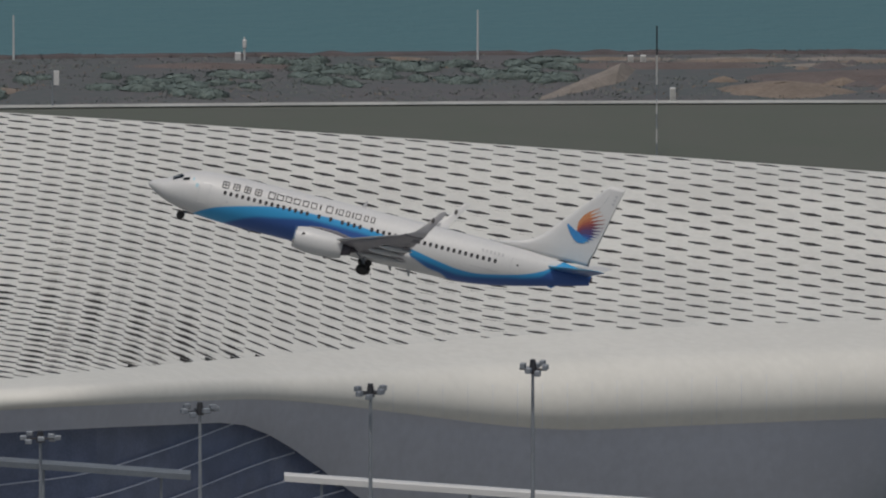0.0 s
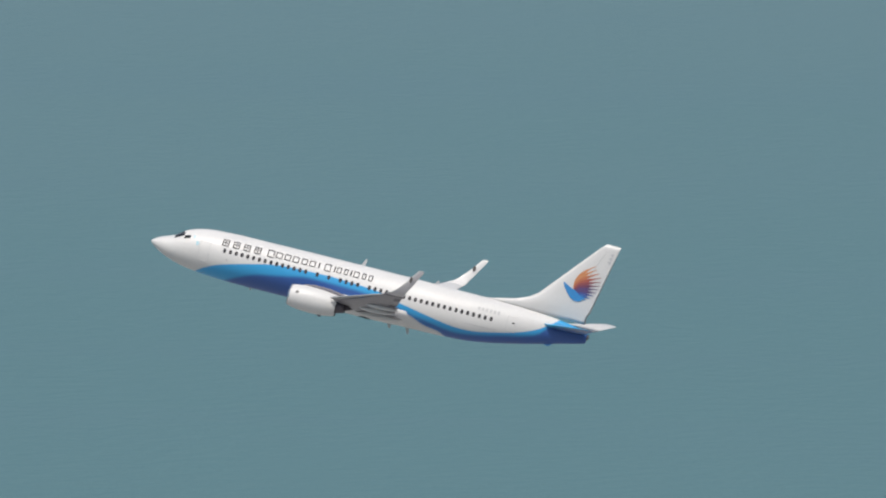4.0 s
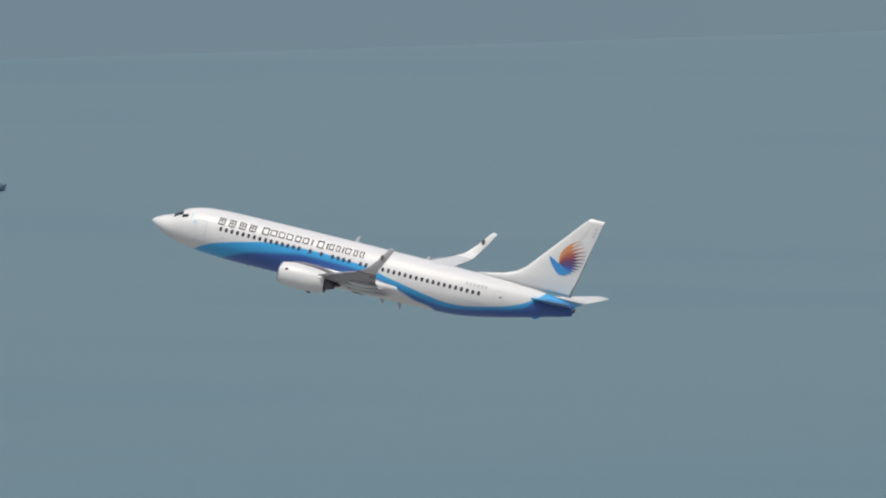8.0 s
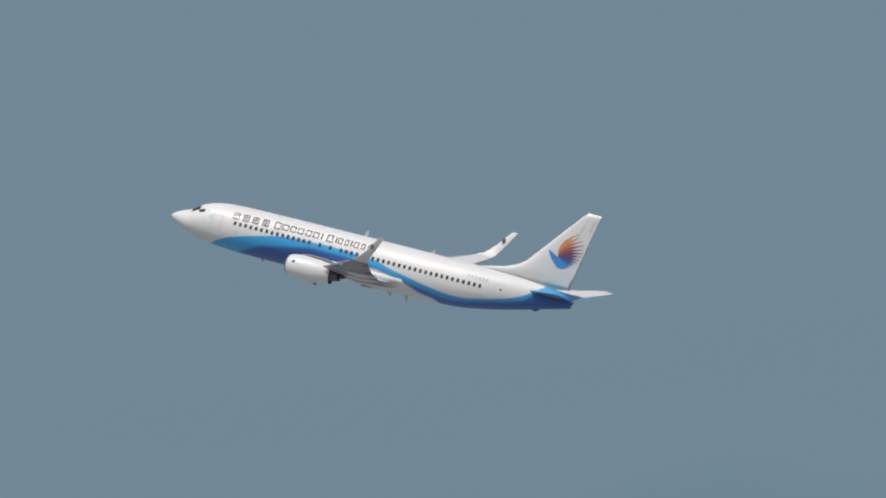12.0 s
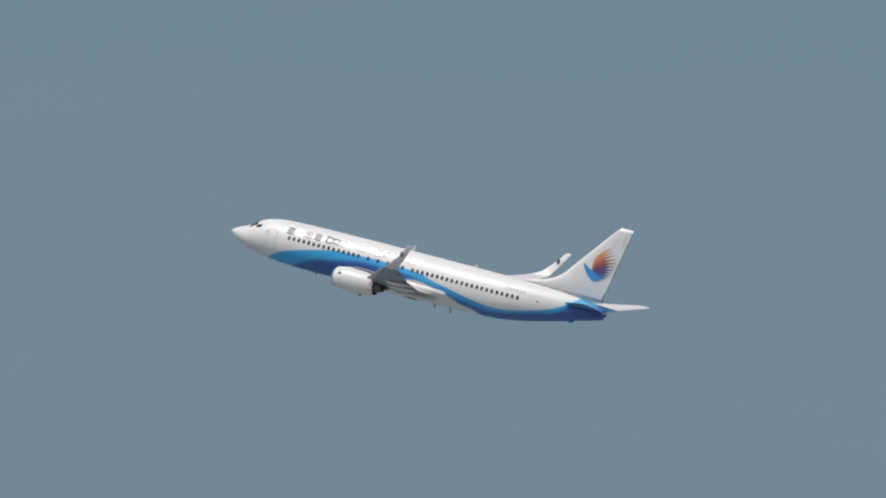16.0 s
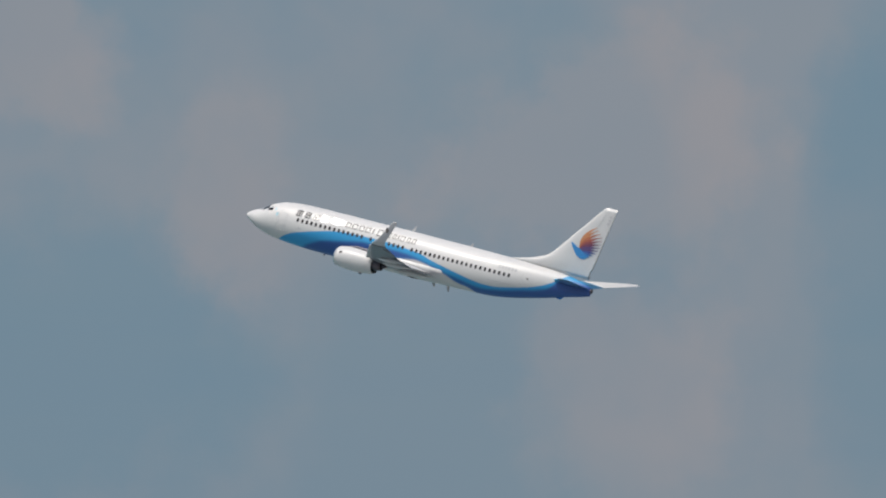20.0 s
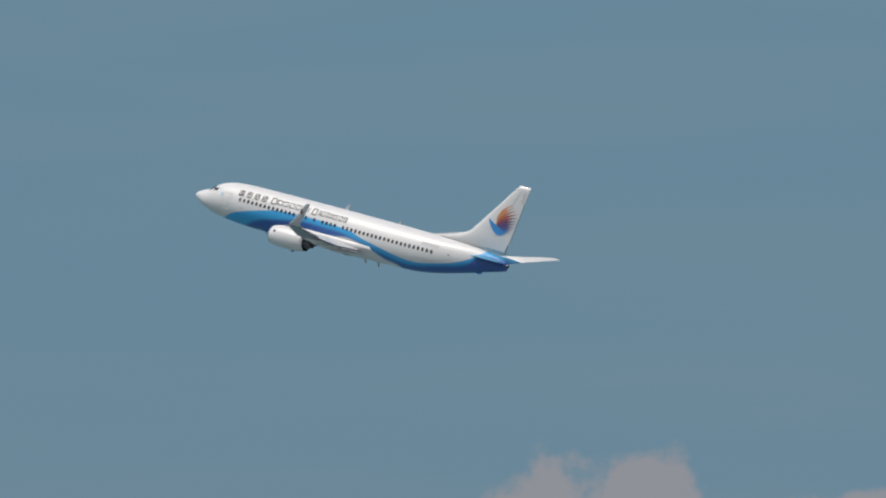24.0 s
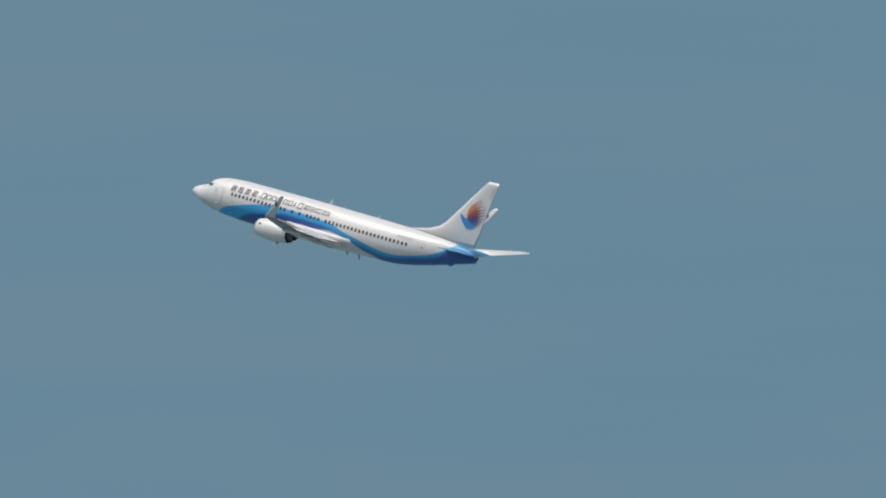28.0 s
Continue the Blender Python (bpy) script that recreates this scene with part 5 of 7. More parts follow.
def build_shore():
    plant_shore()
    pole("shore_mast", "thin white mast at the shore", -58.2, 2618.5, 1.7, 6.3, 0.16, WHITE)
    pole("shore_mast", "thin white mast at the shore", 4.7, 2618.5, 1.7, 7.0, 0.16, WHITE)
    pole("signal_post", "short white post with a tank and cabinet", -26.9, 2618.0, 1.7, 3.4, 0.14, WHITE, head="tank")
    pole("sign_post", "grey post holding a white panel beside the road", -52.1, 2575.6, 1.9, 4.7, 0.12, STEEL, head="panel")
    pole("banded_mast", "thin white and grey banded mast on the grass", 28.0, 2530.0, 1.8, 17.5, 0.10, WHITE, bands=True)
    pole("lamp_post", "white lamp post with crossbar", -72.4, 2583.0, 1.9, 3.9, 0.13, WHITE, "lamp post", head="cross")
    for x, tall in ((-203.2, 5.0), (-319.8, 5.1), (-259.3, 5.0)):
        pole("lamp_post", "slim white lamp post by the perimeter road", x, road_y(x) + 2.0, 1.95, tall, 0.13, WHITE, "lamp post", head="lamp")
    for x in (30.7, -201.6, -321.3):
        cabinet(x, road_y(x) + 2.2)
    for x in (25.4, 27.1):
        cabinet(x, road_y(x) + 36.5, 1.0)
    # small junction boxes near the post
    for dx in (1.6, 2.9, 4.2):
        b = thing("junction_box", "small pale box on legs in the grass", "box", m=pose(-200.2 + dx, road_y(-200) + 3.5, 1.95))
        part("body", boxes((0, 0, 0.7, 0.9, 0.5, 0.7), bevel=0.05), CONCRETE, b)
        part("leg", tubes(((-0.3, 0, 0), (-0.3, 0, 0.5), 0.05), ((0.3, 0, 0), (0.3, 0, 0.5), 0.05)), STEEL, b)
    ramp_rows = []
    for i in range(15):
        u = i / 14
        x, wob = 13.2 + 10.6 * u, 0.5 * noise.noise((u * 5, 2.0, 8.0))
        y = road_y(x) + 4.5 + 19.0 * u + wob
        deep, tall = 3.6 + 3.0 * u + wob, 0.15 + 1.5 * u
        ramp_rows.append([(x - 0.6, y - deep, 1.75), (x - 0.3, y - deep * 0.55, 1.9 + tall * 0.7 + 0.1 * wob), (x, y, 1.95 + tall), (x + 0.5, y + deep * 0.5, 1.9 + tall * 0.9), (x + 1.0, y + deep, 1.75)])
    ramp_rows.append([(p[0] + 1.4, p[1] + 0.8, 1.75) for p in ramp_rows[-1]])
    tagged(part("earth_ramp", loft(ramp_rows, closed=False, cap=False), SAND), "sandy ramp of loose earth climbing to the brow", "mound")
    heap("earth_mound", "brown heap of excavated soil", 46.0, 2590, (9.5, 8.0, 1.3), SOIL, 8)
    for x, f, w, d in ((58, 22, 24, 9), (30, 34, 20, 5), (66, 10, 12, 4), (-30, 36, 16, 4), (-268, 22, 14, 5), (-300, 14, 10, 4), (-215, 26, 12, 5)):
        heap("dirt_patch", "broad patch of trodden brown dirt in the scrub", x, road_y(x) + f, (w, d, 0.45), DIRT, x * 0.7)
    for i in range(34):
        x = -330 + i * 5.6 + 1.8 * math.sin(i * 2.3)
        heap("sand_streak", "thin pale streak of bare sand by the shore brush", x, road_y(x) + 40.5 + 1.2 * math.sin(i * 1.7), (2.6 + 1.6 * math.sin(i * 3.1), 1.1, 0.35), SAND, i * 1.3)
    for x, f, w, d in ((26, 40, 9, 2.2), (40, 40, 10, 2.4), (54, 40, 9, 2.6), (68, 39, 9, 2.4), (19, 40, 5, 1.4), (51, 34, 7, 2.0)):
        heap("sand_streak", "broad pale streak of sand on the brow", x, road_y(x) + f, (w, d, 0.4), SAND, x * 0.9)
    heap("earth_mound", "reddish soil patch among weeds", -62.5, 2589, (6.5, 5.5, 0.9), SOIL, 12)
    heap("earth_mound", "low strip of bare earth by the shore", -66.0, 2612, (6.0, 2.5, 0.9), SOIL, 14)
    for x, f, w in ((-300, 36, 7), (-287, 37, 5), (-263, 37, 6), (-247, 36, 8), (-228, 38, 5), (-322, 37, 8), (-205, 37, 7), (-238, 18, 3.5), (-222, 14, 3.8), (-252, 20, 4), (40, 38, 11), (60, 37, 9), (22, 40, 7), (-160, 36, 5), (-190, 30, 4), (-6, 41, 6)):
        heap("bare_patch", "low bank of pale bare earth in the scrub", x, road_y(x) + f, (w, 1.6, 0.5), SOIL, x)
    # rubble rocks along the brow
    rng = random.Random(5)
    for i in range(26):
        x = rng.uniform(36, 62) if i < 14 else rng.uniform(-320, -200)
        y = road_y(x) + rng.uniform(10, 40)
        h = heap("rubble_mound", "grey mound of broken rock on bare ground", x, y, (rng.uniform(1.2, 3.0), rng.uniform(1.0, 2.2), rng.uniform(0.4, 1.1)), (SHED_ROOF, SOIL)[i % 2], i * 3.1)
        h["group"] = "rubble mounds"
    # covered spoil bank behind the roof with its low parapet
    bank = thing("netted_bank", "spoil bank under bright green dust netting", "mound")
    rings = []
    for i in range(49):
        x = -151 + i * 1.35
        edge = min(1.0, 0.3 + i / 14.0, (48 - i) / 4.5)
        base = road_y(x) + 17 + 1.5 * noise.noise((x * 0.2, 0, 2))
        lift = 1.7 * edge * (1 + 0.1 * noise.noise((x * 0.4, 3, 1)))
        skew = 3.4 * (i / 48) ** 4
        rings.append([(x + skew, base, 1.8), (x + skew * 0.5, base + 7, 1.9 + lift * 0.45), (x, base + 15, 1.9 + lift * 0.85), (x - skew * 0.6, base + 23, 1.9 + lift), (x - skew, base + 27, 1.8)])
    part("netting", loft(rings, cap=False, closed=False), GREEN_NET, bank, smooth=False)
    for x, f in ((-128, 9), (-119, 14), (-107, 6)):
        part("tear", loft([[(x + dx * s, road_y(x) + 17 + f + dy, 2.15 + (f + dy) * 0.075 ) for dx in (-1, -0.3, 0.4, 1)] for s, dy in ((0.8, 0), (1.3, 2.5), (0.7, 5))], cap=False, closed=False), SOIL, bank)
    for i in range(46):
        x = -143 + i * 1.45
        b = thing("barrier_block", "pale concrete barrier block on the bank road", "barrier", "barrier blocks", pose(x, road_y(x) + 44.2, 2.75))
        part("block", boxes((0, 0, 0.4, 0.95, 0.5, 0.9), bevel=0.06), CONCRETE, b)
        part("foot", boxes((0, 0, -0.1, 1.2, 0.7, 0.2)), DARK_CONC, b)
    road = []
    for i in range(48):
        x = -144 + i * 1.45
        road.append([(x, road_y(x) + 41, 1.6), (x, road_y(x) + 43, 2.6), (x, road_y(x) + 47.5, 2.6), (x, road_y(x) + 49.5, 0.4)])
    tagged(part("bank_road", loft(road, cap=False, closed=False), SCRUB), "raised earth road along the top of the bank", "road", kind="structure")
    # low sheds out on the shoal behind the bank
    for x, w, h in ((-121.5, 17, 1.4), (-104, 13, 0.9)):
        shed = thing("shore_shed", "long low brown roofed shed at the water", "shed", m=pose(x, road_y(x) + 62, 0.2))
        part("wall", boxes((0, 0, 0.7, w, 4, 1.4)), DARK_CONC, shed)
        part("roof", loft([[(-w / 2 * k, -2.4, 1.4), (-w / 2 * k, 0, 1.4 + h), (-w / 2 * k, 2.4, 1.4)] for k in (1.04, -1.04)]), SHED_ROOF, shed)
        if w == 17:
            for i in range(4):
                part("roof_tank", boxes((-4.5 + i * 2.4, 0, 1.7 + h, 1.0, 0.8, 0.7), bevel=0.1), WHITE, shed)
        part("footing", boxes((0, 0, -0.4, w + 1, 5.5, 1.0)), DARK_CONC, shed)
    # lights at the grass edge behind the roof
    for x in (-241.5, -239.6, -237.4):
        lamp = thing("approach_light", "low pair of white lamps on a frame in the grass", "lamp", "approach lights", pose(x, 2513.5, 1.8))
        part("frame", tubes(((0, 0, 0), (0, 0, 1.3), 0.05), ((-0.5, 0, 1.3), (0.5, 0, 1.3), 0.05)), STEEL, lamp)
        for d in (-0.45, 0.45):
            part("lamp", boxes((d, 0, 1.5, 0.5, 0.4, 0.45), bevel=0.08), WHITE, lamp)
    # pale kerb by the lower grass
    tagged(part("kerb", loft([[(x, 2505 - 0.02 * (x + 250), 1.7), (x, 2505 - 0.02 * (x + 250), 2.2), (x, 2508 - 0.02 * (x + 250), 2.2), (x, 2508 - 0.02 * (x + 250), 1.7)] for x in range(-268, -243, 4)]), CONCRETE), "pale concrete kerb along the lower grass", "kerb", kind="structure")


build_shore()

# ---- traffic on the viaduct ----


def wheels(v, rows, r):
    m = mesh_of("wheel", *tread(r, 0.32, 14), RUBBER)
    for x, y in rows:
        part("wheel", m, None, v, m=pose(x, y, r))


def truck(label, length, mat, cab_mat, tall=2.7, container=False):
    """A lorry; its front looks along +x."""
    v = thing("lorry", label, "truck", "traffic on the viaduct")
    cab = part("cab", loft([[(length / 2 - 2.3, -1.2, 0.7), (length / 2 - 2.3, 1.2, 0.7), (length / 2 - 2.3, 1.15, 3.3), (length / 2 - 2.3, -1.15, 3.3)],
                            [(length / 2 - 0.4, -1.2, 0.7), (length / 2 - 0.4, 1.2, 0.7), (length / 2 - 0.55, 1.12, 3.2), (length / 2 - 0.55, -1.12, 3.2)],
                            [(length / 2, -1.15, 0.7), (length / 2, 1.15, 0.7), (length / 2 - 0.25, 1.05, 2.5), (length / 2 - 0.25, -1.05, 2.5)]]), cab_mat, v)
    part("windscreen", boxes((length / 2 - 0.28, 0, 2.35, 0.12, 1.9, 0.8)), PANE, cab)
    for s in (-1.19, 1.19):
        part("side_window", boxes((length / 2 - 1.1, s, 2.3, 0.9, 0.06, 0.75)), PANE, cab)
    gap = 1.4 if container else 0.25
    box_len = length - 2.3 - gap
    body = part("container" if container else "cargo_box", boxes((-length / 2 + box_len / 2, 0, 1.1 + tall / 2, box_len, 2.45, tall), bevel=0.05), mat, v)
    for i in range(int(box_len / 1.2)):
        part("rib", boxes((-length / 2 + 0.6 + i * 1.2, -1.235, 1.1 + tall / 2, 0.12, 0.05, tall * 0.94)), mat, body)
    if container:
        part("logo_patch", boxes((-length / 2 + 1.1, -1.27, 1.0 + tall * 0.9, 1.3, 0.02, 0.45)), WHITE, body)
    else:
        for i in range(int(box_len / 1.7)):
            part("marking", boxes((-length / 2 + 1.0 + i * 1.6, -1.27, 1.1 + tall * 0.62, 0.5, 0.02, 0.25)), STEEL, body)
    part("chassis", boxes((-0.5, 0, 0.8, length - 1.2, 0.9, 0.35)), BLACK, v)
    wheels(v, [(x, y) for x in (length / 2 - 1.3, -length / 2 + 1.2, -length / 2 + 2.4) for y in (-1.05, 1.05)], 0.5)
    return v


def car(label, mat, tall=1.6):
    v = thing("car", label, "car", "traffic on the viaduct")
    lower = [[(x, y * w, z) for y, z in ((-0.88, 0.35), (-0.92, 0.7), (-0.86, h), (0.86, h), (0.92, 0.7), (0.88, 0.35))]
             for x, w, h in ((-2.3, 0.85, 0.85), (-2.1, 0.97, 0.95), (0.9, 1.0, 0.98), (1.9, 0.95, 0.88), (2.3, 0.8, 0.7))]
    body = part("body", loft(lower), mat, v, smooth=False)
    cabin = [[(x, y, z) for y, z in ((-0.82, 0.93), (-0.66, h), (0.66, h), (0.82, 0.93))] for x, h in ((-2.15, 1.0), (-1.6, tall), (0.2, tall), (1.1, 0.98))]
    part("roof", loft(cabin), mat, body)
    for s in (-1, 1):
        part("side_window", boxes((-0.6, s * 0.76, 0.93 + (tall - 0.93) * 0.5, 1.9, 0.06, (tall - 0.93) * 0.55)), PANE, body)
    part("headlight", boxes((2.2, 0, 0.75, 0.12, 1.3, 0.14)), WHITE, body)
    wheels(v, [(x, y) for x in (-1.4, 1.45) for y in (-0.8, 0.8)], 0.33)
    return v


parked = car("white car standing on the bank road", WHITE, 1.75)
parked["group"] = ""
parked.matrix_basis = pose(-139.95, road_y(-139.95) + 44.6 - 1.2, 2.62, 0, 0, 3)

# vehicle, its x along the deck at a time, that time, metres a second, lane offset
TRAFFIC = (
    (truck("white box lorry driving along the viaduct", 10.4, WHITE, WHITE, 2.7), -176.0, 1.0, 26.5, 3.2),
    (truck("short white box lorry on the viaduct", 6.4, WHITE, WHITE, 2.0), -200.3, 1.5, 24.0, 2.0),
    (truck("lorry with a dark red container", 16.4, RED, RED, 2.85, True), -236.5, 1.5, 21.5, 4.0),
    (car("dark saloon car in the far lane", BLACK, 1.45), -259.7, 1.5, 24.0, 5.8),
    (car("white utility car on the viaduct", WHITE, 1.75), -347.0, 2.0, 32.5, 1.0),
    (truck("blue lorry at speed on the viaduct", 7.2, TRUCK_BLUE, TRUCK_BLUE, 2.2), -296.5, 2.5, 33.0, 2.5),
    (car("dark car with pale roof on the viaduct", BLACK, 1.5), -136.6, 1.0, 22.0, 3.0),
    (car("small white car far along the viaduct", WHITE, 1.5), -92.6, 1.0, 25.0, 5.2),
    (car("small white van beyond the hedge", WHITE, 1.8), -250.2, 2.0, 24.0, 5.6),
    (car("dark grey car on the viaduct", STEEL, 1.5), -272.7, 2.0, 24.0, 0.5),
)


def lane_pose(x, off):
    s = 0.1355 - 0.000252 * x
    n = Vector((-s, 1)).normalized()
    return pose(x + n.x * off, bridge_y(x) + n.y * off, DECK_HIGH + 0.02, 0, 0, math.degrees(math.atan(s)))

# ---- out at sea ----


def hull_rings(length, beam, depth, sheer=0.0, low=-0.8):
    """A ship's hull, bow towards +x."""
    rings = []
    for f, w in ((-0.5, 0.72), (-0.46, 0.92), (-0.3, 1.0), (0.25, 1.0), (0.38, 0.8), (0.46, 0.42), (0.5, 0.06)):
        x = f * length
        top = depth + sheer * max(0.0, f - 0.25) * 4 + sheer * 0.5 * max(0.0, -f - 0.35) * 6
        flare = 0.72 if f > 0.3 else 0.88
        rings.append([(x - (0.03 * length if f > 0.4 else 0), -beam / 2 * w * flare, low), (x, -beam / 2 * w, top), (x, beam / 2 * w, top), (x - (0.03 * length if f > 0.4 else 0), beam / 2 * w * flare, low)])
    return loft(rings)


def ship(name, label, m, length, beam, depth, mat, house=None, house_mat=None, cargo=(), masts=(), sheer=0.8, category="ship"):
    """house: x, width, height, storeys. cargo: x, y, z size rows of loads. masts: x, height."""
    s = thing(name, label, category, m=m)
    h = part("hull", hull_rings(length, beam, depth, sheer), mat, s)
    part("bulwark", boxes((0, -beam / 2 + 0.1, depth + 0.25, length * 0.72, 0.12, 0.5)), mat, h)
    if house:
        x, w, tall, storeys = house
        hm = house_mat or CABIN
        for i in range(storeys):
            k = 1 - 0.14 * i
            deck = part("deckhouse", boxes((x, 0, depth + tall / storeys * (i + 0.5), w * k, beam * 0.7 * k, tall / storeys), bevel=0.08), hm, s)
            n = max(2, int(w * k / 1.1))
            for j in range(n):
                part("window", boxes((x - w * k / 2 + (j + 0.5) * w * k / n, -beam * 0.35 * k - 0.03, depth + tall / storeys * (i + 0.6), w * k / n * 0.55, 0.05, tall / storeys * 0.35)), GLAZING, deck)
        part("funnel", tubes(((x - w * 0.2, 0, depth + tall), (x - w * 0.2, 0, depth + tall + 1.6), 0.5, 0.4)), HULL, s)
    for x, y, z, sx, sy, sz, mat_c in cargo:
        part("cargo", boxes((x, y, depth + z + sz / 2, sx, sy, sz), bevel=0.05), mat_c, s)
    for x, tall in masts:
        part("mast", tubes(((x, 0, depth), (x, 0, depth + tall), 0.14, 0.06), ((x - 0.9, 0, depth + tall * 0.75), (x + 0.9, 0, depth + tall * 0.75), 0.06)), FAR_STEEL, s)
    return s


def lattice(bm, a, b, half, r=0.12, step=3.0):
    """A square truss between two points."""
    a, b = Vector(a), Vector(b)
    axis = (b - a).normalized()
    u = axis.orthogonal().normalized()
    w = axis.cross(u)
    corners = [(u * i + w * j) * half for i, j in ((1, 1), (1, -1), (-1, -1), (-1, 1))]
    for c in corners:
        tube(bm, a + c, b + c, r, n=4)
    n = max(2, int((b - a).length / step))
    for i in range(n):
        p, q = a.lerp(b, i / n), a.lerp(b, (i + 1) / n)
        for k in range(4):
            tube(bm, p + corners[k], q + corners[(k + 1) % 4], r * 0.7, n=4)


def pylon(label, m, tall, group, drop=0.0):
    """A suspension tower: two leaning legs, an arched crossbeam and working struts."""
    t = thing("bridge_tower", label, "bridge tower", group, m)

    def leg_x(side, z):
        return side * (16.9 - 3.7 * z / 100.0)
    for side in (-1, 1):
        rings = []
        for z in (2, 8, 25, 50, 75, 90, 110, 130, tall):
            k = 1 - 0.38 * z / tall
            cx, w, d = leg_x(side, z), 3.3 * k, 3.9 * k
            ch = 0.8 * k
            c, s = math.cos(radians(30)), math.sin(radians(30))
            ring = [(x, y) for x, y in ((-w + ch, -d), (w - ch, -d), (w, -d + ch), (w, d - ch), (w - ch, d), (-w + ch, d), (-w, d - ch), (-w, -d + ch))]
            rings.append([(cx + x * c - y * s, x * s + y * c, z) for x, y in ring])
        leg = part("leg", loft(rings), FAR_CONC, t, "concrete tower leg coloured pale for haze")
        for z in (34, 57, 66, 80, 97, 112):
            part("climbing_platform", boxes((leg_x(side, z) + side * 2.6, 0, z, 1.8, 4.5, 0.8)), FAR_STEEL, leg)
    # arched beam
    low, high = [], []
    for i in range(13):
        u = i / 12 * 2 - 1
        x = u * 13.6
        arch = 77.5 - drop - 7.0 * max(0.0, (abs(u) - 0.45) / 0.55) ** 1.6
        low.append((x, arch))
        high.append((x, 88.2 - drop))
    rings = [[(x, -2.6, z0), (x, -2.6, z1), (x, 2.6, z1), (x, 2.6, z0)] for (x, z0), (_, z1) in zip(low, high)]
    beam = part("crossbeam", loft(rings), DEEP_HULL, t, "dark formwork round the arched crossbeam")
    part("ledge", loft([[(x, -2.9, z), (x, -2.9, z + 0.5), (x, -2.5, z + 0.5), (x, -2.5, z)] for x, z in [(-13.6 + 2.267 * i, 81.3 - drop + 1.2 * math.sin(math.pi * i / 12)) for i in range(13)]]), CABIN, beam)
    for x in (-9, 9):
        part("work_hut", boxes((x, -2.9, 76.5 - drop, 0.9, 0.5, 1.4)), CABIN, beam)
    for z in (37.2, 60.0, 68.4, 93.8, 104.0):
        bm = bmesh.new()
        thick = 0.25 if z == 68.4 else 0.6
        lattice(bm, (-13.6 + z * 0.02, 0, z - drop), (13.6 - z * 0.02, 0, z - drop), thick, 0.14)
        part("strut", bm, HULL, t)
    # footing between the legs, hoist track and service cranes
    part("footing", loft([[(-17, -5, 1), (17, -5, 1), (17, 5, 1), (-17, 5, 1)], [(-15, -4, 7), (15, -4, 7), (15, 4, 7), (-15, 4, 7)]]), FAR_CONC, t)
    bm = bmesh.new()
    lattice(bm, (-20.4, 0, 4), (-17.5, 0, tall - 10), 0.7, 0.13)
    part("hoist_track", bm, PRIMER, t, "reddish lattice hoist track")
    bm = bmesh.new()
    lattice(bm, (19.3, 1, 4), (16.9, 1, tall - 6), 0.35, 0.08)
    part("hoist_track", bm, FAR_STEEL, t)
    bm = bmesh.new()
    lattice(bm, (6.5, 2, 4), (5.0, 2, 72), 0.5, 0.10)
    part("inner_mast", bm, FAR_STEEL, t)
    return t


def platform(label, m, length, depth, clutter, seed):
    """A piled working platform with huts and stores on it."""
    p = thing("work_platform", label, "platform", m=m)
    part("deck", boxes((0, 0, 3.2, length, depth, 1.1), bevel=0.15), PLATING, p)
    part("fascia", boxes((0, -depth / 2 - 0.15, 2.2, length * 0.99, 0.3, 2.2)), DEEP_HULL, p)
    for i in range(int(length / 5)):
        x = -length / 2 + 2.5 + i * 5
        for y in (-depth / 2 + 1, depth / 2 - 1):
            part("support_post", tubes(((x, y, -1.0), (x, y, 3.0), 0.45)), FAR_STEEL, p)
    rng = random.Random(seed)
    for i in range(clutter):
        x = rng.uniform(-0.48, 0.48) * length
        h = rng.uniform(0.5, 2.2)
        part("store", boxes((x, rng.uniform(-0.4, 0.2) * depth, 3.75 + h / 2, rng.uniform(0.8, 4.5), 2.0, h), bevel=0.08), rng.choice((FAR_STEEL, SHIP_GREY, HULL, PRIMER, HULL, FAR_CONC)), p)
    for i in range(int(length / 2.4)):
        x = -length / 2 + 1.2 + i * 2.4
        part("rail_post", tubes(((x, -depth / 2 + 0.2, 3.7), (x, -depth / 2 + 0.2, 4.8), 0.07), n=4), FAR_STEEL, p)
    return p


def buoy(label, left, dist, mat, tall):
    b = thing("buoy", label, "buoy", m=spot(left, dist))
    part("float", tubes(((0, 0, -0.5), (0, 0, 0.55), tall * 0.33, tall * 0.30), n=14), mat, b)
    part("tower", tubes(((0, 0, 0.55), (0, 0, tall), tall * 0.2, tall * 0.05), n=6), mat, b)
    part("lantern", tubes(((0, 0, tall), (0, 0, tall * 1.12), tall * 0.06), n=6), FAR_STEEL, b)


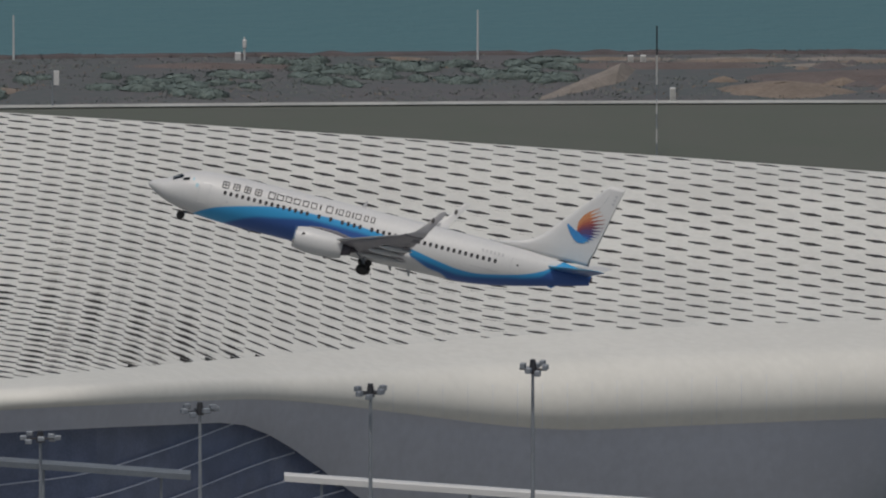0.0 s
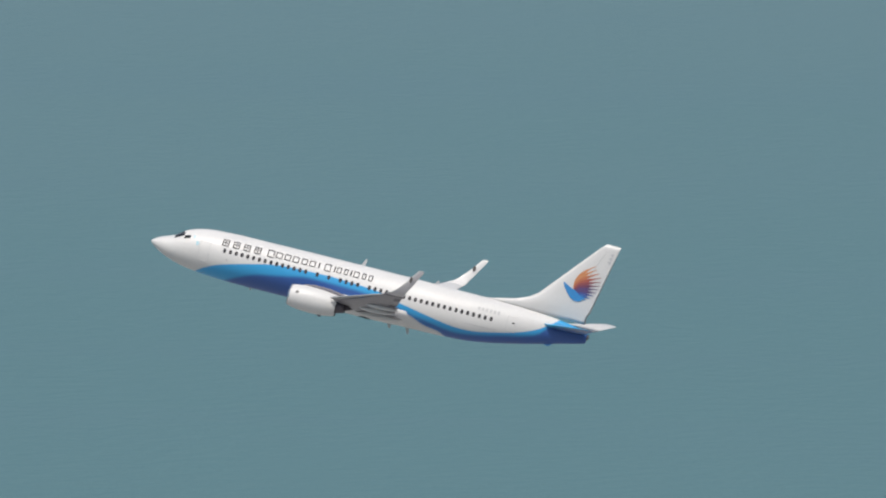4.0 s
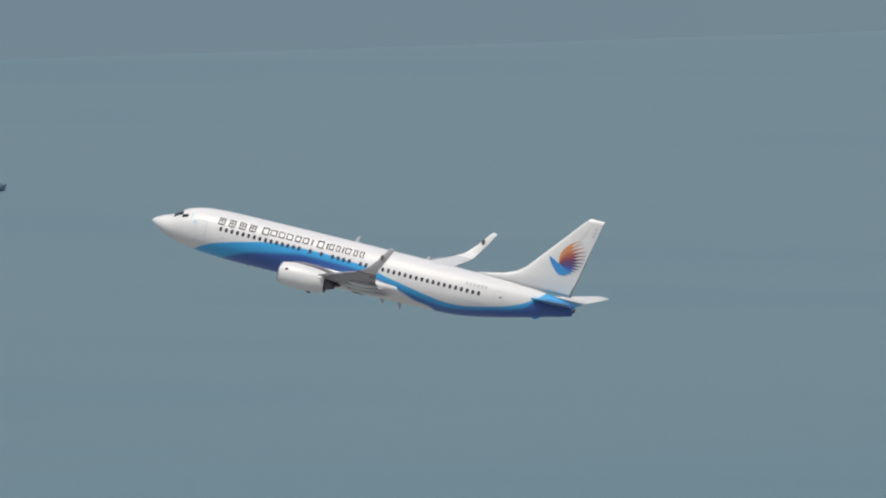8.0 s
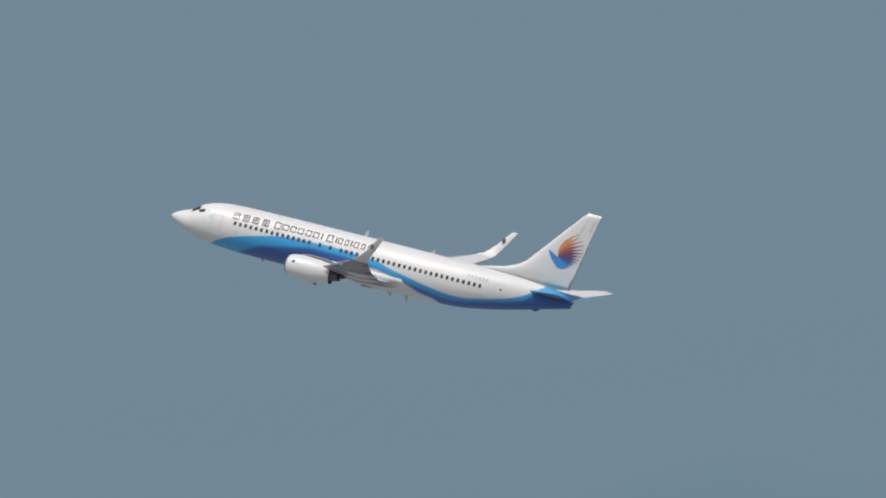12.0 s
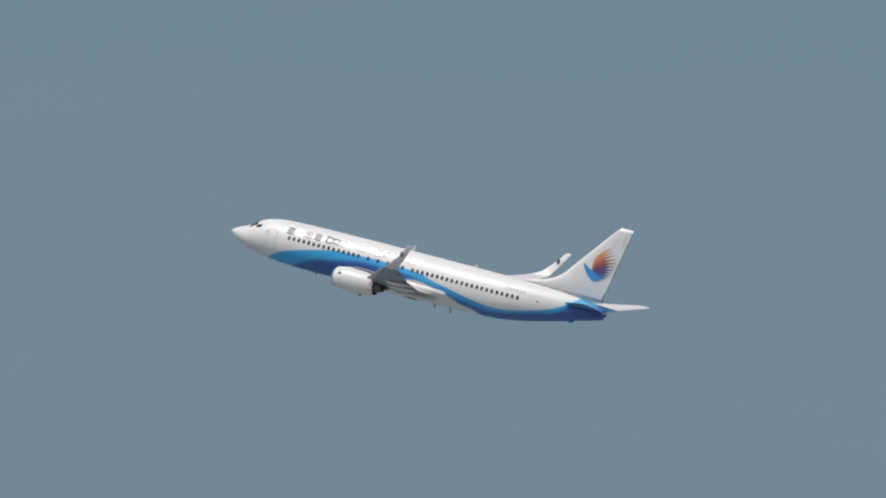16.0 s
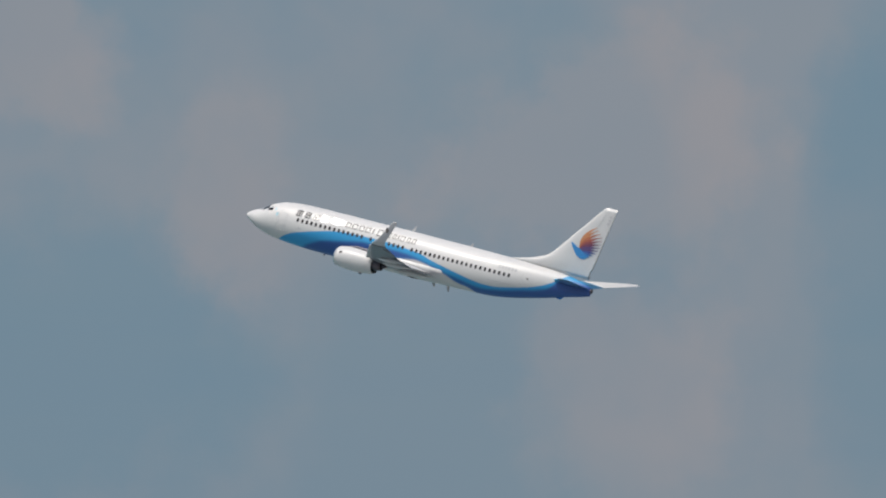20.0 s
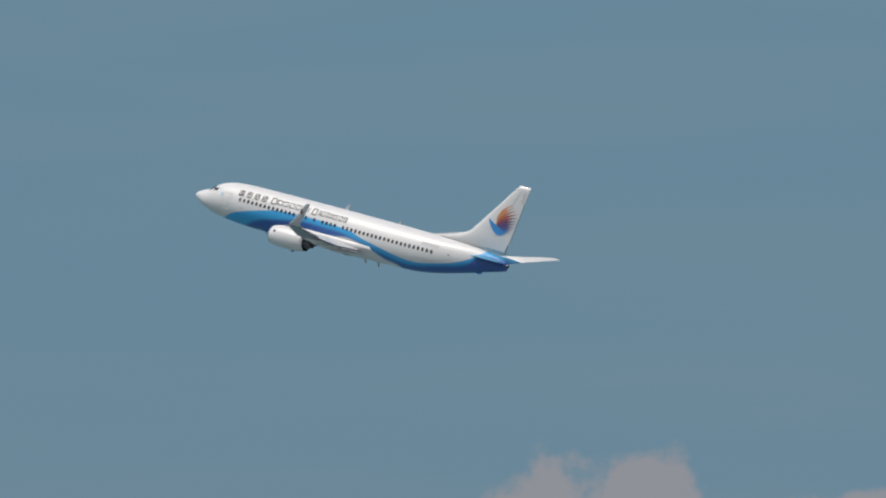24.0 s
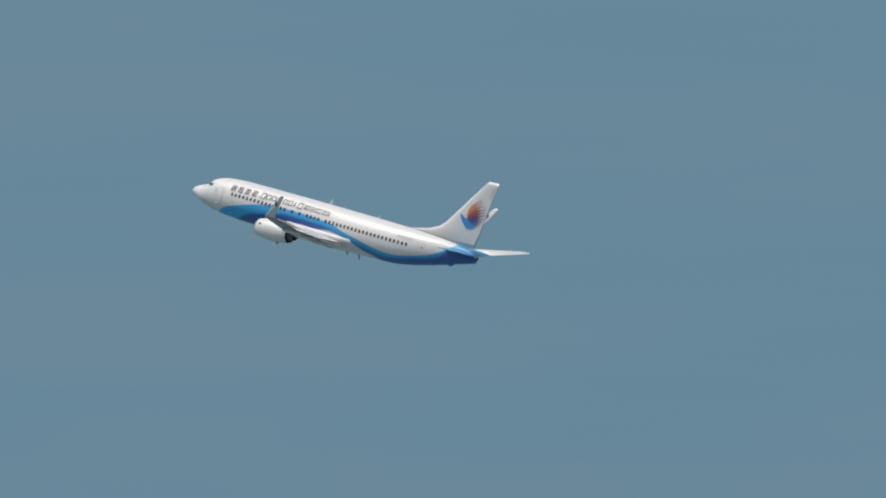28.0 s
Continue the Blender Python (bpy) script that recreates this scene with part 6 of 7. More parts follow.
def build_sea():
    buoy("yellow conical buoy near the viaduct", 9.21, 2742, YELLOW, 2.6)
    buoy("small red buoy beside the container ship", 21.238, 3631, BOX_RED, 3.0)
    for a, d, k in ((22.66, 3560, 1.0), (22.31, 3480, 0.8), (10.9, 2760, 0.9), (8.02, 2640, 0.8)):
        buoy("tiny pale marker float on the water", a, d, CABIN, k)
    container_ship = ship("container_ship", "low dark river ship carrying red containers", spot(21.877, 3600), 63.5, 11, 3.0, NAVY, (5.6, 5.6, 6.6, 3), CABIN,
         [(-20.5, 0, 0, 12, 7, 2.6, BOX_RED), (-12.5, 0, 0, 3, 7, 2.4, PRIMER), (-4.6, 0, 0, 5, 7, 2.7, BOX_RED), (-27.0, 0, 0, 4, 6, 3.2, DEEP_HULL), (3.2, -1.2, 0, 10.0, 7, 3.4, BOX_RED), (20.6, 0, 0.3, 9.0, 7, 2.6, BOX_RED), (12.0, 0, 0, 1.0, 7, 2.0, DEEP_HULL)],
         ((26.2, 6.0), (5.6, 8.4)))
    fore = part("forecastle_frame", boxes((26.7, 0, 5.8, 2.4, 5, 0.4), (25.7, -2, 4.5, 0.3, 0.3, 2.4), (27.7, -2, 4.5, 0.3, 0.3, 2.4), (25.7, 2, 4.5, 0.3, 0.3, 2.4), (27.7, 2, 4.5, 0.3, 0.3, 2.4)), CABIN, container_ship, "white forecastle frame")
    part("light_mast", tubes(((26.7, 0, 6.0), (26.7, 0, 9.0), 0.12)), CABIN, fore)
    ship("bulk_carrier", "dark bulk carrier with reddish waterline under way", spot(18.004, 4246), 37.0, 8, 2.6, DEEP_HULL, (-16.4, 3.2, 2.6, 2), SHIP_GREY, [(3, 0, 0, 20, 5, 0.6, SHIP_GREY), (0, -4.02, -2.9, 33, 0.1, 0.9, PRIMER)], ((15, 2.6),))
    ship("coaster", "small brown coaster with a green wheelhouse", spot(21.224, 4089), 24.4, 6, 1.7, PRIMER, (8.6, 4.0, 1.7, 1), SHIP_GREY, [(-3, 0, 0, 13, 4, 0.7, PRIMER)], ((10.5, 2.2),), sheer=0.4)
    ship("passenger_boat", "white two-deck workboat beside the platform", spot(21.426, 4328), 18.0, 4.5, 0.9, CABIN, (-6.5, 4.2, 3.0, 2), CABIN, [(2, 0, 0, 9, 3, 0.7, CABIN)], (), sheer=0.3, category="boat")
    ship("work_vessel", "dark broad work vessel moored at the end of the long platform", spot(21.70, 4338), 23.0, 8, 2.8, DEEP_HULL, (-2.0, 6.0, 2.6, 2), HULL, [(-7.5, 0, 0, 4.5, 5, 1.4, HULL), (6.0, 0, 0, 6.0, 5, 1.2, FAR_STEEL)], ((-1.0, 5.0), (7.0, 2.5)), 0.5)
    ship("flat_barge", "flat barge with red hull at the platform", spot(20.396, 4326), 23.0, 7, 1.2, HULL, (9.0, 3.5, 1.8, 1), CABIN, [(-4, 0, 0, 9, 4, 0.6, CABIN), (0, -3.52, -1.3, 20, 0.1, 0.7, OXIDE)], (), sheer=0.3)
    for a in (19.423, 19.312, 19.195):
        ship("skiff", "small dark open skiff", spot(a, 4363), 2.6, 1.0, 0.6, HULL, None, None, [(-0.2, 0, 0, 0.6, 0.5, 1.3, HULL)], (), 0.2, "boat")
    ship("skiff", "small grey open skiff alone on the water", spot(16.79, 3982), 4.0, 1.4, 0.6, FAR_STEEL, None, None, [(-0.4, 0, 0, 1.6, 0.9, 0.4, FAR_STEEL)], (), 0.2, "boat")
    for label, a, d, ln, top in (("long low grey barge far out", 21.84, 4593, 22.0, 1.4), ("grey barge hull far out at sea", 21.956, 4605, 11.0, 1.2), ("grey sand barge far out", 26.083, 4316, 24.0, 1.1),
                                 ("long low sand barge passing the tower", 26.246, 4302, 52.0, 1.1),
                                 ("low dark barge far out", 24.973, 4537, 31.6, 0.9), ("grey barge hull far out at sea", 25.30, 4420, 13.0, 0.8), ("grey barge hull far out at sea", 18.95, 4455, 40.0, 1.2)):
        ship("barge", label, spot(a, d), ln, 6, top, SHIP_GREY, (ln * 0.40, ln * 0.12, 1.2, 1), SHIP_GREY, [(-ln * 0.1, 0, 0, ln * 0.5, 4, 0.35, SHIP_GREY)], (), 0.7, "barge")
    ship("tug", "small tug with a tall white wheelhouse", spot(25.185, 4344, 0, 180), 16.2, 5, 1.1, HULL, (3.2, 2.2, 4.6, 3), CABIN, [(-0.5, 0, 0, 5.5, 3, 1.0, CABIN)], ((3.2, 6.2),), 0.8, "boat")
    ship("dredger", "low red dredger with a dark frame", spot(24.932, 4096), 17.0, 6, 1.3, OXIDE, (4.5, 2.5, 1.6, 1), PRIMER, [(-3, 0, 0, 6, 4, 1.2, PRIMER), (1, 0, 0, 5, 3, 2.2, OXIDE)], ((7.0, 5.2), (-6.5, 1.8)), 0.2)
    ship("red_float", "half-sunk reddish pontoon near the platform", spot(25.265, 4100), 5.2, 3, 0.7, PRIMER, None, None, [(0.4, 0, 0, 1.6, 1.4, 0.9, OXIDE)], (), 0.1, "pontoon")
    pf = thing("survey_platform", "square steel platform with a roofed cabin", "platform", m=spot(20.877, 4207))
    part("deck", boxes((0, 0, 1.2, 7.0, 7.0, 0.7), bevel=0.1), PRIMER, pf)
    for x in (-2.8, 2.8):
        for y in (-2.8, 2.8):
            part("support_post", tubes(((x, y, -1), (x, y, 4.6), 0.3)), PRIMER, pf)
    part("cabin", boxes((0, 0, 3.0, 4.6, 4.6, 2.8), bevel=0.1), FAR_STEEL, pf)
    part("roof", boxes((0, 0, 4.9, 5.6, 5.6, 0.8), bevel=0.25), HULL, pf)
    part("mast", tubes(((2.6, 0, 5.0), (2.6, 0, 6.8), 0.09)), FAR_STEEL, pf)
    # first tower and its long working platform
    pylon("tall pale bridge tower under construction on the long platform", spot(20.868, 4378, 0, 25), 140, "bridge towers")
    platform("very long piled working platform with huts and stores", spot(20.686, 4364, 0, -7), 176.0, 12, 70, 2)
    # concrete plant
    plant = thing("concrete_plant", "concrete plant with rows of white silos", "silos", m=spot(20.021, 4370, 3.75))
    for i in range(7):
        x = -10.0 + i * 2.45
        silo = part("silo", tubes(((x, 0, 3.6), (x, 0, 12.2 + 0.5 * (i % 3)), 1.0), ((x, 0, 1.8), (x, 0, 3.6), 0.2, 1.0), n=14), CABIN if i < 3 else FAR_CONC, plant)
        part("vent", tubes(((x, 0, 12.2), (x, 0, 14.2), 0.35)), FAR_STEEL, silo)
        part("ring", tubes(((x, 0, 8.0), (x, 0, 8.8), 1.12), n=14), FAR_STEEL, silo)
        for s in (-0.7, 0.7):
            part("leg", tubes(((x + s, -0.5, 0), (x + s, -0.5, 3.6), 0.12)), FAR_STEEL, silo)
    part("tall_bin", boxes((9.6, 0, 11.5, 3.2, 3, 7.0), bevel=0.1), CABIN, plant, "tall pale bin")
    part("bin_frame", boxes((9.6, 0, 4.0, 3.6, 3.4, 8.0)), FAR_STEEL, plant)
    part("mixer_house", boxes((11.5, 0.5, 4.6, 11, 4, 9.0), bevel=0.1), SHIP_GREY, plant)
    part("bunker", boxes((-4.0, -1.4, 1.7, 14.5, 1.6, 3.4), bevel=0.1), HULL, plant)
    part("gantry", boxes((-2.5, 0, 13.4, 17, 1.2, 0.5)), FAR_STEEL, plant)
    bm = bmesh.new()
    lattice(bm, (14.5, 0, 6.0), (26.5, 0, 1.2), 0.7, 0.16)
    part("conveyor", bm, FAR_STEEL, plant)
    hut = thing("site_office", "white flat-roofed site office on the platform", "hut", m=spot(20.328, 4364, 3.75))
    part("wall", boxes((0, 0, 1.6, 7.0, 3, 3.2), bevel=0.06), CABIN, hut)
    part("roof", boxes((0, 0, 3.3, 7.4, 3.4, 0.25)), FAR_STEEL, hut)
    for i in range(5):
        part("window", boxes((-2.8 + i * 1.4, -1.53, 2.0, 0.7, 0.06, 0.8)), GLAZING, hut)
    block = thing("crane_tower", "dark blue-grey jack-up crane tower on the platform", "crane", m=spot(19.599, 4364, 3.75))
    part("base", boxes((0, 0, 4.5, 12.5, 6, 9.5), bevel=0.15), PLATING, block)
    part("cap", boxes((-4.0, 0, 9.6, 5.0, 3, 0.4)), CABIN, block)
    bm = bmesh.new()
    for x in (-3.2, 3.2):
        lattice(bm, (x, 0, 9), (x, 0, 60), 1.4, 0.26)
    part("lattice_mast", bm, FAR_STEEL, block)
    part("mast_panel", boxes((0, 0.5, 34, 8.6, 1.5, 50)), HULL, block)
    # second tower
    pylon("tall pale bridge tower under construction with arched crossbeam", spot(25.613, 4197, 0, 25), 140, "bridge towers", 2.2)
    platform("piled platform round the second tower with white huts", spot(25.586, 4160, 0, -6), 90.9, 14, 40, 9)
    long_hut = thing("site_office", "long white site hut on the tower platform", "hut", m=spot(25.062, 4158, 3.75))
    part("wall", boxes((0, 0, 1.0, 9.4, 3, 2.0), bevel=0.06), CABIN, long_hut)
    part("roof", boxes((0, 0, 2.1, 9.8, 3.4, 0.2)), CABIN, long_hut)
    for i in range(6):
        part("window", boxes((-3.9 + i * 1.55, -1.53, 1.2, 0.7, 0.06, 0.7)), GLAZING, long_hut)
    # office barge along the water
    platform("long mooring pontoon with rows of white cabins", spot(26.40, 4114, 0, -4), 78.0, 9, 10, 17)
    for a in (26.95, 26.73, 26.58, 26.43, 26.28, 25.99):
        cab = thing("site_cabin", "row of white site cabins on the pontoon", "hut", "site cabins", spot(a, 4114, 3.75))
        part("wall", boxes((0, 0, 0.85, 9.8, 3, 1.7), bevel=0.06), CABIN, cab)
        part("roof", boxes((0, 0, 1.8, 10.1, 3.3, 0.2)), CABIN, cab)
        for i in range(7):
            part("window", boxes((-4.2 + i * 1.4, -1.53, 1.0, 0.7, 0.06, 0.6)), GLAZING, cab)
    ship("passenger_boat", "white two-deck ferry moored at the pontoon", spot(26.117, 4104), 11.4, 3.6, 0.8, CABIN, (0.6, 8.4, 2.3, 2), CABIN, (), ((1.0, 3.6),), 0.3, "boat")
    ship("passenger_boat", "white workboat moored at the pontoon", spot(26.20, 4095), 8.0, 3.0, 0.7, CABIN, (-0.5, 5.4, 1.8, 2), CABIN, (), (), 0.3, "boat")
    # third foundation: caisson with falsework and a tower crane
    cais = thing("tower_foundation", "rust-red caisson of a tower being raised with falsework", "bridge pier", m=spot(27.241, 4142))
    part("caisson", loft([[(-9.6, -6, -1), (9.6, -6, -1), (9.6, 6, -1), (-9.6, 6, -1)], [(-11.7, -7, 20.5), (11.7, -7, 20.5), (11.7, 7, 20.5), (-11.7, 7, 20.5)]]), PRIMER, cais)
    for i in range(19):
        x = -11 + i * 1.22
        part("formwork_rib", loft([[(x * 0.83 - 0.15, -6.15, 0), (x * 0.83 + 0.15, -6.15, 0), (x * 0.83, -6.0, 0)], [(x - 0.15, -7.15, 20.9), (x + 0.15, -7.15, 20.9), (x, -7.0, 20.9)]]), PRIMER, cais)
    part("core", boxes((0.8, 0, 29.0, 5.6, 5, 18), bevel=0.2), HULL, cais)
    bm = bmesh.new()
    lattice(bm, (-1.6, -3, 3), (-1.6, -3, 50), 1.1, 0.17)
    part("falsework", bm, PRIMER, cais)
    part("crane_cab", tubes(((-1.6, -3, 44), (-1.6, -3, 47), 1.7)), FAR_STEEL, cais)
    part("crane_head", tubes(((-1.6, -3, 50), (-1.6, -3, 55), 0.9, 0.1)), FAR_STEEL, cais)
    bm = bmesh.new()
    lattice(bm, (-1.6, -3, 50.5), (-20, -3, 50.2), 0.5, 0.12)
    lattice(bm, (-1.6, -3, 50.5), (5.5, -3, 50.0), 0.5, 0.12)
    part("jib", bm, PRIMER, cais)
    part("counterweight", boxes((5.3, -3, 49.0, 1.6, 1.4, 2.2)), FAR_STEEL, cais)
    bm = bmesh.new()
    lattice(bm, (3.4, -2, 37.2), (8.0, -2, 37.0), 0.4, 0.12)
    lattice(bm, (8.0, -2, 37.0), (12.4, -2, 33.0), 0.4, 0.12)
    lattice(bm, (-9.5, -2, 37.4), (0, -2, 37.4), 0.25, 0.09)
    part("placing_boom", bm, FAR_STEEL, cais)
    part("bucket", boxes((10.2, -2, 34.6, 3.6, 1.5, 2.4)), FAR_STEEL, cais)
    part("hanging_form", boxes((9.6, -2, 25.6, 2.4, 1.2, 0.7)), CABIN, cais)
    platform("dark working platform round the caisson", spot(27.35, 4128), 42.0, 10, 26, 23)
    # approach piers
    for a, top, capped in ((28.737, 27.4, True), (28.362, 27.0, False), (27.988, 33.4, True), (29.12, 26.4, True)):
        pier = thing("approach_pier", "white concrete approach pier, hammerhead on top" if capped else "white concrete approach pier without a cap yet", "bridge pier", "approach piers", spot(a, 4109))
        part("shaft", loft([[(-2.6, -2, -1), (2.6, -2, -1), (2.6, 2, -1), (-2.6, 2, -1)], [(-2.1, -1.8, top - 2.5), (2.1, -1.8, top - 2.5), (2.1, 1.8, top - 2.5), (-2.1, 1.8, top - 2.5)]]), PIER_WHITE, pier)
        if capped:
            part("hammerhead", loft([[(-8.2, -1.8, top - 1.0), (-8.2, 1.8, top - 1.0), (-8.2, 1.8, top), (-8.2, -1.8, top)], [(-2.6, -2, top - 2.8), (-2.6, 2, top - 2.8), (-2.6, 2, top), (-2.6, -2, top)],
                                     [(2.6, -2, top - 2.8), (2.6, 2, top - 2.8), (2.6, 2, top), (2.6, -2, top)], [(8.2, -1.8, top - 1.0), (8.2, 1.8, top - 1.0), (8.2, 1.8, top), (8.2, -1.8, top)]]), PIER_WHITE, pier)
        else:
            part("starter_bar", boxes((0, 0, top - 2.2, 3.2, 2.6, 1.0)), PRIMER, pier)
        part("pile_cap", boxes((0, 0, 0.4, 8, 6, 2.2), bevel=0.2), FAR_CONC, pier)
    for label, a, foot, tip in (("red crawler crane by the approach pier", 27.99, (3.0, 0.0), (-0.5, 22.0)), ("red lattice crane low over the water", 28.10, (-3.0, 2.0), (3.4, 17.5)), ("red and white piling crane", 27.645, (0, 0), (0.2, 20.6))):
        crane = thing("crane", label, "crane", m=spot(a, 4090))
        part("pontoon", boxes((foot[0], 0, 0.3, 9, 5, 1.8), bevel=0.2), HULL, crane)
        part("cab", boxes((foot[0] + 0.6, 0, 2.2, 3.0, 2.2, 2.4), bevel=0.15), PRIMER, crane)
        bm = bmesh.new()
        lattice(bm, (foot[0], 0, 1.5), (tip[0], 0, tip[1]), 0.32, 0.10)
        part("boom", bm, OXIDE, crane)
        part("hook_line", tubes(((tip[0], 0, tip[1]), (tip[0] + 0.1, 0, tip[1] * 0.35), 0.05), n=4), FAR_STEEL, crane)
    # far shore: low bank, haze-pale city on a rise added to fit the view
    bank = []
    for i in range(60):
        left = 26.2 + i * 0.08
        m = spot(left, 4737)
        tall = 1.3 + 0.7 * noise.noise((left * 6, 3.0, 1.0))
        bank.append([tuple(m @ Vector((0, y, z))) for y, z in ((-3, -0.5), (-1, tall), (3, tall * 0.9), (6, -0.5))])
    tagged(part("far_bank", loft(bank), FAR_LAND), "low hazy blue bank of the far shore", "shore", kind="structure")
    rise = []
    for i in range(40):
        left = 26.3 + i * 0.05
        m = spot(left, 4900)
        tall = 15.0 * smooth(26.3, 26.9, left) * (1 - smooth(27.9, 28.25, left)) + 0.8 * noise.noise((left * 5, 1.0, 2.0))
        rise.append([tuple(m @ Vector((0, y, z))) for y, z in ((-30, -0.5), (0, max(0.2, tall * 0.5)), (25, max(0.3, tall)), (60, max(0.3, tall)))])
    tagged(part("far_rise", loft(rise, cap=False, closed=False), FAR_RISE), "added haze-coloured rise lifting the far city into view", "land", kind="structure")
    rng = random.Random(77)
    for i in range(17):
        a = 28.02 - 0.85 * i / 16 + rng.uniform(-0.01, 0.01)
        tall = rng.uniform(11.0, 19.0) + 5.0 * math.exp(-((i - 11) / 3.0) ** 2)
        b = thing("high_rise", "high-rise block in haze-paled colour on the far shore", "building", "far city", spot(a, 4942, 11.5))
        w = rng.uniform(2.2, 4.0)
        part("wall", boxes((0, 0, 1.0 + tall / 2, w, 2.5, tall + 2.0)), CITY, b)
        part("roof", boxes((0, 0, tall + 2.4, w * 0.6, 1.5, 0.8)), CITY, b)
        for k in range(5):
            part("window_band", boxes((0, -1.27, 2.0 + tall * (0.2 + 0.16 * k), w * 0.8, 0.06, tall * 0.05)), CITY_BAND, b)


# far-shore, pier and city colours have the distance haze put into them
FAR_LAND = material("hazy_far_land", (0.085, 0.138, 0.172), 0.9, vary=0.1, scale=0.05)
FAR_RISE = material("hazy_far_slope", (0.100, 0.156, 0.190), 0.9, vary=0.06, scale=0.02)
PIER_WHITE = material("haze_pale_concrete", (0.30, 0.345, 0.37), 0.8, vary=0.12, scale=0.2)
CITY_BAND = material("haze_toned_window_strip", (0.176, 0.232, 0.272), 0.8, vary=0.1)
CITY = material("haze_pale_facade", (0.212, 0.258, 0.292), 0.9, vary=0.1, scale=0.1)
build_sea()
FLIGHT = (   # seconds, place, roll, minus pitch, heading
    (0, -24.61, 1619.92, 137.74, 7.78, -13.94, 174.93), (0.5, -66.78, 1619.81, 144.84, 7.54, -13.39, 175.89), (1, -108.86, 1618.64, 151.82, 7.02, -13.14, 176.71),
    (1.5, -151.10, 1616.68, 158.61, 6.25, -13.18, 177.45), (2, -193.19, 1614.02, 165.31, 5.57, -13.34, 178.20), (2.5, -235.27, 1610.74, 171.96, 5.24, -13.46, 179.00),
    (3, -277.31, 1606.84, 178.53, 5.44, -13.55, 179.94), (3.5, -319.33, 1602.30, 184.83, 5.64, -13.58, 180.91), (4, -361.61, 1596.63, 188.67, 5.53, -13.89, 181.80),
    (4.5, -403.78, 1590.16, 192.31, 5.22, -14.43, 182.61), (5, -445.63, 1583.03, 196.94, 4.72, -14.93, 183.39), (5.5, -486.89, 1575.44, 203.86, 4.09, -15.12, 184.20),
    (6, -528.00, 1567.06, 211.53, 3.52, -15.09, 184.99), (6.5, -568.73, 1557.79, 219.02, 3.16, -15.09, 185.75), (7, -609.35, 1547.61, 226.54, 3.19, -14.99, 186.59),
    (7.5, -649.72, 1536.61, 234.03, 3.27, -14.83, 187.47), (8, -689.73, 1524.71, 241.43, 3.23, -14.65, 188.32), (8.5, -729.42, 1511.96, 248.92, 3.19, -14.53, 189.18),
    (9, -768.72, 1498.38, 256.28, 3.22, -14.55, 190.02), (9.5, -807.71, 1483.97, 263.66, 3.22, -14.67, 190.80), (10, -846.38, 1468.86, 271.08, 3.08, -14.79, 191.57),
    (10.5, -884.71, 1453.18, 278.35, 2.86, -14.87, 192.36), (11, -922.78, 1436.87, 285.66, 2.65, -14.87, 193.17), (11.5, -960.57, 1420.07, 292.95, 2.65, -14.81, 193.95),
    (12, -998.15, 1402.74, 300.15, 2.70, -14.79, 194.70), (12.5, -1035.53, 1384.82, 306.40, 2.78, -14.73, 195.50), (13, -1072.93, 1365.95, 310.29, 2.86, -14.57, 196.31),
    (13.5, -1110.01, 1346.40, 313.24, 2.94, -14.34, 197.11), (14, -1146.74, 1326.13, 315.49, 3.02, -14.07, 197.90), (14.5, -1182.86, 1305.31, 318.56, 3.06, -13.78, 198.68),
    (15, -1218.28, 1283.90, 322.99, 3.08, -13.50, 199.47), (15.5, -1252.99, 1261.97, 328.78, 2.94, -13.29, 200.17), (16, -1287.18, 1239.39, 334.52, 2.72, -13.16, 200.82),
    (16.5, -1320.81, 1216.24, 340.27, 2.55, -13.16, 201.53), (17, -1353.94, 1192.57, 346.03, 2.40, -13.24, 202.30), (17.5, -1386.58, 1168.30, 351.78, 2.20, -13.33, 203.01),
    (18, -1418.63, 1143.65, 357.51, 2.09, -13.33, 203.74), (18.5, -1450.26, 1118.44, 363.27, 2.22, -13.26, 204.48), (19, -1481.35, 1092.86, 369.03, 2.34, -13.16, 205.13),
    (19.5, -1511.92, 1066.91, 374.75, 2.42, -13.13, 205.72), (20, -1542.04, 1040.50, 380.42, 2.49, -13.22, 206.26), (20.5, -1571.60, 1013.67, 386.11, 2.41, -13.35, 206.86),
    (21, -1600.31, 986.28, 391.83, 2.22, -13.42, 207.41), (21.5, -1627.99, 958.39, 397.47, 1.96, -13.49, 207.92), (22, -1654.86, 929.86, 402.66, 1.60, -13.53, 208.33),
    (22.5, -1680.88, 901.01, 408.33, 1.18, -13.57, 208.70), (23, -1706.24, 871.87, 413.98, 0.79, -13.60, 209.07), (23.5, -1730.99, 842.69, 420.16, 0.45, -13.63, 209.49),
    (24, -1755.47, 813.18, 425.83, 0.25, -13.66, 209.99), (24.5, -1779.59, 783.60, 431.43, 0.18, -13.72, 210.60), (25, -1803.34, 754.01, 437.06, 0.15, -13.69, 211.28),
    (25.5, -1826.80, 724.19, 442.62, 0.14, -13.65, 211.92), (26, -1849.92, 694.34, 448.29, 0.13, -13.59, 212.50), (26.5, -1872.70, 664.43, 453.85, 0.15, -13.66, 213.05),
    (27, -1895.23, 634.44, 459.44, 0.19, -13.87, 213.58), (27.5, -1917.34, 604.35, 464.99, 0.21, -14.21, 214.15), (28, -1938.99, 574.11, 470.61, 0.18, -14.56, 214.77),
)


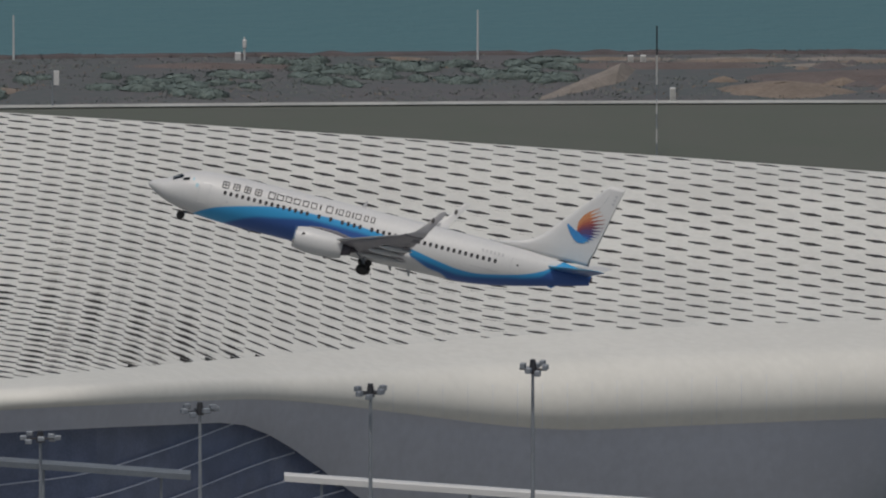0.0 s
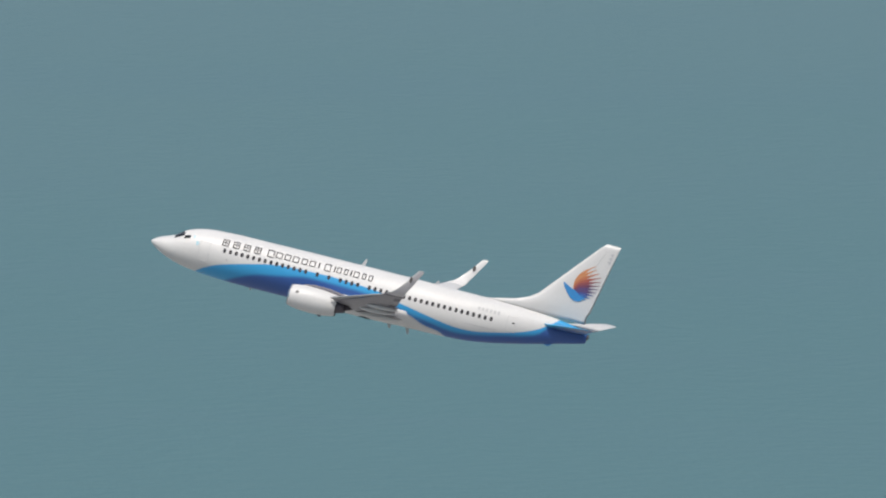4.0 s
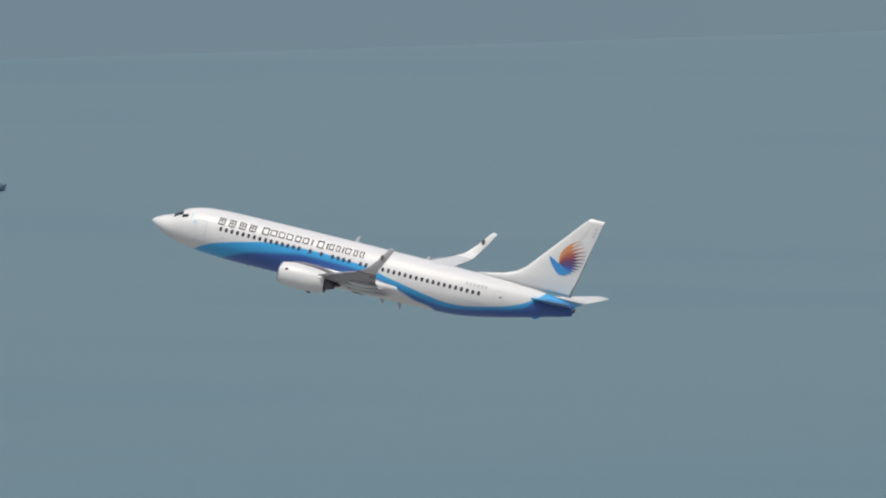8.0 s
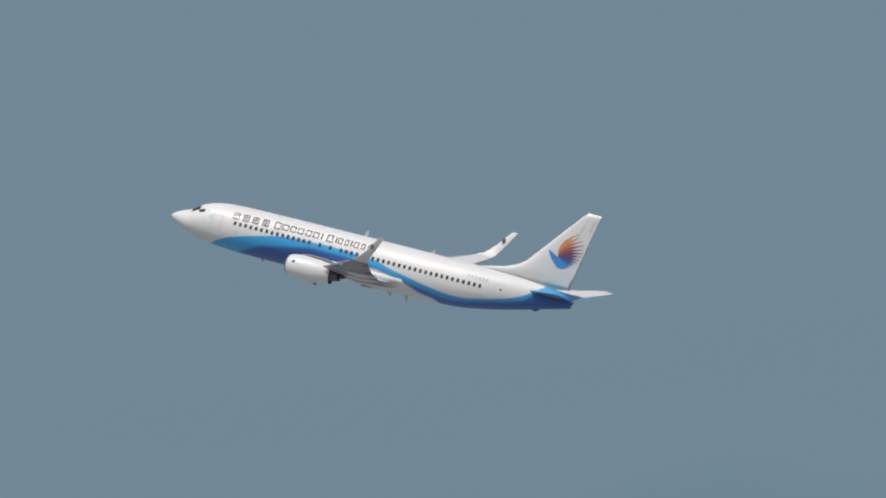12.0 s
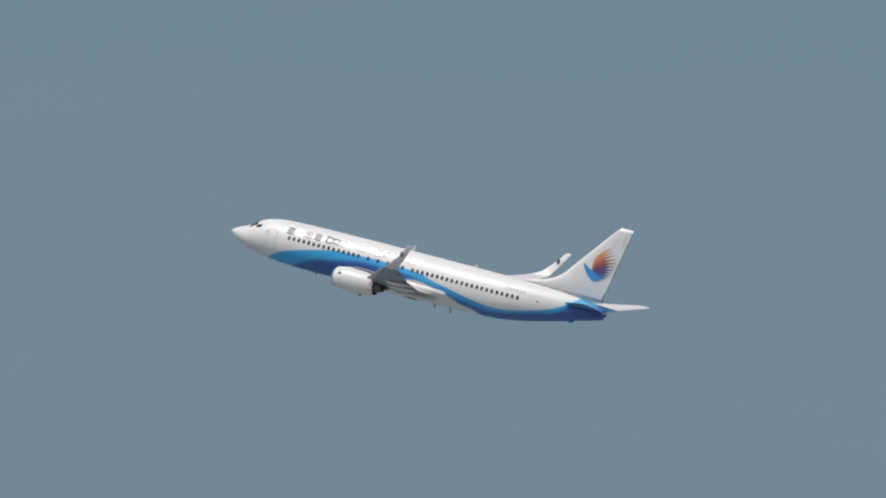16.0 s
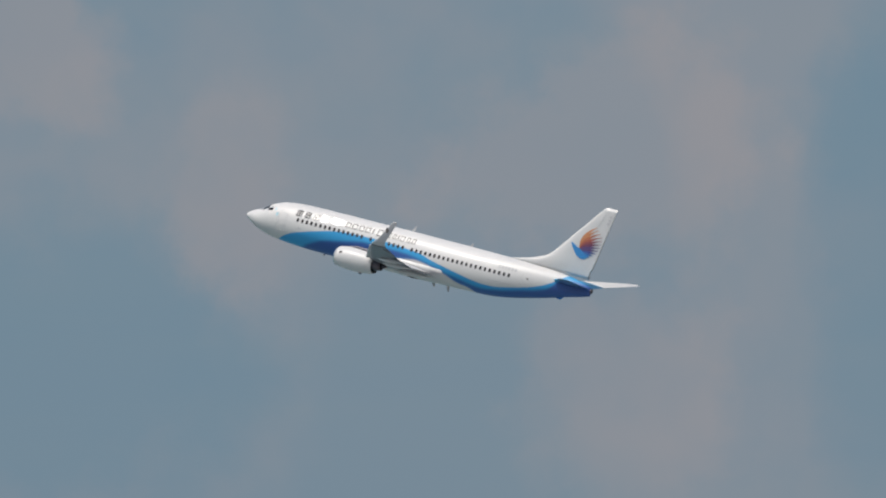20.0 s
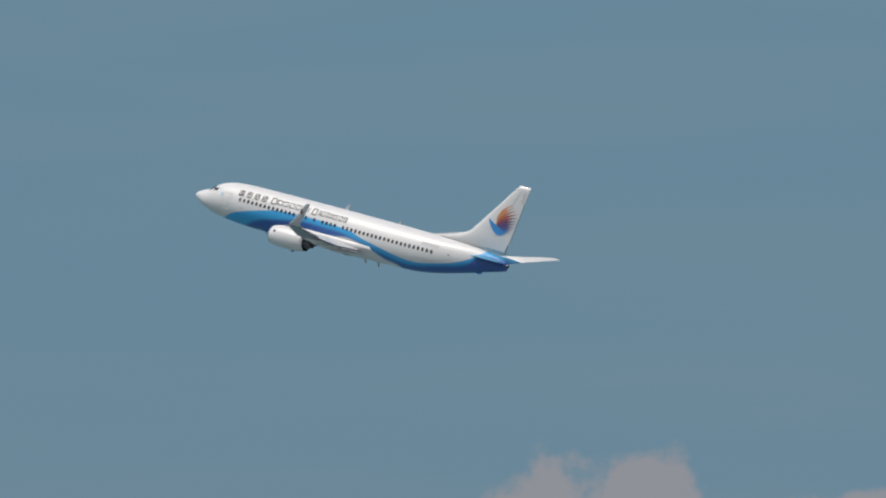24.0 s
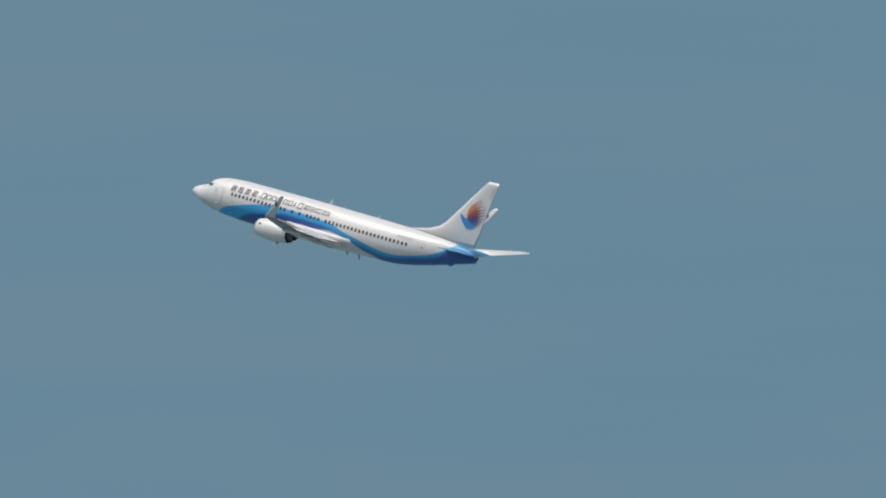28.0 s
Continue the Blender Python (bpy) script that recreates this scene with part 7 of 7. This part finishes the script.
def motions():
    walk(airliner, [(t, pose(x, y, z, roll, pitch, turn)) for t, x, y, z, roll, pitch, turn in FLIGHT])
    for leg, side in ((gear_port, 1), (gear_starboard, -1)):
        walk(leg, [(t, pose(-19.3, 2.3 * side, -1.55, a * side, 0, 0)) for t, a in ((0, -52), (0.5, -64), (1.1, -84), (2.0, -86), (28, -86))])
    walk(gear_nose, [(t, pose(-4.2, 0, -1.75, 0, a, 0)) for t, a in ((0, -50), (0.5, -62), (1.0, -84), (1.4, -106), (28, -106))])

    for v, x, t0, speed, off in TRAFFIC:
        walk(v, [(t, lane_pose(x + speed * 0.985 * (t - t0), off)) for t in (0, 1, 2, 3, 4, 8, 12, 16, 20, 24, 28)])


motions()
